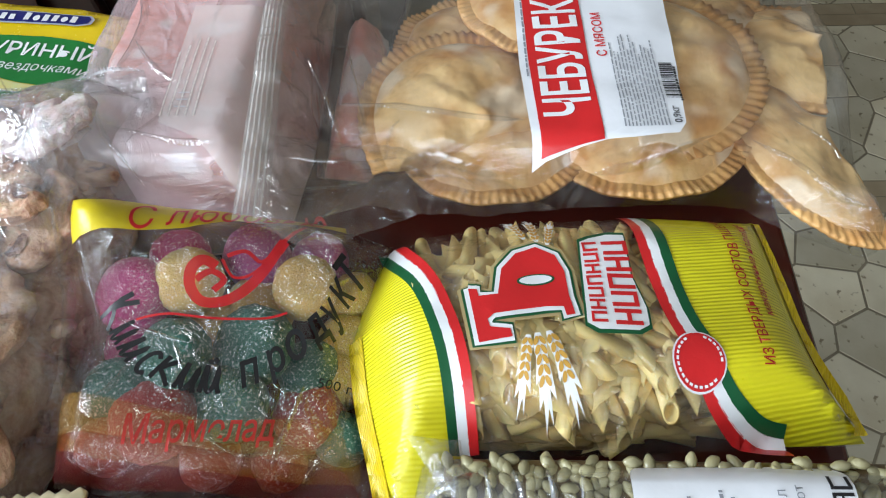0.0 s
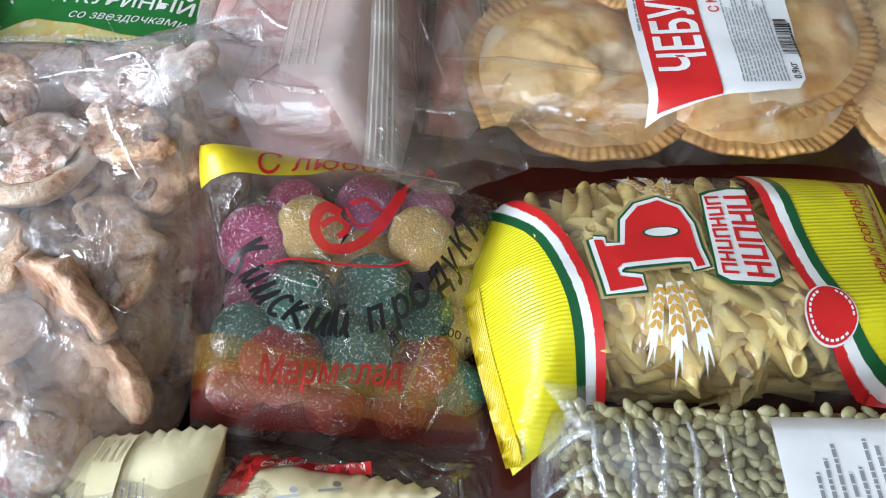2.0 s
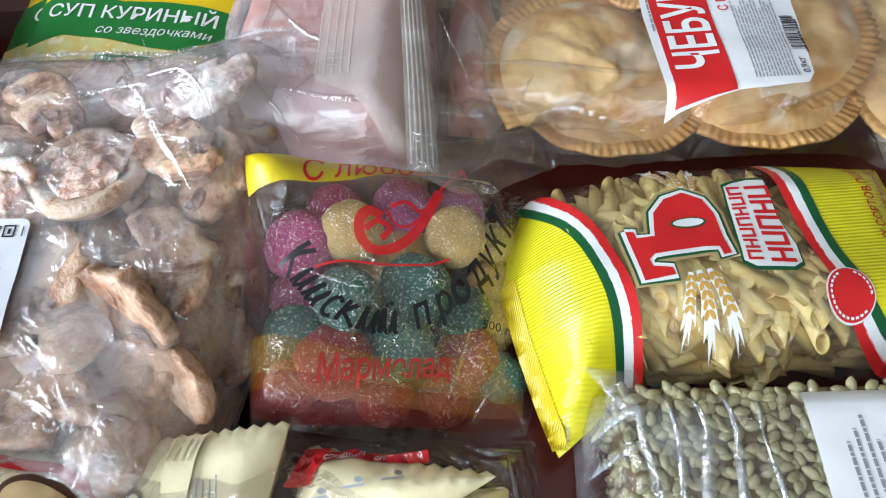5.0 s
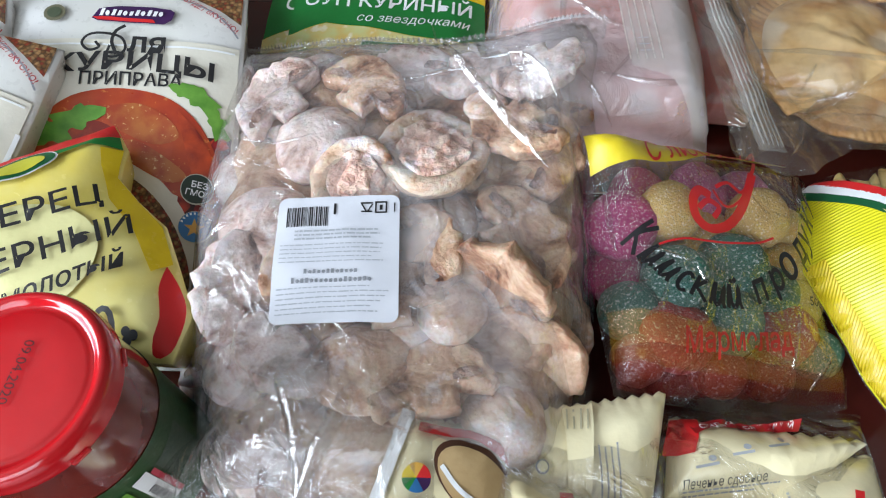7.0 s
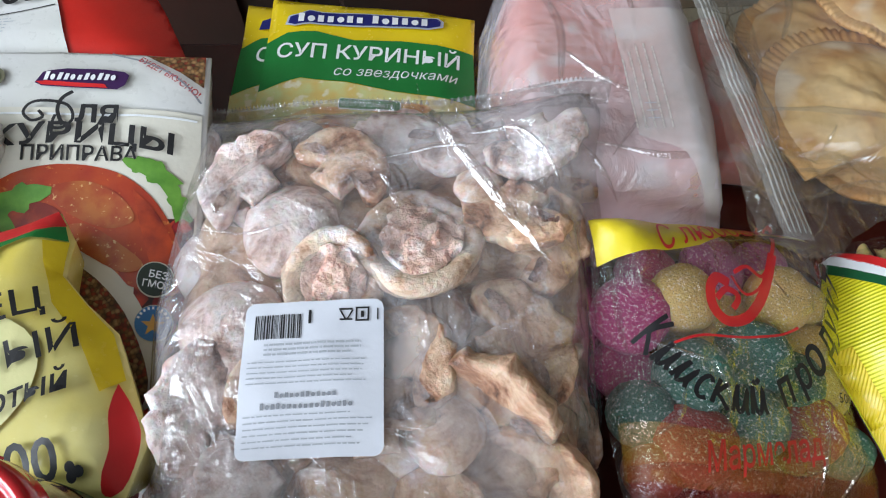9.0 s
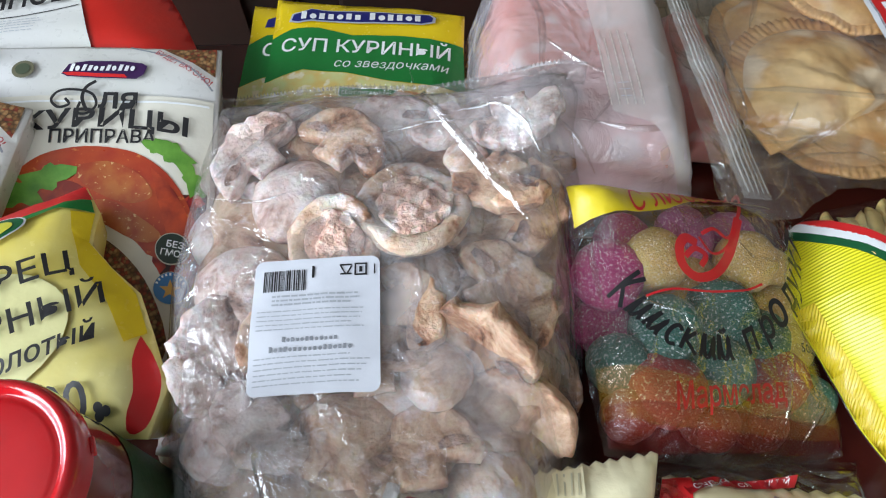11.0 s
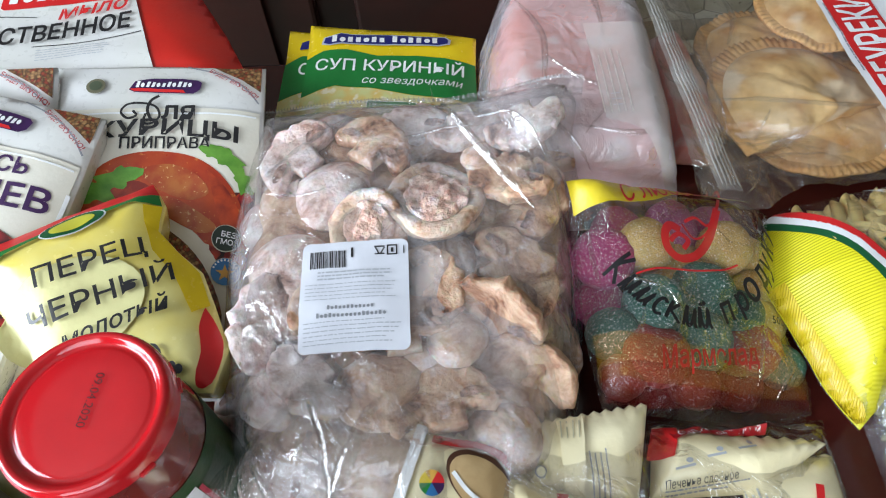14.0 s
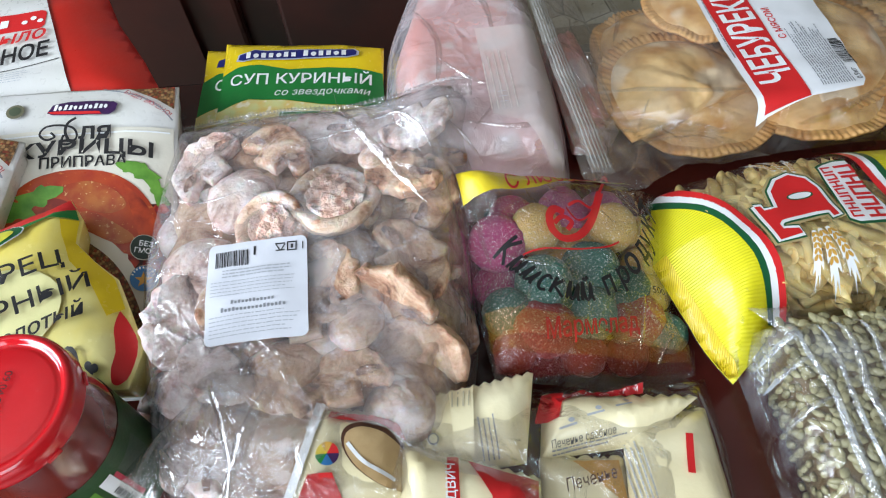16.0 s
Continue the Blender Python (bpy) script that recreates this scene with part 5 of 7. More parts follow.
def mushroom_slice(at, size, turn, tilt, seed, thick=0.010):
    """A cut slice: cap arch with a stem, brown gill crescents let into the face."""
    holder = thing("mushroom_slice", "frosty beige slice of frozen champignon", "mushroom", "frozen mushrooms")
    holder.matrix_world = pose(*at, *tilt, turn)
    rng = random.Random(seed)
    # Upper and left pieces take the copy that carries painted window sheen.
    sheen_side = at[0] < -0.310 or at[1] > 0.225
    n = 18
    pts = [(math.cos(math.pi * i / n) * size, math.sin(math.pi * i / n) * size * 0.80) for i in range(n + 1)]
    pts += [(-size * 1.0, -size * 0.16), (-size * 0.86, -size * 0.26), (-size * 0.62, -size * 0.20), (-size * 0.36, -size * 0.10), (-size * 0.34, -size * 0.30), (-size * 0.36, -size * 0.42), (size * 0.34, -size * 0.46), (size * 0.34, -size * 0.3), (size * 0.38, -size * 0.10), (size * 0.64, -size * 0.20), (size * 0.86, -size * 0.26), (size * 1.0, -size * 0.16)]
    bm = bmesh.new()
    f0 = bm.faces.new([bm.verts.new((x * rng.uniform(0.97, 1.03), y * rng.uniform(0.90, 1.08), thick / 2)) for x, y in pts])
    ex = bmesh.ops.extrude_face_region(bm, geom=[f0])
    bmesh.ops.translate(bm, verts=[g for g in ex["geom"] if isinstance(g, bmesh.types.BMVert)], vec=(0, 0, -thick))
    bmesh.ops.recalc_face_normals(bm, faces=bm.faces[:])
    rim = [e for e in bm.edges if abs(e.verts[0].co.z - e.verts[1].co.z) < 1e-6]
    bmesh.ops.bevel(bm, geom=rim, offset=0.0036, segments=3, profile=0.6, affect="EDGES")
    bmesh.ops.triangulate(bm, faces=[f for f in bm.faces if len(f.verts) > 4])
    cut(bm, 0.004)
    part("flesh", roughen(roughen(bm, 0.0020, 40, seed), 0.0011, 190, seed), FROST_SHEEN_CAP if sheen_side else MUSHFLESH, holder)
    for s in (-1, 1):
        if rng.random() < 0.3:
            continue
        g = [(s * size * 0.34, size * 0.02), (s * size * 0.55, -size * 0.06), (s * size * 0.80, -size * 0.08), (s * size * 0.84, size * 0.04), (s * size * 0.66, size * 0.14), (s * size * 0.46, size * 0.16), (s * size * 0.34, size * 0.10)]
        bm = flat_bm([g], 0.003)
        for v in bm.verts:
            v.co.z = thick / 2 + 0.0010
        part("gill_patch", roughen(roughen(bm, 0.0020, 40, seed), 0.0012, 260, seed), GILLS, holder)
    return holder


def mushroom_cap(at, size, turn, tilt, seed, kind="cap"):
    """A cap: seen from below with a pale rim round a brown rough middle, or from above as a smooth dome."""
    holder = thing("mushroom", "frosty pale frozen champignon cap", "mushroom", "frozen mushrooms")
    holder.matrix_world = pose(*at, *tilt, turn)
    s = size
    # Same upper-left split: frost and sheen both sit in the skin colour.
    skin = FROST_SHEEN_CAP if at[0] < -0.310 or at[1] > 0.225 else MUSHCAP
    if kind == "dome":
        prof = [(0, s * 0.34), (s * 0.30, s * 0.32), (s * 0.60, s * 0.22), (s * 0.85, s * 0.04), (s * 0.98, -s * 0.20), (s * 0.95, -s * 0.34), (s * 0.80, -s * 0.38), (s * 0.4, -s * 0.30), (0, -s * 0.30)]
        part("cap", roughen(roughen(lathe(prof, 30), 0.0032, 38, seed), 0.0012, 160, seed), skin, holder)
        prof = [(0, -s * 0.28), (s * 0.32, -s * 0.28), (s * 0.28, -s * 0.7), (0, -s * 0.72)]
        part("stem", roughen(lathe(prof, 16), 0.002, 90, seed), MUSHFLESH, holder)
        return holder
    prof = [(0, -s * 0.55), (s * 0.55, -s * 0.48), (s * 0.90, -s * 0.26), (s * 1.02, -0.04 * s), (s * 1.0, s * 0.06), (s * 0.92, s * 0.12), (s * 0.78, s * 0.12), (s * 0.62, s * 0.06)]
    part("cap", roughen(roughen(lathe(prof, 36), 0.0028, 38, seed), 0.0012, 160, seed), skin, holder)
    prof = [(s * 0.66, s * 0.09), (s * 0.60, s * 0.13), (s * 0.50, s * 0.12), (s * 0.36, s * 0.14), (s * 0.26, s * 0.20), (s * 0.12, s * 0.20), (0, s * 0.18)]
    bm = lathe(prof, 36)
    cut(bm, 0.004)
    part("underside", roughen(roughen(bm, 0.0028, 38, seed), 0.0026, 170, seed + 3), CORE if kind == "cap" else GILLS, holder)
    return holder


# pieces that show through the film
for i, (kind, x, y, s, turn, tilt) in enumerate([
    ("cap", -0.249, 0.181, 0.0290, 0, (-8, 0)), ("cap", -0.288, 0.163, 0.0235, 60, (4, -8)), ("slice", -0.209, 0.134, 0.0270, -64, (-4, 4)), ("dome", -0.242, 0.099, 0.0180, 30, (-10, 0)),
    ("slice", -0.221, 0.109, 0.0250, -30, (58, 4)), ("slice", -0.205, 0.083, 0.0250, -30, (50, 4)), ("dome", -0.334, 0.146, 0.0255, 100, (0, -10)), ("slice", -0.340, 0.112, 0.0250, 80, (20, -10)),
    ("dome", -0.221, 0.209, 0.0125, 0, (0, 12)), ("slice", -0.194, 0.230, 0.0220, 200, (6, 8)), ("slice", -0.332, 0.222, 0.0230, 50, (6, -10)), ("dome", -0.312, 0.196, 0.0250, 0, (0, -8)),
    ("slice", -0.287, 0.222, 0.0220, -40, (8, 0)), ("slice", -0.254, 0.128, 0.0200, -70, (14, 0)), ("dome", -0.338, 0.078, 0.0230, 20, (-8, -8)),
    ("dome", -0.281, 0.074, 0.0255, 0, (-10, 0)), ("dome", -0.355, 0.190, 0.0220, -20, (4, -10)), ("slice", -0.262, 0.246, 0.0210, 10, (8, 0)), ("slice", -0.229, 0.236, 0.0200, 200, (8, 6)),
    ("dome", -0.312, 0.248, 0.0200, 80, (8, 0)), ("slice", -0.192, 0.184, 0.0220, 250, (0, 14)), ("slice", -0.205, 0.198, 0.0230, 140, (0, 10)), ("slice", -0.188, 0.108, 0.0200, 300, (-4, 16)),
    ("dome", -0.360, 0.226, 0.0180, 0, (0, -14)), ("slice", -0.354, 0.250, 0.0190, 120, (0, -14)), ("slice", -0.305, 0.118, 0.0230, 30, (0, 0)), ("dome", -0.345, 0.045, 0.0220, 0, (-8, -8)),
    ("slice", -0.318, 0.040, 0.0240, 75, (-10, 0)), ("dome", -0.288, 0.040, 0.0240, 140, (-14, 0)), ("slice", -0.250, 0.060, 0.0240, 15, (-10, 0)), ("dome", -0.218, 0.050, 0.0220, 0, (-12, 8)), ("slice", -0.360, 0.088, 0.0200, 10, (0, -16)), ("slice", -0.196, 0.056, 0.0200, 60, (-10, 10)),
    ("dome", -0.365, 0.135, 0.0190, 0, (4, -12)), ("slice", -0.316, 0.078, 0.0210, 140, (4, 0)), ("slice", -0.180, 0.150, 0.0200, 80, (0, 14)), ("slice", -0.270, 0.100, 0.0220, 10, (4, 0)), ("slice", -0.182, 0.206, 0.0190, 30, (0, 8))]):
    drop = {"slice": 0.0062, "dome": s * 0.36, "cap": s * 0.10, "gill": 0.0015 + s * 0.17}[kind]
    z = max(s * 0.5, mush.below(x, y, s * 0.75) - drop)
    if kind == "slice":
        mushroom_slice((x, y, z), s * 1.2, turn, tilt, i + 1)
    else:
        mushroom_cap((x, y, z), s, turn, tilt, i + 1, kind)
# packed mass that fills the bag below the pieces
MBED = Field([(-0.27 + (x + 0.27) * 0.95, 0.15 + (y - 0.15) * 0.95) for x, y in MUSH_OUT], 0.020, (-0.27, 0.10), slope=(0.03, 0.10), swell=0.044, rim=0.034, crease=0.010, freq=42, seed=22, lumps=((-0.16, 0.265, 0.05, 0.022), (-0.37, 0.27, 0.05, -0.010)))
tagged(part("mushroom_mass", closed_pack(MBED, 0.005), MUSHFLESH), "brown frozen mushroom pieces packed in the bag", "mushroom")
# lower layer between
rng = random.Random(77)
for i in range(30):
    x, y = -0.365 + (i % 6) * 0.036 + rng.uniform(-0.008, 0.008), 0.035 + (i // 6) * 0.052 + rng.uniform(-0.012, 0.012)
    if inside(x, y, MUSH_OUT) and seg_dist(x, y, MUSH_OUT) > 0.012:
        z = max(0.014, mush.below(x, y, 0.018) - 0.018)
        if i % 3:
            mushroom_slice((x, y, z), rng.uniform(0.020, 0.026), rng.uniform(0, 360), (rng.gauss(0, 14), rng.gauss(0, 14)), 100 + i)
        else:
            mushroom_cap((x, y, z - 0.004), rng.uniform(0.020, 0.026), 0, (rng.gauss(0, 20), rng.gauss(0, 20)), 100 + i, "dome")

# ---- meat in a milky bag ----
MEAT_OUT = [(-0.196, 0.200), (-0.13, 0.199), (-0.085, 0.206), (-0.078, 0.26), (-0.075, 0.34), (-0.078, 0.43), (-0.11, 0.468), (-0.165, 0.462), (-0.196, 0.42), (-0.215, 0.36), (-0.220, 0.30), (-0.210, 0.23)]
meat = Field(MEAT_OUT, 0.020, (-0.14, 0.3), swell=0.066, rim=0.030, crease=0.0018, freq=18, seed=9)
chunk = closed_pack(Field([(-0.14 + (x + 0.14) * 0.93, 0.315 + (y - 0.315) * 0.95) for x, y in MEAT_OUT], 0.012, (-0.14, 0.3), swell=0.068, rim=0.032, crease=0.0022, freq=18, seed=9), 0.006)
tagged(part("raw_meat", chunk, MEAT), "pale pink frosted piece of raw meat in a bag", "meat")
bag_meat = thing("meat_bag", "milky plastic bag wrapped round pink meat", "food bag")
bag_film = part("film", top_skin(meat, 0.005, 0.001), FILM_MEAT, bag_meat, "milky creased plastic film")
for k, (pts, w, h) in enumerate((([(-0.170, 0.30), (-0.150, 0.275), (-0.125, 0.262)], 0.006, 0.0025), ([(-0.186, 0.36), (-0.17, 0.32), (-0.175, 0.27)], 0.009, 0.003), ([(-0.165, 0.235), (-0.13, 0.226), (-0.105, 0.228)], 0.005, 0.002), ([(-0.15, 0.40), (-0.13, 0.36), (-0.128, 0.31)], 0.007, 0.0028), ([(-0.178, 0.25), (-0.168, 0.23), (-0.150, 0.212)], 0.005, 0.002), ([(-0.10, 0.30), (-0.11, 0.27), (-0.135, 0.25), (-0.155, 0.225)], 0.005, 0.0022))):
    ridge(meat, pts, w, h, FOLD, bag_meat, off=0.0018, seed=k + 40)
lab = decal("label", meat, [[(-0.140, 0.236), (-0.118, 0.226), (-0.093, 0.204), (-0.091, 0.26), (-0.096, 0.325), (-0.141, 0.328)]], ink("translucent label", (0.88, 0.82, 0.78), see=0.64), bag_meat, 0.0030, label="pale translucent paper label under film")
decal("fine_print", meat, fine_bars((-0.120, 0.240), 0.06, 0.022, 5, 90, 51, 0.20), ink("faint print", (0.62, 0.58, 0.54)), lab, 0.0034, 0.02)
decal("conformity_mark", meat, [quad((-0.134, 0.246), 0.006, 0.0008), quad((-0.134, 0.251), 0.006, 0.0008), quad((-0.134, 0.256), 0.006, 0.0008)], PALEGREY, lab, 0.0034, 0.02)
# ribbed back seam of the bag beside it, hanging over the meat
seam_f = Field([(-0.0885, 0.172), (-0.0735, 0.172), (-0.078, 0.24), (-0.083, 0.30), (-0.086, 0.40), (-0.098, 0.40), (-0.096, 0.29), (-0.092, 0.23)], 0.092, (-0.08, 0.18), slope=(-0.2, 0.0), swell=0.002, rim=0.01, crease=0.002, freq=40, seed=2)
seam = part("ribbed_seam", top_skin(seam_f, 0.004), film("ribbed seam film", haze=0.14, patchy=0.2, haze_col=(0.84, 0.81, 0.76), bump=0.25, bscale=60), bag_meat, "milky ribbed seal strip")
for k in range(5):
    decal("rib", seam_f, ribbon(curve([(-0.0865 + k * 0.0026, 0.174), (-0.0895 + k * 0.0024, 0.23), (-0.0935 + k * 0.0022, 0.29), (-0.0955 + k * 0.002, 0.36)], 5), 0.0008), film("seam rib", haze=0.38, patchy=0.1, haze_col=(0.85, 0.84, 0.80)), seam, 0.0008)
# slack film between the meat and the pastries
SLACK = film("slack film", haze=0.02, patchy=0.16, haze_col=(0.86, 0.72, 0.64), bump=0.55, bscale=30, gloss=2.4)
slack_f = Field([(-0.085, 0.185), (-0.04, 0.225), (-0.01, 0.232), (-0.03, 0.30), (-0.045, 0.40), (-0.085, 0.42), (-0.094, 0.30)], 0.074, (-0.085, 0.3), slope=(-0.75, 0.1), swell=0.004, rim=0.02, crease=0.007, freq=34, seed=12)
part("slack_film", top_skin(slack_f, 0.004), SLACK, bag_meat)

over_f = Field([(-0.088, 0.186), (-0.066, 0.176), (-0.045, 0.180), (-0.030, 0.194), (-0.010, 0.206), (0.040, 0.219), (0.070, 0.226), (0.040, 0.238), (-0.02, 0.250), (-0.09, 0.240)], 0.056, (-0.03, 0.21), slope=(-0.32, 0.0), swell=0.006, rim=0.02, crease=0.006, freq=36, seed=31)
over = part("slack_film", top_skin(over_f, 0.003), SLACK, bag_meat)
for k, (pts, w, h) in enumerate((([(-0.080, 0.200), (-0.050, 0.212), (-0.010, 0.228), (0.030, 0.230)], 0.004, 0.002), ([(-0.060, 0.186), (-0.048, 0.200), (-0.040, 0.222)], 0.003, 0.002), ([(-0.075, 0.225), (-0.045, 0.228), (-0.015, 0.240)], 0.004, 0.0022))):
    ridge(over_f, pts, w, h, FOLD, bag_meat, off=0.001, seed=k + 90)
for k, (pts, w, h) in enumerate((([(-0.060, 0.34), (-0.050, 0.30), (-0.040, 0.265), (-0.028, 0.245)], 0.004, 0.0025), ([(-0.075, 0.30), (-0.060, 0.27), (-0.050, 0.24)], 0.004, 0.002), ([(-0.030, 0.31), (-0.042, 0.27), (-0.065, 0.235)], 0.004, 0.002))):
    ridge(slack_f, pts, w, h, FOLD, bag_meat, off=0.001, seed=k + 95)
# smaller piece beside the large one, under the slack film
small = closed_pack(Field([(-0.072, 0.262), (-0.045, 0.258), (-0.030, 0.280), (-0.034, 0.330), (-0.040, 0.385), (-0.070, 0.395)], 0.010, (-0.05, 0.3), swell=0.034, rim=0.022, crease=0.003, freq=22, seed=14), 0.005)
tagged(part("raw_meat", small, MEAT), "smaller pink piece of raw meat beside the bagged one", "meat")

# ---- soup sachets ----
def soup_sachet(dx, dy, dz, seed, front):
    out = [(-0.361 + dx, 0.260 + dy), (-0.219 + dx, 0.256 + dy), (-0.2165 + dx, 0.330 + dy), (-0.2120 + dx, 0.3775 + dy), (-0.250 + dx, 0.3860 + dy), (-0.300 + dx, 0.3900 + dy), (-0.3525 + dx, 0.3965 + dy), (-0.3555 + dx, 0.340 + dy)]
    f = Field(out, 0.048 + dz, (-0.28, 0.33), slope=(-0.06, 0.08), swell=0.006, rim=0.03, crease=0.0014, freq=30, seed=seed)
    sachet = thing("soup_sachet", "yellow and green foil sachet of chicken noodle soup", "food packet", "soup sachets")
    part("foil", closed_pack(f, 0.006), YELLOW, sachet)
    band = [(-0.3580 + dx, 0.315 + dy), (-0.3545 + dx, 0.355 + dy), (-0.340 + dx, 0.3605 + dy), (-0.320 + dx, 0.3600 + dy), (-0.295 + dx, 0.3520 + dy), (-0.265 + dx, 0.3510 + dy), (-0.240 + dx, 0.3480 + dy), (-0.2155 + dx, 0.3440 + dy),
            (-0.2175 + dx, 0.300 + dy), (-0.240 + dx, 0.304 + dy), (-0.270 + dx, 0.309 + dy), (-0.300 + dx, 0.317 + dy), (-0.330 + dx, 0.322 + dy)]
    green = decal("green_band", f, [band], GREEN, sachet, 0.0006)
    decal("picture", f, [[(-0.3605 + dx, 0.262 + dy), (-0.3585 + dx, 0.3145 + dy), (-0.330 + dx, 0.3215 + dy), (-0.300 + dx, 0.3165 + dy), (-0.270 + dx, 0.3085 + dy), (-0.240 + dx, 0.3035 + dy), (-0.2180 + dx, 0.2995 + dy), (-0.2195 + dx, 0.258 + dy)]], SOUPPIC, sachet, 0.0006, label="printed picture of noodle soup")
    decal("picture", f, [disc((-0.318 + dx, 0.283 + dy), 0.026, 0.014, angle=10), disc((-0.262 + dx, 0.288 + dy), 0.022, 0.012, angle=-6)], CARROT, sachet, 0.0009)
    if front:
        plate = decal("logo", f, [[(-0.3420, 0.3680), (-0.3400, 0.3755), (-0.3340, 0.3770), (-0.3260, 0.3815), (-0.3170, 0.3790), (-0.2850, 0.3775), (-0.2480, 0.3745), (-0.2380, 0.3750), (-0.2340, 0.3700), (-0.2350, 0.3640), (-0.2450, 0.3615), (-0.2700, 0.3630), (-0.3000, 0.3640), (-0.3250, 0.3665), (-0.3350, 0.3655)]], PALEGREY, sachet, 0.0008, label="navy logo plate with white word blocks")
        decal("logo_face", f, [[(-0.3400, 0.3690), (-0.3385, 0.3745), (-0.3330, 0.3758), (-0.3260, 0.3803), (-0.3170, 0.3778), (-0.2850, 0.3763), (-0.2480, 0.3735), (-0.2390, 0.3735), (-0.2362, 0.3700), (-0.2370, 0.3650), (-0.2450, 0.3627), (-0.2700, 0.3642), (-0.3000, 0.3652), (-0.3250, 0.3677), (-0.3350, 0.3667)]], NAVY, plate, 0.0011)
        words = word_bars((-0.3330, 0.3685), 0.046, 0.0085, 7, -2.5, 3) + word_bars((-0.2830, 0.3662), 0.040, 0.0085, 6, -3, 5)
        for w in words:
            decal("word_block", f, [w], WHITE, plate, 0.0015, 0.02)
        lettering(f, "СУП КУРИНЫЙ", (-0.3470, 0.3400), 0.1215, WHITE, green, -5.5, 0.0010, bold=0.012, tall=0.98)
        lettering(f, "со звездочками", (-0.3085, 0.3225), 0.0810, WHITE, green, -4.5, 0.0010, shear=0.25, tall=1.0)
        bx = decal("badge", f, [rounded((-0.3055, 0.2955), 0.040, 0.0085, 0.002, -5)], WHITE, sachet, 0.0012)
        decal("badge_face", f, [rounded((-0.3048, 0.2962), 0.0386, 0.0071, 0.0018, -5)], GREEN, bx, 0.0015)
        lettering(f, "БЕЗ ГЛУТАМАТА", (-0.3030, 0.2975), 0.033, WHITE, bx, -5, 0.0018)
    else:
        decal("logo", f, [[(-0.3420 + dx, 0.3680 + dy), (-0.3400 + dx, 0.3755 + dy), (-0.3260 + dx, 0.3800 + dy), (-0.2400 + dx, 0.3740 + dy), (-0.2400 + dx, 0.3640 + dy)]], NAVY, sachet, 0.0008)
        lettering(f, "СУП КУРИНЫЙ", (-0.3430 + dx, 0.3400 + dy), 0.1215, WHITE, green, -5.5, 0.0010, bold=0.012)
    sachet.matrix_world = pose(-0.281, 0.3325, 0, 0, 0, 1.2) @ Matrix.Diagonal((0.93, 0.93, 0.90, 1)) @ Matrix.Translation((0.2865, -0.334, 0))
    return sachet


soup_sachet(0, 0, 0.0, 31, True)
soup_sachet(-0.0200, 0.0045, -0.009, 32, False)


# ---- seasoning pouches ----
def pouch(at, turn, f_kw, w, h, title, seed, lettercol, label):
    """A stand-up seasoning pouch: notched top seal, printed corner, logo, lettering and pictures."""
    out = place([(0, 0), (w, 0), (w, h * 0.5), (w, h), (w * 0.5, h + 0.001), (0, h), (0, h * 0.5)], at, turn)
    f = Field(out, **f_kw, seed=seed)
    ob = thing("seasoning_pouch", label, "food packet", "seasoning pouches")
    part("foil", closed_pack(f, 0.006), POUCH, ob)

    def L(u, v):
        return place([(u, v)], at, turn)[0]

    decal("cream_panel", f, [[L(0.002, 0.002), L(w - 0.002, 0.002), L(w - 0.002, h - 0.036), L(0.002, h - 0.036)]], ink("warm white print", (0.74, 0.70, 0.60)), ob, 0.0005)
    decal("zip_line", f, ribbon([L(0.004 + i * (w - 0.008) / 8, h - 0.040) for i in range(9)], 0.0012), WHITE, ob, 0.0012)
    corner = decal("corner_print", f, [[L(w - 0.034, h - 0.0015), L(w - 0.002, h - 0.0015), L(w - 0.002, h - 0.020)]], SPICE, ob, 0.0008)
    decal("corner_stripe", f, ribbon(curve([L(w - 0.052, h - 0.001), L(w - 0.030, h - 0.008), L(w - 0.012, h - 0.019), L(w - 0.003, h - 0.029)], 5), 0.0011), GREY, corner, 0.0010)
    lettering(f, "БУДЕТ ВКУСНО!", L(w - 0.037, h - 0.0060), 0.038, DEEPRED, corner, turn - 32, 0.0010, bold=0.012)
    plate = decal("logo", f, [place([(0, 0.003), (0.004, 0.001), (0.020, 0.0), (0.043, -0.001), (0.047, 0.002), (0.048, 0.008), (0.045, 0.0105), (0.035, 0.0120), (0.015, 0.0125), (0.003, 0.0100)], L(0.052, h - 0.0245), turn)], PURPLE, ob, 0.0010, label="dark logo plate with red underside")
    decal("logo_red", f, [place([(0.0005, 0.0035), (0.004, 0.0015), (0.020, 0.0004), (0.038, -0.0004), (0.036, 0.0020), (0.020, 0.0028), (0.006, 0.0040)], L(0.052, h - 0.0245), turn)], RED, plate, 0.0013)
    for wd in word_bars(L(0.0565, h - 0.0203), 0.038, 0.0054, 11, turn, 6, 0.15):
        decal("word_block", f, [wd], WHITE, plate, 0.0016, 0.02)
    sd = decal("stamp", f, [disc(L(0.030, h - 0.0185), 0.0062)], ink("dull gold print", (0.17, 0.16, 0.10)), ob, 0.0010)
    decal("stamp_ring", f, [disc(L(0.030, h - 0.0185), 0.0040)], ink("stamp centre", (0.08, 0.10, 0.06)), sd, 0.0013)
    return ob, f, L


SPICE_W = 0.1385
# another pouch of the same kind, behind
p3, f3, L3 = pouch((-0.640, 0.110), -1.0, dict(z0=0.098, at=(-0.57, 0.30), slope=(0.02, 0.52), swell=0.006, rim=0.04, crease=0.0012, freq=24), 0.1385, 0.192, "", 61, BLACK, "white seasoning pouch with dark lettering, half hidden")
lettering(f3, "ших", L3(0.093, 0.148), 0.030, BLACK, p3, -1, 0.0012, bold=0.02)

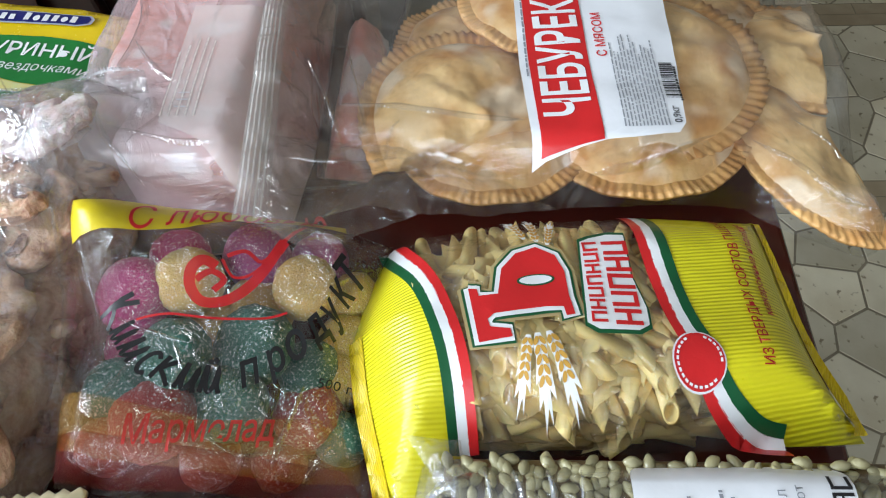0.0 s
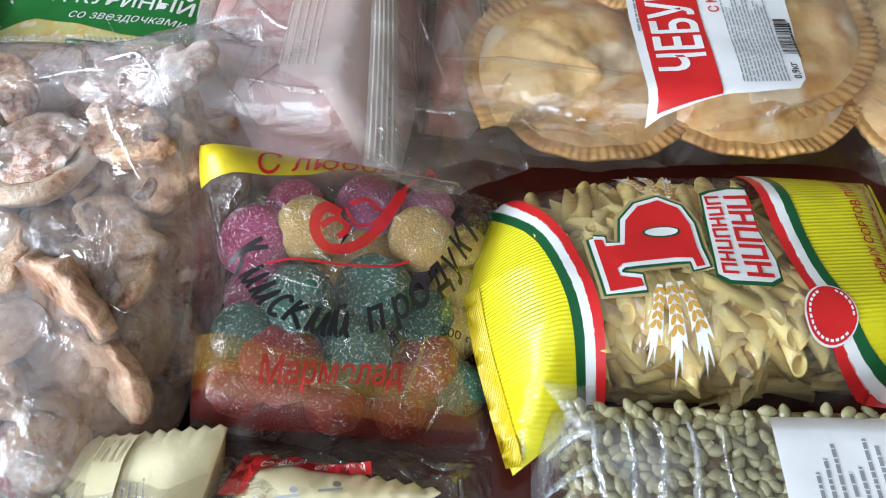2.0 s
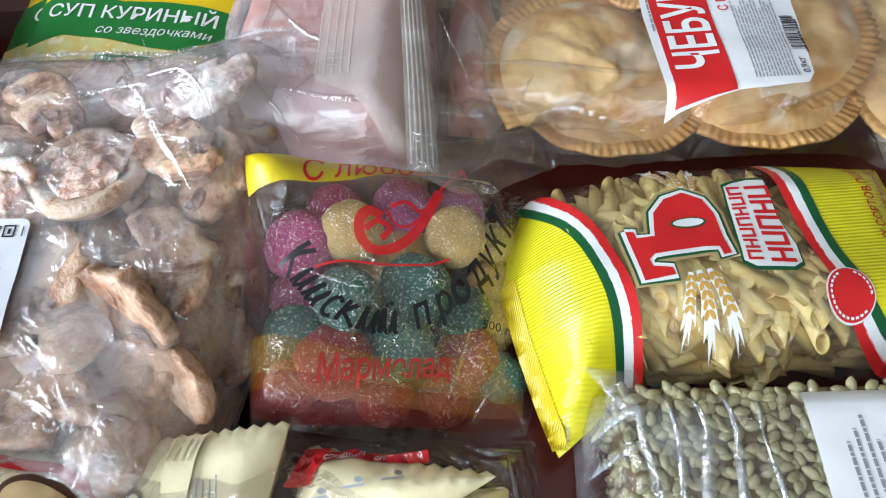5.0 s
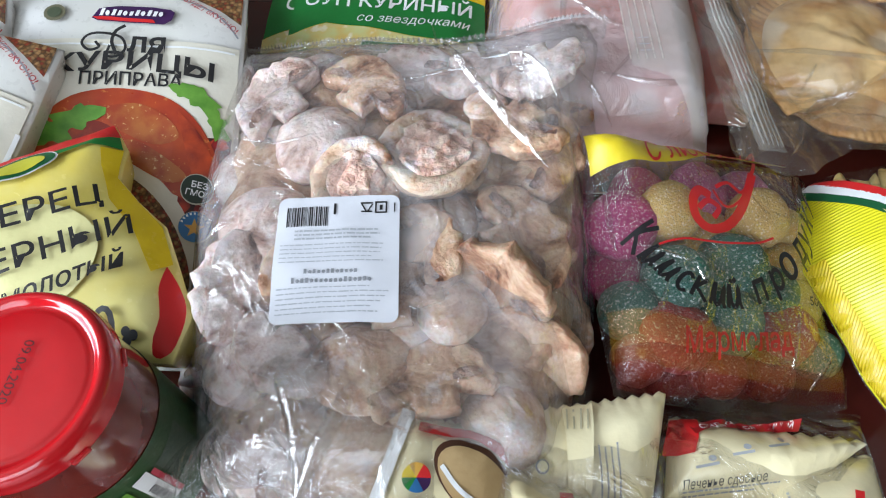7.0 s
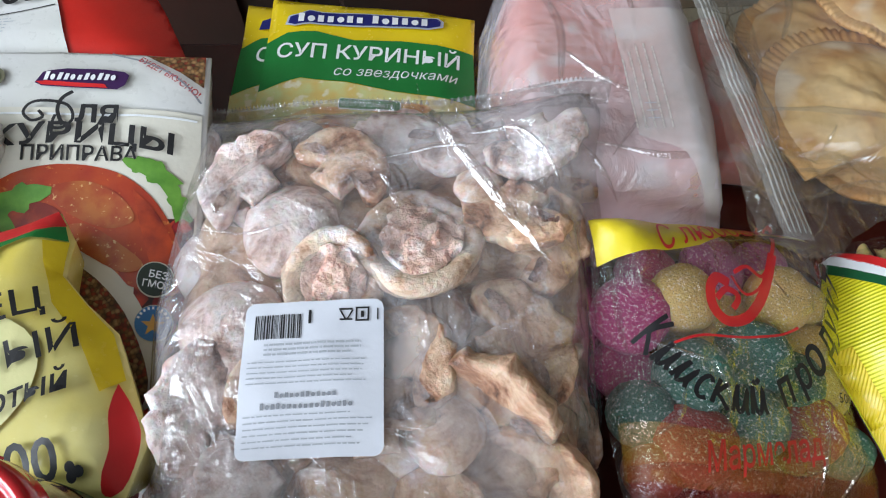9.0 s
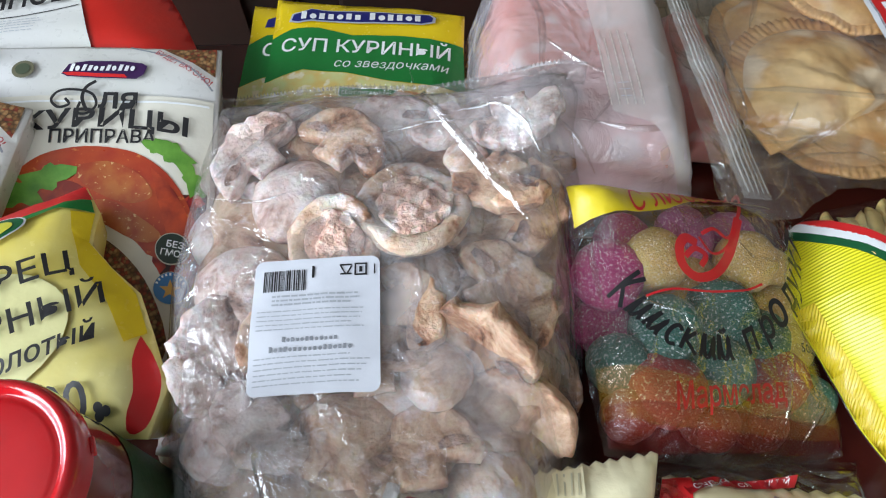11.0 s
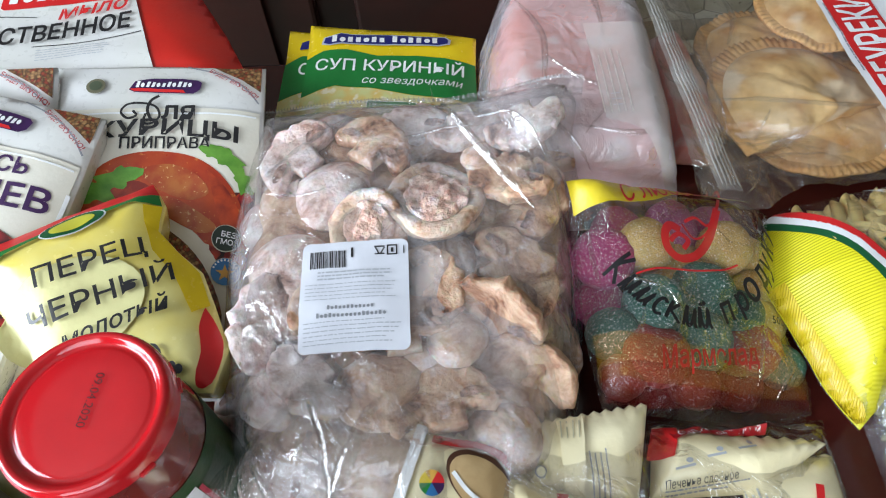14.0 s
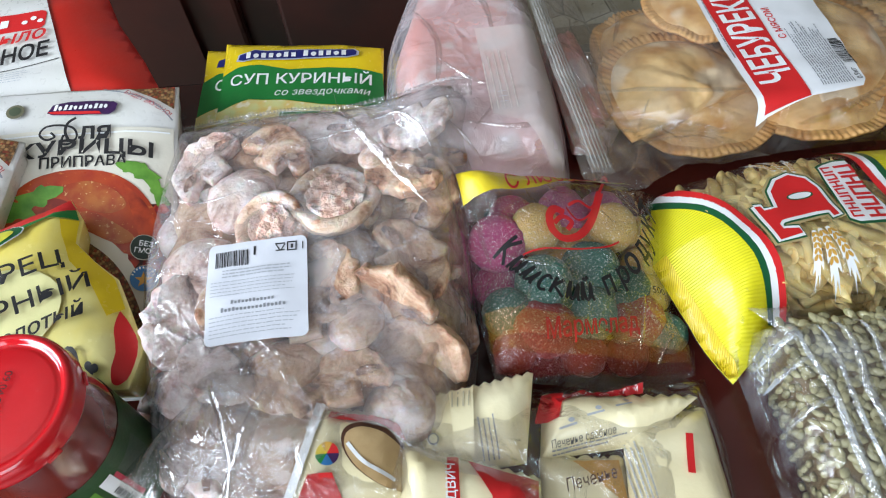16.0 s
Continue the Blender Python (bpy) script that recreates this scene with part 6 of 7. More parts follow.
# chicken seasoning
p1, f1, L1 = pouch((-0.5035, 0.090), 0.0, dict(z0=0.034, at=(-0.44, 0.12), slope=(-0.07, 0.285), swell=0.006, rim=0.035, crease=0.0016, freq=26), 0.1400, 0.2170, "", 62, BLACK, "white chicken seasoning pouch with a roast chicken picture")
lettering(f1, "ля", (-0.4275, 0.2625), 0.0215, BLACK, p1, 0, 0.0022, bold=0.022, tall=0.85)
decal("flourish", f1, ribbon(curve([(-0.4375, 0.2660), (-0.4385, 0.2595), (-0.4330, 0.2590), (-0.4285, 0.2640), (-0.4315, 0.2710), (-0.4400, 0.2735), (-0.4500, 0.2725), (-0.4535, 0.2670), (-0.4490, 0.2625), (-0.4435, 0.2645), (-0.4460, 0.2680)], 6), 0.0016), BLACK, p1, 0.0022, 0.004)
decal("flourish", f1, ribbon(curve([(-0.4300, 0.2790), (-0.4350, 0.2750), (-0.4365, 0.2680), (-0.4330, 0.2600)], 6), 0.0020), BLACK, p1, 0.0025, 0.004)
lettering(f1, "КУРИЦЫ", (-0.4690, 0.2515), 0.0915, BLACK, p1, -0.5, 0.0024, bold=0.022, tall=0.68, bend=-0.045)
lettering(f1, "ПРИПРАВА", (-0.4530, 0.2425), 0.0580, BLACK, p1, 0, 0.0012, bold=0.016)
decal("peppercorn_print", f1, [[(-0.392, 0.212), (-0.3665, 0.216), (-0.3665, 0.100), (-0.392, 0.100)]], CHILI, p1, 0.0006)
bird = decal("picture", f1, [curve([(-0.486, 0.208), (-0.462, 0.232), (-0.440, 0.2400), (-0.415, 0.2395), (-0.396, 0.232), (-0.380, 0.216), (-0.370, 0.192), (-0.374, 0.176), (-0.395, 0.180), (-0.428, 0.194), (-0.460, 0.198), (-0.486, 0.2075)], 4)[:-1]], ROAST, p1, 0.0009, label="printed roast chicken with herbs")
decal("picture", f1, [curve([(-0.396, 0.228), (-0.382, 0.214), (-0.373, 0.194), (-0.375, 0.179), (-0.383, 0.186), (-0.390, 0.206), (-0.396, 0.2275)], 4)[:-1]], ROASTDARK, bird, 0.0012)
decal("picture", f1, [curve([(-0.486, 0.205), (-0.463, 0.217), (-0.442, 0.221), (-0.430, 0.214), (-0.445, 0.204), (-0.470, 0.199), (-0.4855, 0.2045)], 4)[:-1]], ROASTDARK, bird, 0.0012)
rng = random.Random(5)
for cx, cy, a, k in ((-0.384, 0.236, -40, 1.15), (-0.374, 0.222, -70, 0.9), (-0.393, 0.2395, -20, 0.8), (-0.452, 0.222, 200, 1.4), (-0.468, 0.214, 170, 1.5)):
    pts = []
    for i in range(22):
        t = 2 * math.pi * i / 22
        r = 0.0085 * k * (1 + 0.22 * math.sin(5 * t + a)) * (1.25 if abs(math.cos(t)) > 0.7 else 0.8)
        pts.append((r * math.cos(t), 0.7 * r * math.sin(t)))
    decal("herb_leaf", f1, [place(pts, (cx, cy), a)], LEAF, p1, 0.0014, 0.004)
GLAZE = mat("pale roast print", (0.44, 0.13, 0.03), 0.3, (0.34, 0.04, 0.012), scale=90, bump=0.06, coat=0.3, speck=(0.66, 0.42, 0.18), speck_size=420, speck_amount=0.36)
decal("picture", f1, [curve([(-0.440, 0.228), (-0.420, 0.232), (-0.402, 0.224), (-0.394, 0.212), (-0.408, 0.208), (-0.428, 0.216), (-0.440, 0.2275)], 4)[:-1]], GLAZE, bird, 0.0012)
decal("picture", f1, [curve([(-0.434, 0.206), (-0.418, 0.210), (-0.400, 0.200), (-0.388, 0.190), (-0.398, 0.186), (-0.418, 0.196), (-0.434, 0.2055)], 4)[:-1]], GLAZE, bird, 0.0015)
decal("bowl", f1, [curve([(-0.452, 0.190), (-0.430, 0.203), (-0.405, 0.190), (-0.385, 0.165), (-0.377, 0.130), (-0.400, 0.120), (-0.450, 0.150), (-0.452, 0.1895)], 4)[:-1]], ink("bowl white print", (0.70, 0.66, 0.58)), p1, 0.0011)
decal("ground_spice", f1, [curve([(-0.455, 0.184), (-0.433, 0.194), (-0.410, 0.183), (-0.391, 0.160), (-0.382, 0.130), (-0.400, 0.115), (-0.450, 0.140), (-0.455, 0.1835)], 4)[:-1]], SPICE, p1, 0.0014)
decal("peppercorn_print", f1, [[(-0.450, 0.180), (-0.430, 0.180), (-0.408, 0.160), (-0.394, 0.135), (-0.386, 0.098), (-0.440, 0.098)]], PEPPERCORN, p1, 0.0018)
decal("chili_print", f1, [[(-0.396, 0.142), (-0.388, 0.135), (-0.381, 0.118), (-0.379, 0.100), (-0.395, 0.100), (-0.402, 0.125)]], CHILI, p1, 0.0021)


decal("foot_print", f1, [[(-0.445, 0.0975), (-0.3745, 0.0975), (-0.3745, 0.128), (-0.385, 0.118), (-0.41, 0.116), (-0.445, 0.118)]], CHILI, p1, 0.0016)


def stamps(f, ob, a, b, turn):
    r = 0.0088
    g = decal("round_mark", f, [disc(a, r)], ink("mark rim print", (0.55, 0.52, 0.42)), ob, 0.0026)
    decal("mark_face", f, [disc(a, r * 0.93)], ink("mark green black", (0.016, 0.028, 0.018)), g, 0.0029)
    lettering(f, "БЕЗ", place([(-0.0030, 0.0006)], a, turn)[0], 0.0085, WHITE, g, turn, 0.0033, bold=0.014)
    lettering(f, "ГМО", place([(-0.0052, -0.0042)], a, turn)[0], 0.0100, WHITE, g, turn, 0.0033, bold=0.014)
    s = decal("round_mark", f, [disc(b, r)], ink("mark rim print", (0.55, 0.52, 0.42)), ob, 0.0026)
    decal("mark_face", f, [disc(b, r * 0.95)], BLUE, s, 0.0029)
    star = []
    for i in range(10):
        q = 0.0055 if i % 2 == 0 else 0.0022
        t = 2 * math.pi * i / 10 + 1.6
        star.append((b[0] + q * math.cos(t), b[1] - 0.001 + q * math.sin(t)))
    decal("star", f, [star], GOLDINK, s, 0.0033)
    for i in range(9):
        t = radians(20 + i * 17)
        decal("word_block", f, [quad((b[0] + 0.0064 * math.cos(t), b[1] + 0.0064 * math.sin(t)), 0.0013, 0.0010, math.degrees(t))], WHITE, s, 0.0033, 0.02)


stamps(f1, p1, (-0.3815, 0.1825), (-0.3810, 0.1615), -8)

# pepper mix pouch, lying askew in front
p2, f2, L2 = pouch((-0.6405, 0.0880), -14.0, dict(z0=0.052, at=(-0.55, 0.07), slope=(-0.03, 0.245), swell=0.008, rim=0.035, crease=0.0014, freq=26), 0.1385, 0.2050, "", 63, PURPLE, "white pepper mix pouch with purple lettering, lying askew")
lettering(f2, "Смесь".upper(), (-0.5500, 0.2210), 0.0560, PURPLE, p2, -11, 0.0012, bold=0.016, tall=0.9)
lettering(f2, "ПЕРЦЕВ", (-0.5700, 0.2040), 0.0900, PURPLE, p2, -11, 0.0012, bold=0.02, tall=0.85)
decal("picture", f2, [[L2(0.003, 0.003), L2(0.1355, 0.003), L2(0.1355, 0.086), L2(0.06, 0.110), L2(0.003, 0.100)]], PEPPERCORN, p2, 0.0009, label="printed peppercorns and ground spice")
decal("chili_print", f2, [[L2(0.06, 0.085), L2(0.1355, 0.066), L2(0.1355, 0.110), L2(0.09, 0.125), L2(0.06, 0.115)]], CHILI, p2, 0.0012)
decal("ground_spice", f2, [[L2(0.07, 0.004), L2(0.1350, 0.004), L2(0.1350, 0.038), L2(0.09, 0.030)]], SPICE, p2, 0.0012)
decal("cream_edge", f2, ribbon([L2(0.1368, 0.003), L2(0.1368, 0.05), L2(0.1368, 0.10), L2(0.1368, 0.15)], 0.0024), WHITE, p2, 0.0014)
stamps(f2, p2, (-0.5230, 0.1070), (-0.5250, 0.0840), -14)

# ---- soap refill pouch ----
SOAP_OUT = [(-0.655, 0.275), (-0.385, 0.285), (-0.378, 0.308), (-0.398, 0.350), (-0.425, 0.398), (-0.442, 0.440), (-0.52, 0.462), (-0.655, 0.468)]
soapf = Field(SOAP_OUT, 0.074, (-0.52, 0.35), slope=(0.0, 0.05), swell=0.016, rim=0.05, crease=0.0016, freq=20, seed=71)
soap = thing("soap_refill", "white and red foil refill pouch of liquid soap", "soap packet")
part("foil", closed_pack(soapf, 0.007), REDFOIL, soap)
sp = decal("white_panel", soapf, [[(-0.652, 0.278), (-0.437, 0.290), (-0.442, 0.312), (-0.463, 0.372), (-0.488, 0.440), (-0.52, 0.456), (-0.652, 0.462)]], POUCH, soap, 0.0006)
plate = decal("logo", soapf, [rounded((-0.565, 0.3725), 0.092, 0.0225, 0.005, 5)], RED, sp, 0.0010, label="red logo plate with white blocks")
for wd in word_bars((-0.5600, 0.3790), 0.062, 0.0105, 6, 5, 5):
    decal("word_block", soapf, [wd], WHITE, plate, 0.0014, 0.02)
for k in ((-0.484, 0.3930), (-0.490, 0.3885), (-0.478, 0.3895)):
    decal("logo_dot", soapf, [disc(k, 0.0024, n=12)], WHITE, plate, 0.0014, 0.02)
lettering(soapf, "мыло", (-0.5175, 0.3580), 0.0500, RED, sp, 11, 0.0024, shear=0.25, bold=0.014, tall=1.1)
lettering(soapf, "ХОЗЯЙСТВЕННОЕ", (-0.6150, 0.3285), 0.1530, BLACK, sp, 5.0, 0.0024, bold=0.022, tall=1.3, bend=0.035)
decal("rule", soapf, ribbon(curve([(-0.615, 0.3690), (-0.57, 0.3660), (-0.535, 0.3640)], 6), 0.0007), BLACK, sp, 0.0010)
decal("rule", soapf, ribbon(curve([(-0.53, 0.3320), (-0.49, 0.3350), (-0.455, 0.3440)], 6), 0.0007), BLACK, sp, 0.0010)
decal("fine_print", soapf, fine_bars((-0.525, 0.318), 0.062, 0.011, 5, 6, 73, 0.25), PALEGREY, sp, 0.0010, 0.02)
decal("drawing", soapf, [disc((-0.597, 0.396), 0.0075, 0.006)], PALEGREY, sp, 0.0009)
decal("drawing", soapf, [disc((-0.597, 0.396), 0.0066, 0.0052)], WHITE, sp, 0.0012)

# ---- ground black pepper packet ----
PER_OUT = [(-0.530, 0.152), (-0.468, 0.184), (-0.421, 0.2065), (-0.412, 0.192), (-0.412, 0.173), (-0.400, 0.160), (-0.384, 0.146), (-0.374, 0.124), (-0.364, 0.100), (-0.370, 0.076), (-0.40, 0.0780), (-0.460, 0.0880), (-0.480, 0.112), (-0.505, 0.138)]
perf = Field(PER_OUT, 0.076, (-0.45, 0.13), slope=(-0.04, 0.10), swell=0.011, rim=0.030, crease=0.0020, freq=32, seed=81)
per = thing("pepper_packet", "yellow foil packet of ground black pepper", "food packet")
part("foil", closed_pack(perf, 0.005), LEMON, per)
decal("gold_edge", perf, [[(-0.413, 0.190), (-0.4125, 0.173), (-0.400, 0.1595), (-0.385, 0.145), (-0.376, 0.124), (-0.384, 0.118), (-0.396, 0.140), (-0.412, 0.158), (-0.420, 0.178), (-0.422, 0.188)]], YELLOW, per, 0.0006)
decal("header_band", perf, [[(-0.5290, 0.1520), (-0.468, 0.1838), (-0.4213, 0.2062), (-0.4160, 0.1985), (-0.4650, 0.1745), (-0.5180, 0.1450)]], RED, per, 0.0010, label="red printed header")
decal("green_band", perf, [[(-0.5160, 0.1450), (-0.4650, 0.1740), (-0.4163, 0.1980), (-0.4130, 0.1900), (-0.4300, 0.1880), (-0.4450, 0.1800), (-0.4800, 0.1620), (-0.4900, 0.1560), (-0.5000, 0.1440), (-0.5040, 0.1390)]], GREEN, per, 0.0014)
em = decal("emblem", perf, [disc((-0.4580, 0.1730), 0.0190, 0.0082, angle=25)], WHITE, per, 0.0018)
decal("emblem_ring", perf, [disc((-0.4580, 0.1730), 0.0180, 0.0074, angle=25)], DKGREEN, em, 0.0021)
decal("emblem_face", perf, [disc((-0.4580, 0.1730), 0.0130, 0.0052, angle=25)], ink("emblem yellow green", (0.55, 0.52, 0.05)), em, 0.0024)
decal("pale_patch", perf, [disc((-0.448, 0.120), 0.040, 0.030, angle=20)], ink("pale lemon print", (0.80, 0.75, 0.36)), per, 0.0007)
lettering(perf, "ПЕРЕЦ", (-0.4680, 0.1315), 0.0600, BLACK, per, 21.5, 0.0026, bold=0.010, tall=0.90)
lettering(perf, "ЧЕРНЫЙ", (-0.4665, 0.1070), 0.0780, BLACK, per, 22.5, 0.0026, bold=0.010, tall=0.90)
lettering(perf, "молотый", (-0.4470, 0.0965), 0.0580, BLACK, per, 23, 0.0026, shear=0.25, bold=0.012, tall=1.0)
lettering(perf, "100", (-0.4220, 0.0795), 0.0290, BLACK, per, 9, 0.0022, bold=0.014, tall=1.0)
decal("chili_picture", perf, [curve([(-0.378, 0.122), (-0.371, 0.112), (-0.3660, 0.099), (-0.3700, 0.0800), (-0.378, 0.0790), (-0.3760, 0.095), (-0.379, 0.110), (-0.378, 0.1215)], 4)[:-1]], RED, per, 0.0012, label="printed red chili pod")
for k in ((-0.390, 0.0880), (-0.3865, 0.0865), (-0.3895, 0.0845)):
    decal("peppercorn_picture", perf, [disc(k, 0.0022, n=12)], BLACK, per, 0.0012, 0.02)

# ---- jar with a red lid ----
JX, JY = -0.3995, 0.0455
jar = thing("glass_jar", "glass jar of tomato paste with red metal lid", "jar", at=(JX, JY, 0))
jar.scale = (0.93, 0.93, 1.0)
body = part("body", lathe([(0, 0.0005), (0.032, 0.0005), (0.0375, 0.004), (0.0390, 0.012), (0.0390, 0.088), (0.0385, 0.103), (0.0365, 0.114), (0.0360, 0.122), (0, 0.122)], 56), PASTE, jar, "glass full of dark red paste")
lid = part("lid", lathe([(0.0385, 0.1200), (0.0396, 0.1202), (0.0400, 0.1212), (0.0395, 0.1225), (0.0397, 0.1270), (0.0394, 0.1295), (0.0382, 0.1320), (0.0365, 0.1330), (0.0345, 0.1324), (0.0335, 0.1306), (0.0318, 0.1296), (0.0306, 0.1304), (0.0290, 0.1308), (0.020, 0.1310), (0, 0.1311)], 72), LIDRED, jar, "glossy red twist-off lid")
flat_lid = Field([(-0.03, -0.03), (0.03, -0.03), (0.03, 0.03), (-0.03, 0.03)], 0.1313, (0, 0), swell=0, rim=0.01, crease=0)
lettering(flat_lid, "09.04.2020", (0.0030, 0.0170), 0.0260, ink("stamped ink", (0.06, 0.004, 0.006)), lid, -98, 0.0002)
for i in range(6):
    a = 60 * i + 20
    part("lug", roughen(box_bm(-0.004, 0.004, -0.0012, 0.0012, -0.0012, 0.0012, 0.0006), 0.0001, 50), LIDRED, lid).matrix_local = pose(0.0396 * math.cos(radians(a)), 0.0396 * math.sin(radians(a)), 0.1210, 0, 0, a + 90)


def wrap_band(r, z0, z1, a0, a1, n=40):
    bm = bmesh.new()
    vs = []
    for i in range(n + 1):
        a = radians(a0 + (a1 - a0) * i / n)
        vs.append((bm.verts.new((r * math.cos(a), r * math.sin(a), z0)), bm.verts.new((r * math.cos(a), r * math.sin(a), z1))))
    for p, q in zip(vs, vs[1:]):
        bm.faces.new((p[0], q[0], q[1], p[1]))
    return bm


lb = part("label", wrap_band(0.0394, 0.016, 0.086, -170, 120), ink("jar label green", (0.020, 0.075, 0.022)), jar, "green printed paper label")
part("label_panel", wrap_band(0.0397, 0.036, 0.072, -25, 5), ink("label dark panel", (0.05, 0.09, 0.06)), lb)
part("label_stripe", wrap_band(0.0400, 0.036, 0.072, -31, -27), ink("label pink stripe", (0.60, 0.06, 0.10)), lb)
part("label_strip", wrap_band(0.0400, 0.036, 0.076, -43, -31.5), WHITE, lb)
for i in range(14):
    part("barcode_bar", wrap_band(0.0402, 0.040 + i * 0.0016, 0.0406 + i * 0.0016 + (0.0005 if i % 3 else 0), -41, -35, 4), BLACK, lb)
part("label_picture", wrap_band(0.0398, 0.050, 0.080, -110, -60), RED, lb)
part("label_picture", wrap_band(0.0400, 0.056, 0.074, -75, -48), LEAF, lb)

# ---- olive card box and black foil bag ----
bx = thing("card_box", "olive green printed card box on the table", "box", at=(0, 0, 0))
bm = box_bm(-0.075, 0.030, -0.075, 0.060, 0.0005, 0.028, 0.002)
b1 = part("carton", bm, OLIVE, bx, flat=True)
b1.matrix_local = pose(-0.478, 0.028, 0, 0, 0, -8)
BLK_OUT = [(-0.600, 0.060), (-0.545, 0.060), (-0.502, 0.048), (-0.470, 0.028), (-0.445, 0.002), (-0.440, -0.05), (-0.50, -0.09), (-0.60, -0.08)]
blkf = Field(BLK_OUT, 0.034, (-0.52, 0.0), swell=0.016, rim=0.025, crease=0.003, freq=40, seed=91)
blk = thing("foil_bag", "black matt foil bag with faint grey print", "food packet")
part("foil", closed_pack(blkf, 0.006), BLACKBAG, blk)
decal("print", blkf, [disc((-0.503, 0.026), 0.009, 0.005, angle=-30), quad((-0.512, 0.034), 0.014, 0.0012, -10)], ink("dim grey print", (0.05, 0.05, 0.048)), blk, 0.0008)
decal("print", blkf, [disc((-0.503, 0.026), 0.007, 0.0034, angle=-30)], ink("dark print", (0.012, 0.012, 0.012)), blk, 0.0012)

# ---- bag of wrapped sandwich biscuits ----
COOK_OUT = [(-0.330, 0.083), (-0.29, 0.081), (-0.25, 0.0715), (-0.20, 0.069), (-0.14, 0.066), (-0.08, 0.066), (-0.046, 0.068), (-0.028, 0.066), (-0.028, 0.03), (-0.034, -0.02), (-0.05, -0.07), (-0.20, -0.085), (-0.33, -0.07), (-0.372, -0.01), (-0.370, 0.030), (-0.352, 0.048), (-0.338, 0.062)]
cookf = Field(COOK_OUT, 0.030, (-0.20, 0.03), slope=(-0.16, 0.02), swell=0.034, rim=0.040, crease=0.0045, freq=34, seed=14, lumps=((-0.30, 0.05, 0.05, 0.022), (-0.06, 0.05, 0.03, -0.006)))
bag_cook = thing("biscuit_bag", "crinkled clear bag of wrapped sandwich biscuits", "food bag")
part("film", top_skin(cookf, 0.004), FILM_COOKIE, bag_cook, "clear crinkled plastic film")
# folds that catch the light
for k, (pts, w, h) in enumerate((([(-0.322, 0.081), (-0.312, 0.062), (-0.303, 0.040), (-0.300, 0.018), (-0.304, -0.02)], 0.012, 0.006), ([(-0.280, 0.066), (-0.286, 0.044), (-0.296, 0.022), (-0.306, 0.000)], 0.012, 0.006), ([(-0.332, 0.055), (-0.346, 0.030), (-0.352, 0.000)], 0.008, 0.004),
                                 ([(-0.240, 0.066), (-0.20, 0.056), (-0.16, 0.064)], 0.004, 0.0018), ([(-0.066, 0.066), (-0.052, 0.058), (-0.034, 0.060)], 0.010, 0.005), ([(-0.044, 0.058), (-0.037, 0.02), (-0.042, -0.03)], 0.008, 0.004), ([(-0.338, 0.03), (-0.325, 0.01), (-0.318, -0.02)], 0.009, 0.005),
                                 ([(-0.08, 0.064), (-0.065, 0.052), (-0.06, 0.04)], 0.008, 0.004), ([(-0.305, 0.078), (-0.28, 0.072), (-0.255, 0.070)], 0.005, 0.002), ([(-0.262, 0.05), (-0.252, 0.06), (-0.240, 0.066)], 0.006, 0.003), ([(-0.20, 0.046), (-0.17, 0.056), (-0.14, 0.063)], 0.005, 0.0018))):
    ridge(cookf, pts, w, h, FOLD, bag_cook, seed=k + 80)


def biscuit_pack(corners, swell, seed, printed, label):
    """A cream flow-wrap with zigzag ends round a sandwich biscuit; corners in plan with their heights."""
    (ax, ay, az), (bx_, by, bz), (cx, cy, cz), (dx, dy, dz) = corners
    ob = thing("wrapped_biscuit", label, "biscuit", "biscuits in the bag")
    out = []
    n = 22
    for i in range(n + 1):
        t = i / n
        k = 0.0018 if i % 2 else 0.0
        out.append((dx + (cx - dx) * t, dy + (cy - dy) * t + k))
    out = [(ax, ay), (bx_, by)] + out[::-1]
    gx = ((bz - az) + (cz - dz)) / 2 / max(1e-3, ((bx_ - ax) + (cx - dx)) / 2)
    gy = ((dz - az) + (cz - bz)) / 2 / max(1e-3, ((dy - ay) + (cy - by)) / 2)
    mx, my, mz = (ax + bx_ + cx + dx) / 4, (ay + by + cy + dy) / 4, (az + bz + cz + dz) / 4
    f = Field(out, mz - swell * 0.7, (mx, my), slope=(max(-0.6, min(0.6, gx)), max(-0.6, min(0.6, gy))), swell=swell, rim=0.016, crease=0.0016, freq=60, seed=seed)
    part("wrapper", closed_pack(f, 0.004, 0.004), CREAMFOIL, ob)
    ob.location.y = 0.008
    return ob, f


DOUGH = mat("biscuit print", (0.55, 0.38, 0.19), 0.35, (0.48, 0.31, 0.14), scale=60, bump=0.1)
CHOC = mat("chocolate print", (0.10, 0.040, 0.022), 0.3, scale=40, bump=0.1)
bA, fA = biscuit_pack([(-0.222, 0.004, 0.050), (-0.154, 0.008, 0.050), (-0.1425, 0.055, 0.057), (-0.2125, 0.046, 0.062)], 0.010, 1, 0, "cream foil wrapped biscuit with back seam")
decal("back_seam", fA, [[(-0.192, 0.048), (-0.178, 0.050), (-0.182, 0.010), (-0.192, 0.008)]], CREAMFOIL, bA, 0.0014, 0.004)
# Shade of the seam ribs, drawn as thin strips of darker ink.
for k in range(4):
    decal("seam_rib", fA, ribbon([(-0.190 + k * 0.0032, 0.0470), (-0.191 + k * 0.003, 0.037)], 0.0008), ink("seam shade", (0.60, 0.54, 0.36)), bA, 0.0019, 0.01)
decal("fine_print", fA, fine_bars((-0.167, 0.010), 0.024, 0.011, 4, 92, 101, 0.3), GREY, bA, 0.0008, 0.02)
decal("round_mark", fA, [disc((-0.203, 0.0215), 0.0030, n=14)], GREY, bA, 0.0008, 0.02)
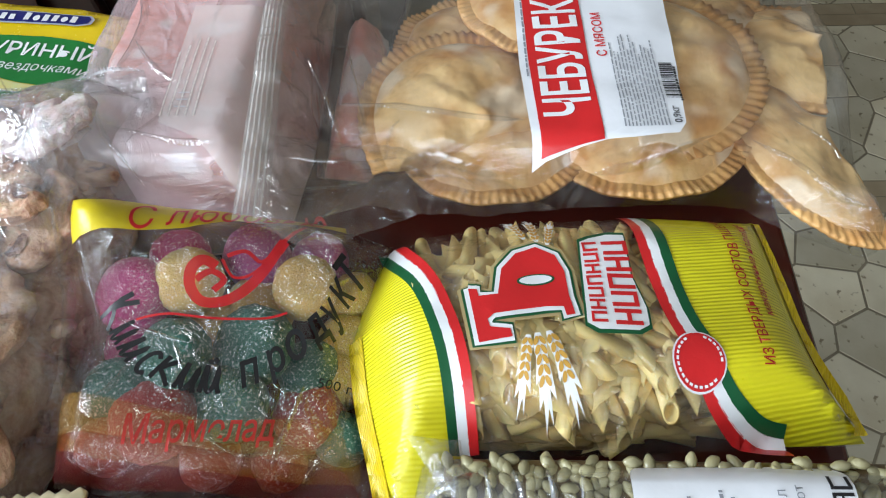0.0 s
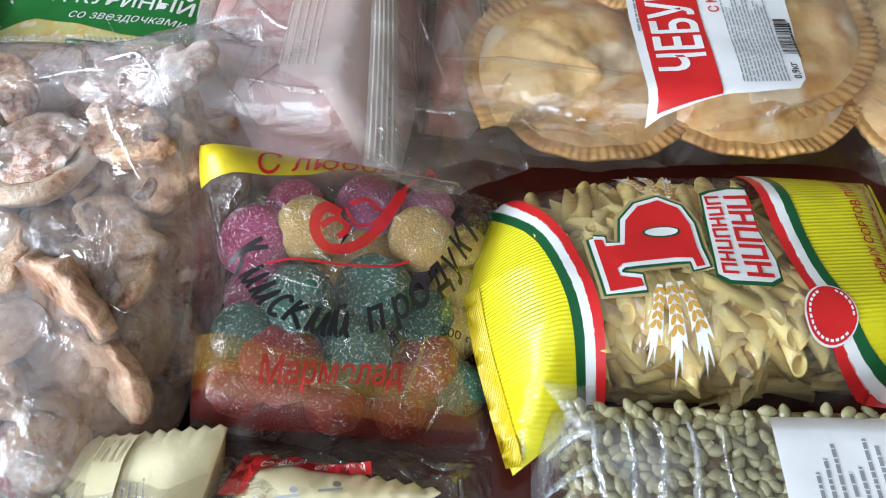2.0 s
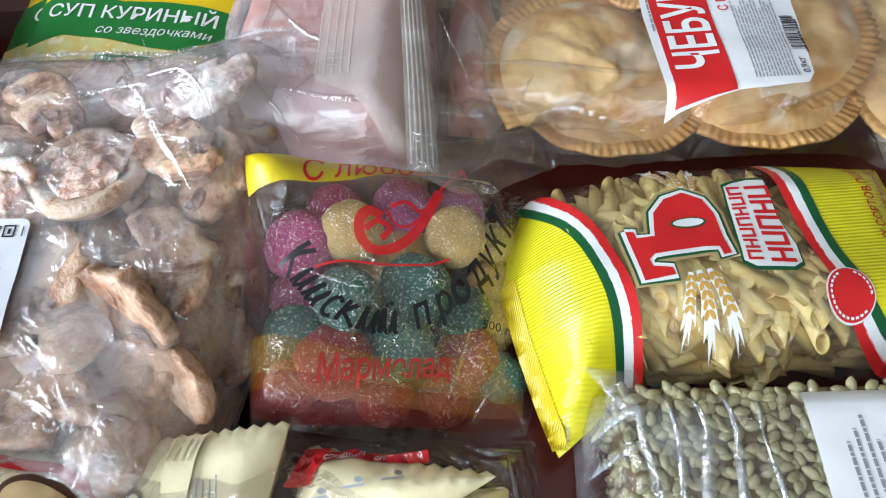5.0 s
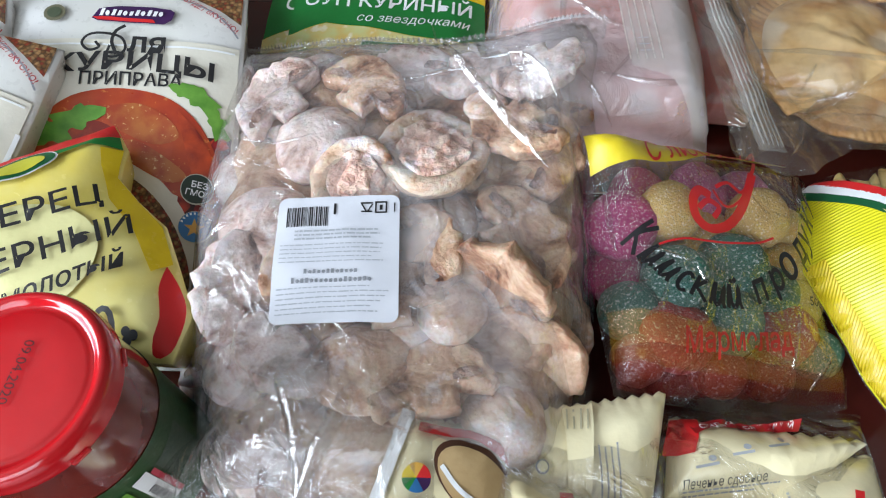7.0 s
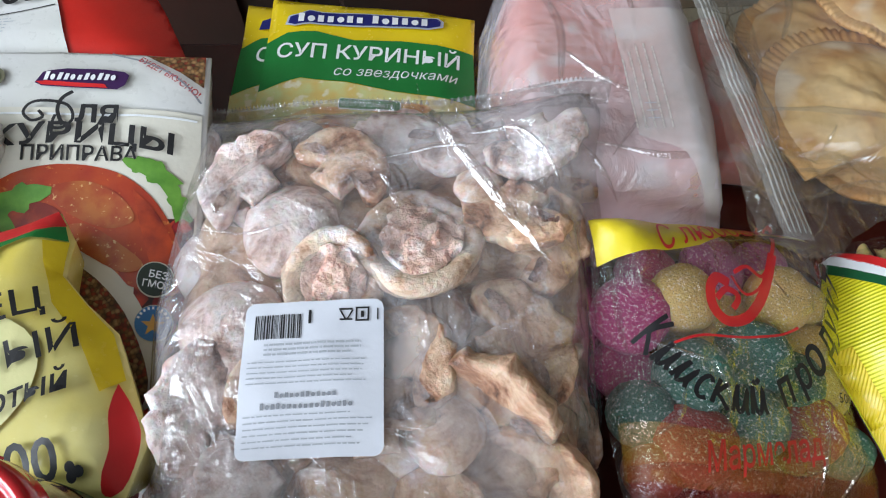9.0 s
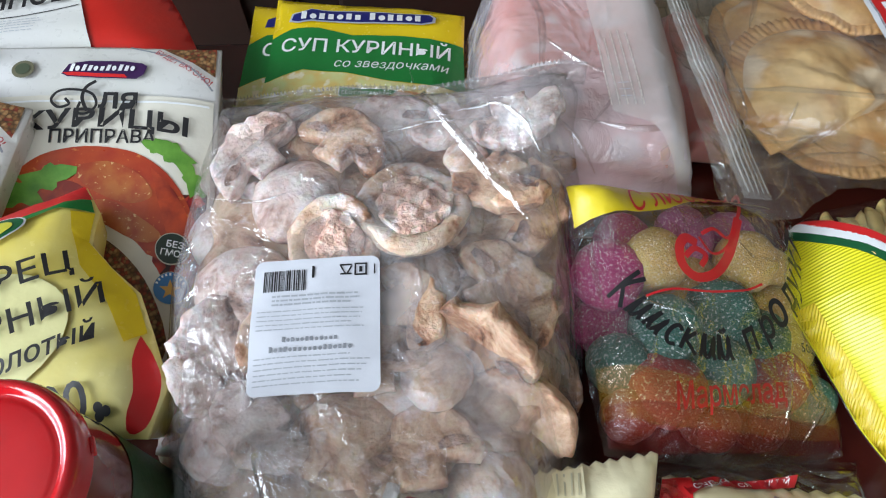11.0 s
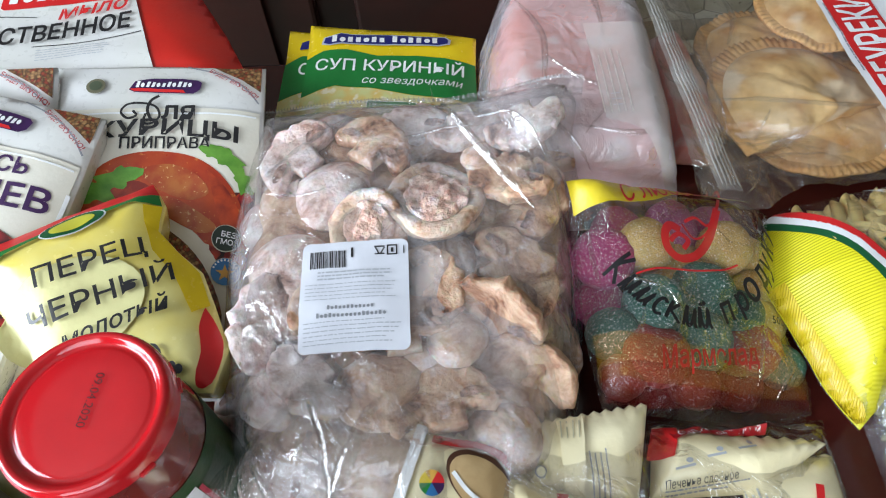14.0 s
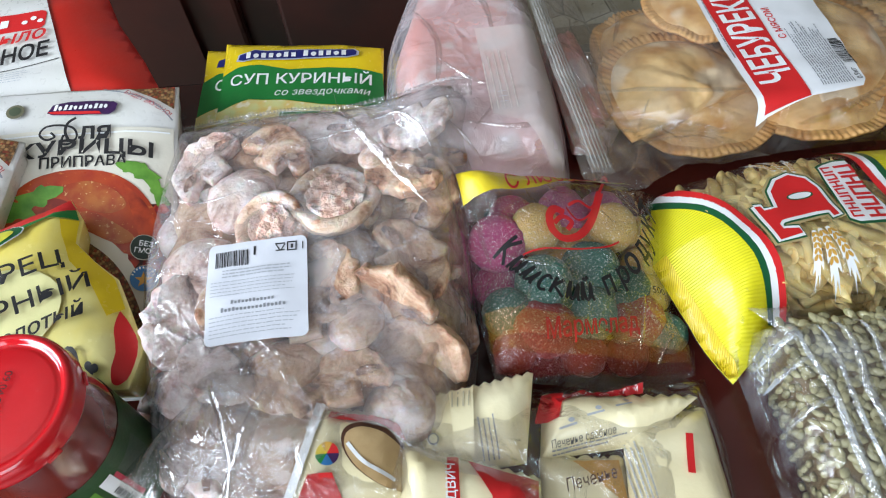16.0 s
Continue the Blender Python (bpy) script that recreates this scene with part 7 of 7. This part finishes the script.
decal("mark_face", fA, [disc((-0.203, 0.0215), 0.0023, n=14)], ink("cream ink", (0.72, 0.66, 0.45)), bA, 0.0011, 0.02)

bB, fB = biscuit_pack([(-0.145, 0.012, 0.038), (-0.088, 0.012, 0.050), (-0.050, 0.034, 0.046), (-0.137, 0.049, 0.045)], 0.016, 2, 0, "cream foil wrapped biscuit with red banner")
decal("red_end", fB, [[(-0.1455, 0.0300), (-0.1380, 0.0475), (-0.1250, 0.0475), (-0.1320, 0.0300)]], RED, bB, 0.0007)
bn = decal("banner", fB, ribbon(curve([(-0.131, 0.0400), (-0.118, 0.0450), (-0.108, 0.0430), (-0.096, 0.0420), (-0.080, 0.0425)], 5), 0.0042), DEEPRED, bB, 0.0010, 0.004)
lettering(fB, "СЭНДВИЧ", (-0.1270, 0.0405), 0.0180, WHITE, bn, 10, 0.0016, bold=0.014)
lettering(fB, "СЛИВОЧНЫЙ", (-0.1050, 0.0412), 0.0220, WHITE, bn, 0, 0.0016, bold=0.014)
lettering(fB, "Печенье сдобное", (-0.1380, 0.0150), 0.0360, BLACK, bB, 4, 0.0012, tall=1.1)
decal("fine_print", fB, fine_bars((-0.138, 0.0115), 0.042, 0.0030, 2, 4, 103, 0.4), GREY, bB, 0.0012, 0.02)
for k in ((-0.133, 0.0225), (-0.117, 0.0270), (-0.100, 0.0305)):
    decal("brand_mark", fB, [quad(k, 0.010, 0.0012, 8)], PALEGREY, bB, 0.0012, 0.02)
    decal("brand_mark", fB, [disc((k[0] + 0.007, k[1] + 0.004), 0.0018, 0.0013, 12)], PALEGREY, bB, 0.0012, 0.02)

bC, fC = biscuit_pack([(-0.283, -0.015, 0.074), (-0.218, -0.012, 0.064), (-0.214, 0.035, 0.066), (-0.262, 0.042, 0.086)], 0.014, 3, 0, "cream foil wrapped biscuit with biscuit picture")
decal("white_seal", fC, [[(-0.2625, 0.0430), (-0.2560, 0.0420), (-0.2760, -0.012), (-0.2830, -0.014)]], WHITE, bC, 0.0016, 0.004)
decal("banner", fC, ribbon(curve([(-0.255, 0.0345), (-0.243, 0.0325), (-0.232, 0.0320), (-0.223, 0.0270), (-0.217, 0.0230)], 5), 0.0050), RED, bC, 0.0012, 0.004)
decal("biscuit_picture", fC, [disc((-0.230, 0.012), 0.022, 0.013, angle=-38)], CHOC, bC, 0.0010)
decal("biscuit_picture", fC, [disc((-0.230, 0.0105), 0.0205, 0.0115, angle=-38)], DOUGH, bC, 0.0014)
decal("cream_line", fC, ribbon(curve([(-0.246, 0.018), (-0.238, 0.008), (-0.224, 0.000)], 5), 0.0020), WHITE, bC, 0.0018, 0.004)
for i, c in enumerate((RED, GOLDINK, YELLOW, GREEN, BLUE, PURPLE)):
    a0 = i * math.pi / 3
    decal("colour_wheel", fC, [[(-0.2560, 0.0130)] + [(-0.2560 + 0.0058 * math.cos(a0 + q * math.pi / 12), 0.0130 + 0.0058 * math.sin(a0 + q * math.pi / 12)) for q in range(5)]], c, bC, 0.0018, 0.01)
decal("red_foot", fC, [[(-0.272, -0.010), (-0.250, -0.008), (-0.254, 0.004), (-0.266, 0.004)]], RED, bC, 0.0014)

bD, fD = biscuit_pack([(-0.228, -0.045, 0.062), (-0.155, -0.050, 0.050), (-0.148, -0.002, 0.052), (-0.222, 0.022, 0.070)], 0.014, 4, 0, "cream foil wrapped biscuit with red corner")
decal("red_corner", fD, [[(-0.180, -0.048), (-0.157, -0.048), (-0.150, -0.004), (-0.186, 0.008), (-0.176, -0.012)]], RED, bD, 0.0010)
decal("red_strip", fD, [quad((-0.2000, -0.035), 0.0060, 0.046, -4)], RED, bD, 0.0010)
lettering(fD, "СЭНДВИЧ", (-0.1955, -0.028), 0.034, WHITE, bD, 86, 0.0014, bold=0.012)
decal("biscuit_picture", fD, [rounded((-0.186, -0.040), 0.018, 0.022, 0.005)], CHOC, bD, 0.0014)
decal("biscuit_picture", fD, [rounded((-0.1845, -0.0385), 0.015, 0.019, 0.004)], DOUGH, bD, 0.0018)

bE, fE = biscuit_pack([(-0.105, -0.035, 0.042), (-0.046, -0.040, 0.036), (-0.044, 0.030, 0.036), (-0.096, 0.024, 0.045)], 0.012, 5, 0, "cream foil wrapped biscuit with fine print")
decal("fine_print", fE, fine_bars((-0.088, -0.02), 0.034, 0.012, 5, 92, 107, 0.35), PALEGREY, bE, 0.0008, 0.02)
decal("banner", fE, [quad((-0.070, -0.008), 0.004, 0.022, -14)], RED, bE, 0.0010)
bF, fF = biscuit_pack([(-0.150, -0.040, 0.036), (-0.100, -0.040, 0.034), (-0.098, 0.008, 0.036), (-0.146, 0.012, 0.040)], 0.012, 6, 0, "cream foil wrapped biscuit with orange tint")
decal("orange_print", fF, [[(-0.128, 0.008), (-0.102, 0.006), (-0.103, -0.02), (-0.114, -0.010)]], ink("orange print", (0.70, 0.36, 0.06)), bF, 0.0008)
lettering(fF, "Печенье", (-0.135, -0.010), 0.030, CHOC, bF, 10, 0.0012, shear=0.3, tall=1.3)
bG, fG = biscuit_pack([(-0.345, -0.060, 0.040), (-0.290, -0.060, 0.050), (-0.288, -0.018, 0.056), (-0.335, -0.015, 0.044)], 0.012, 7, 0, "cream foil wrapped biscuit low in the bag")
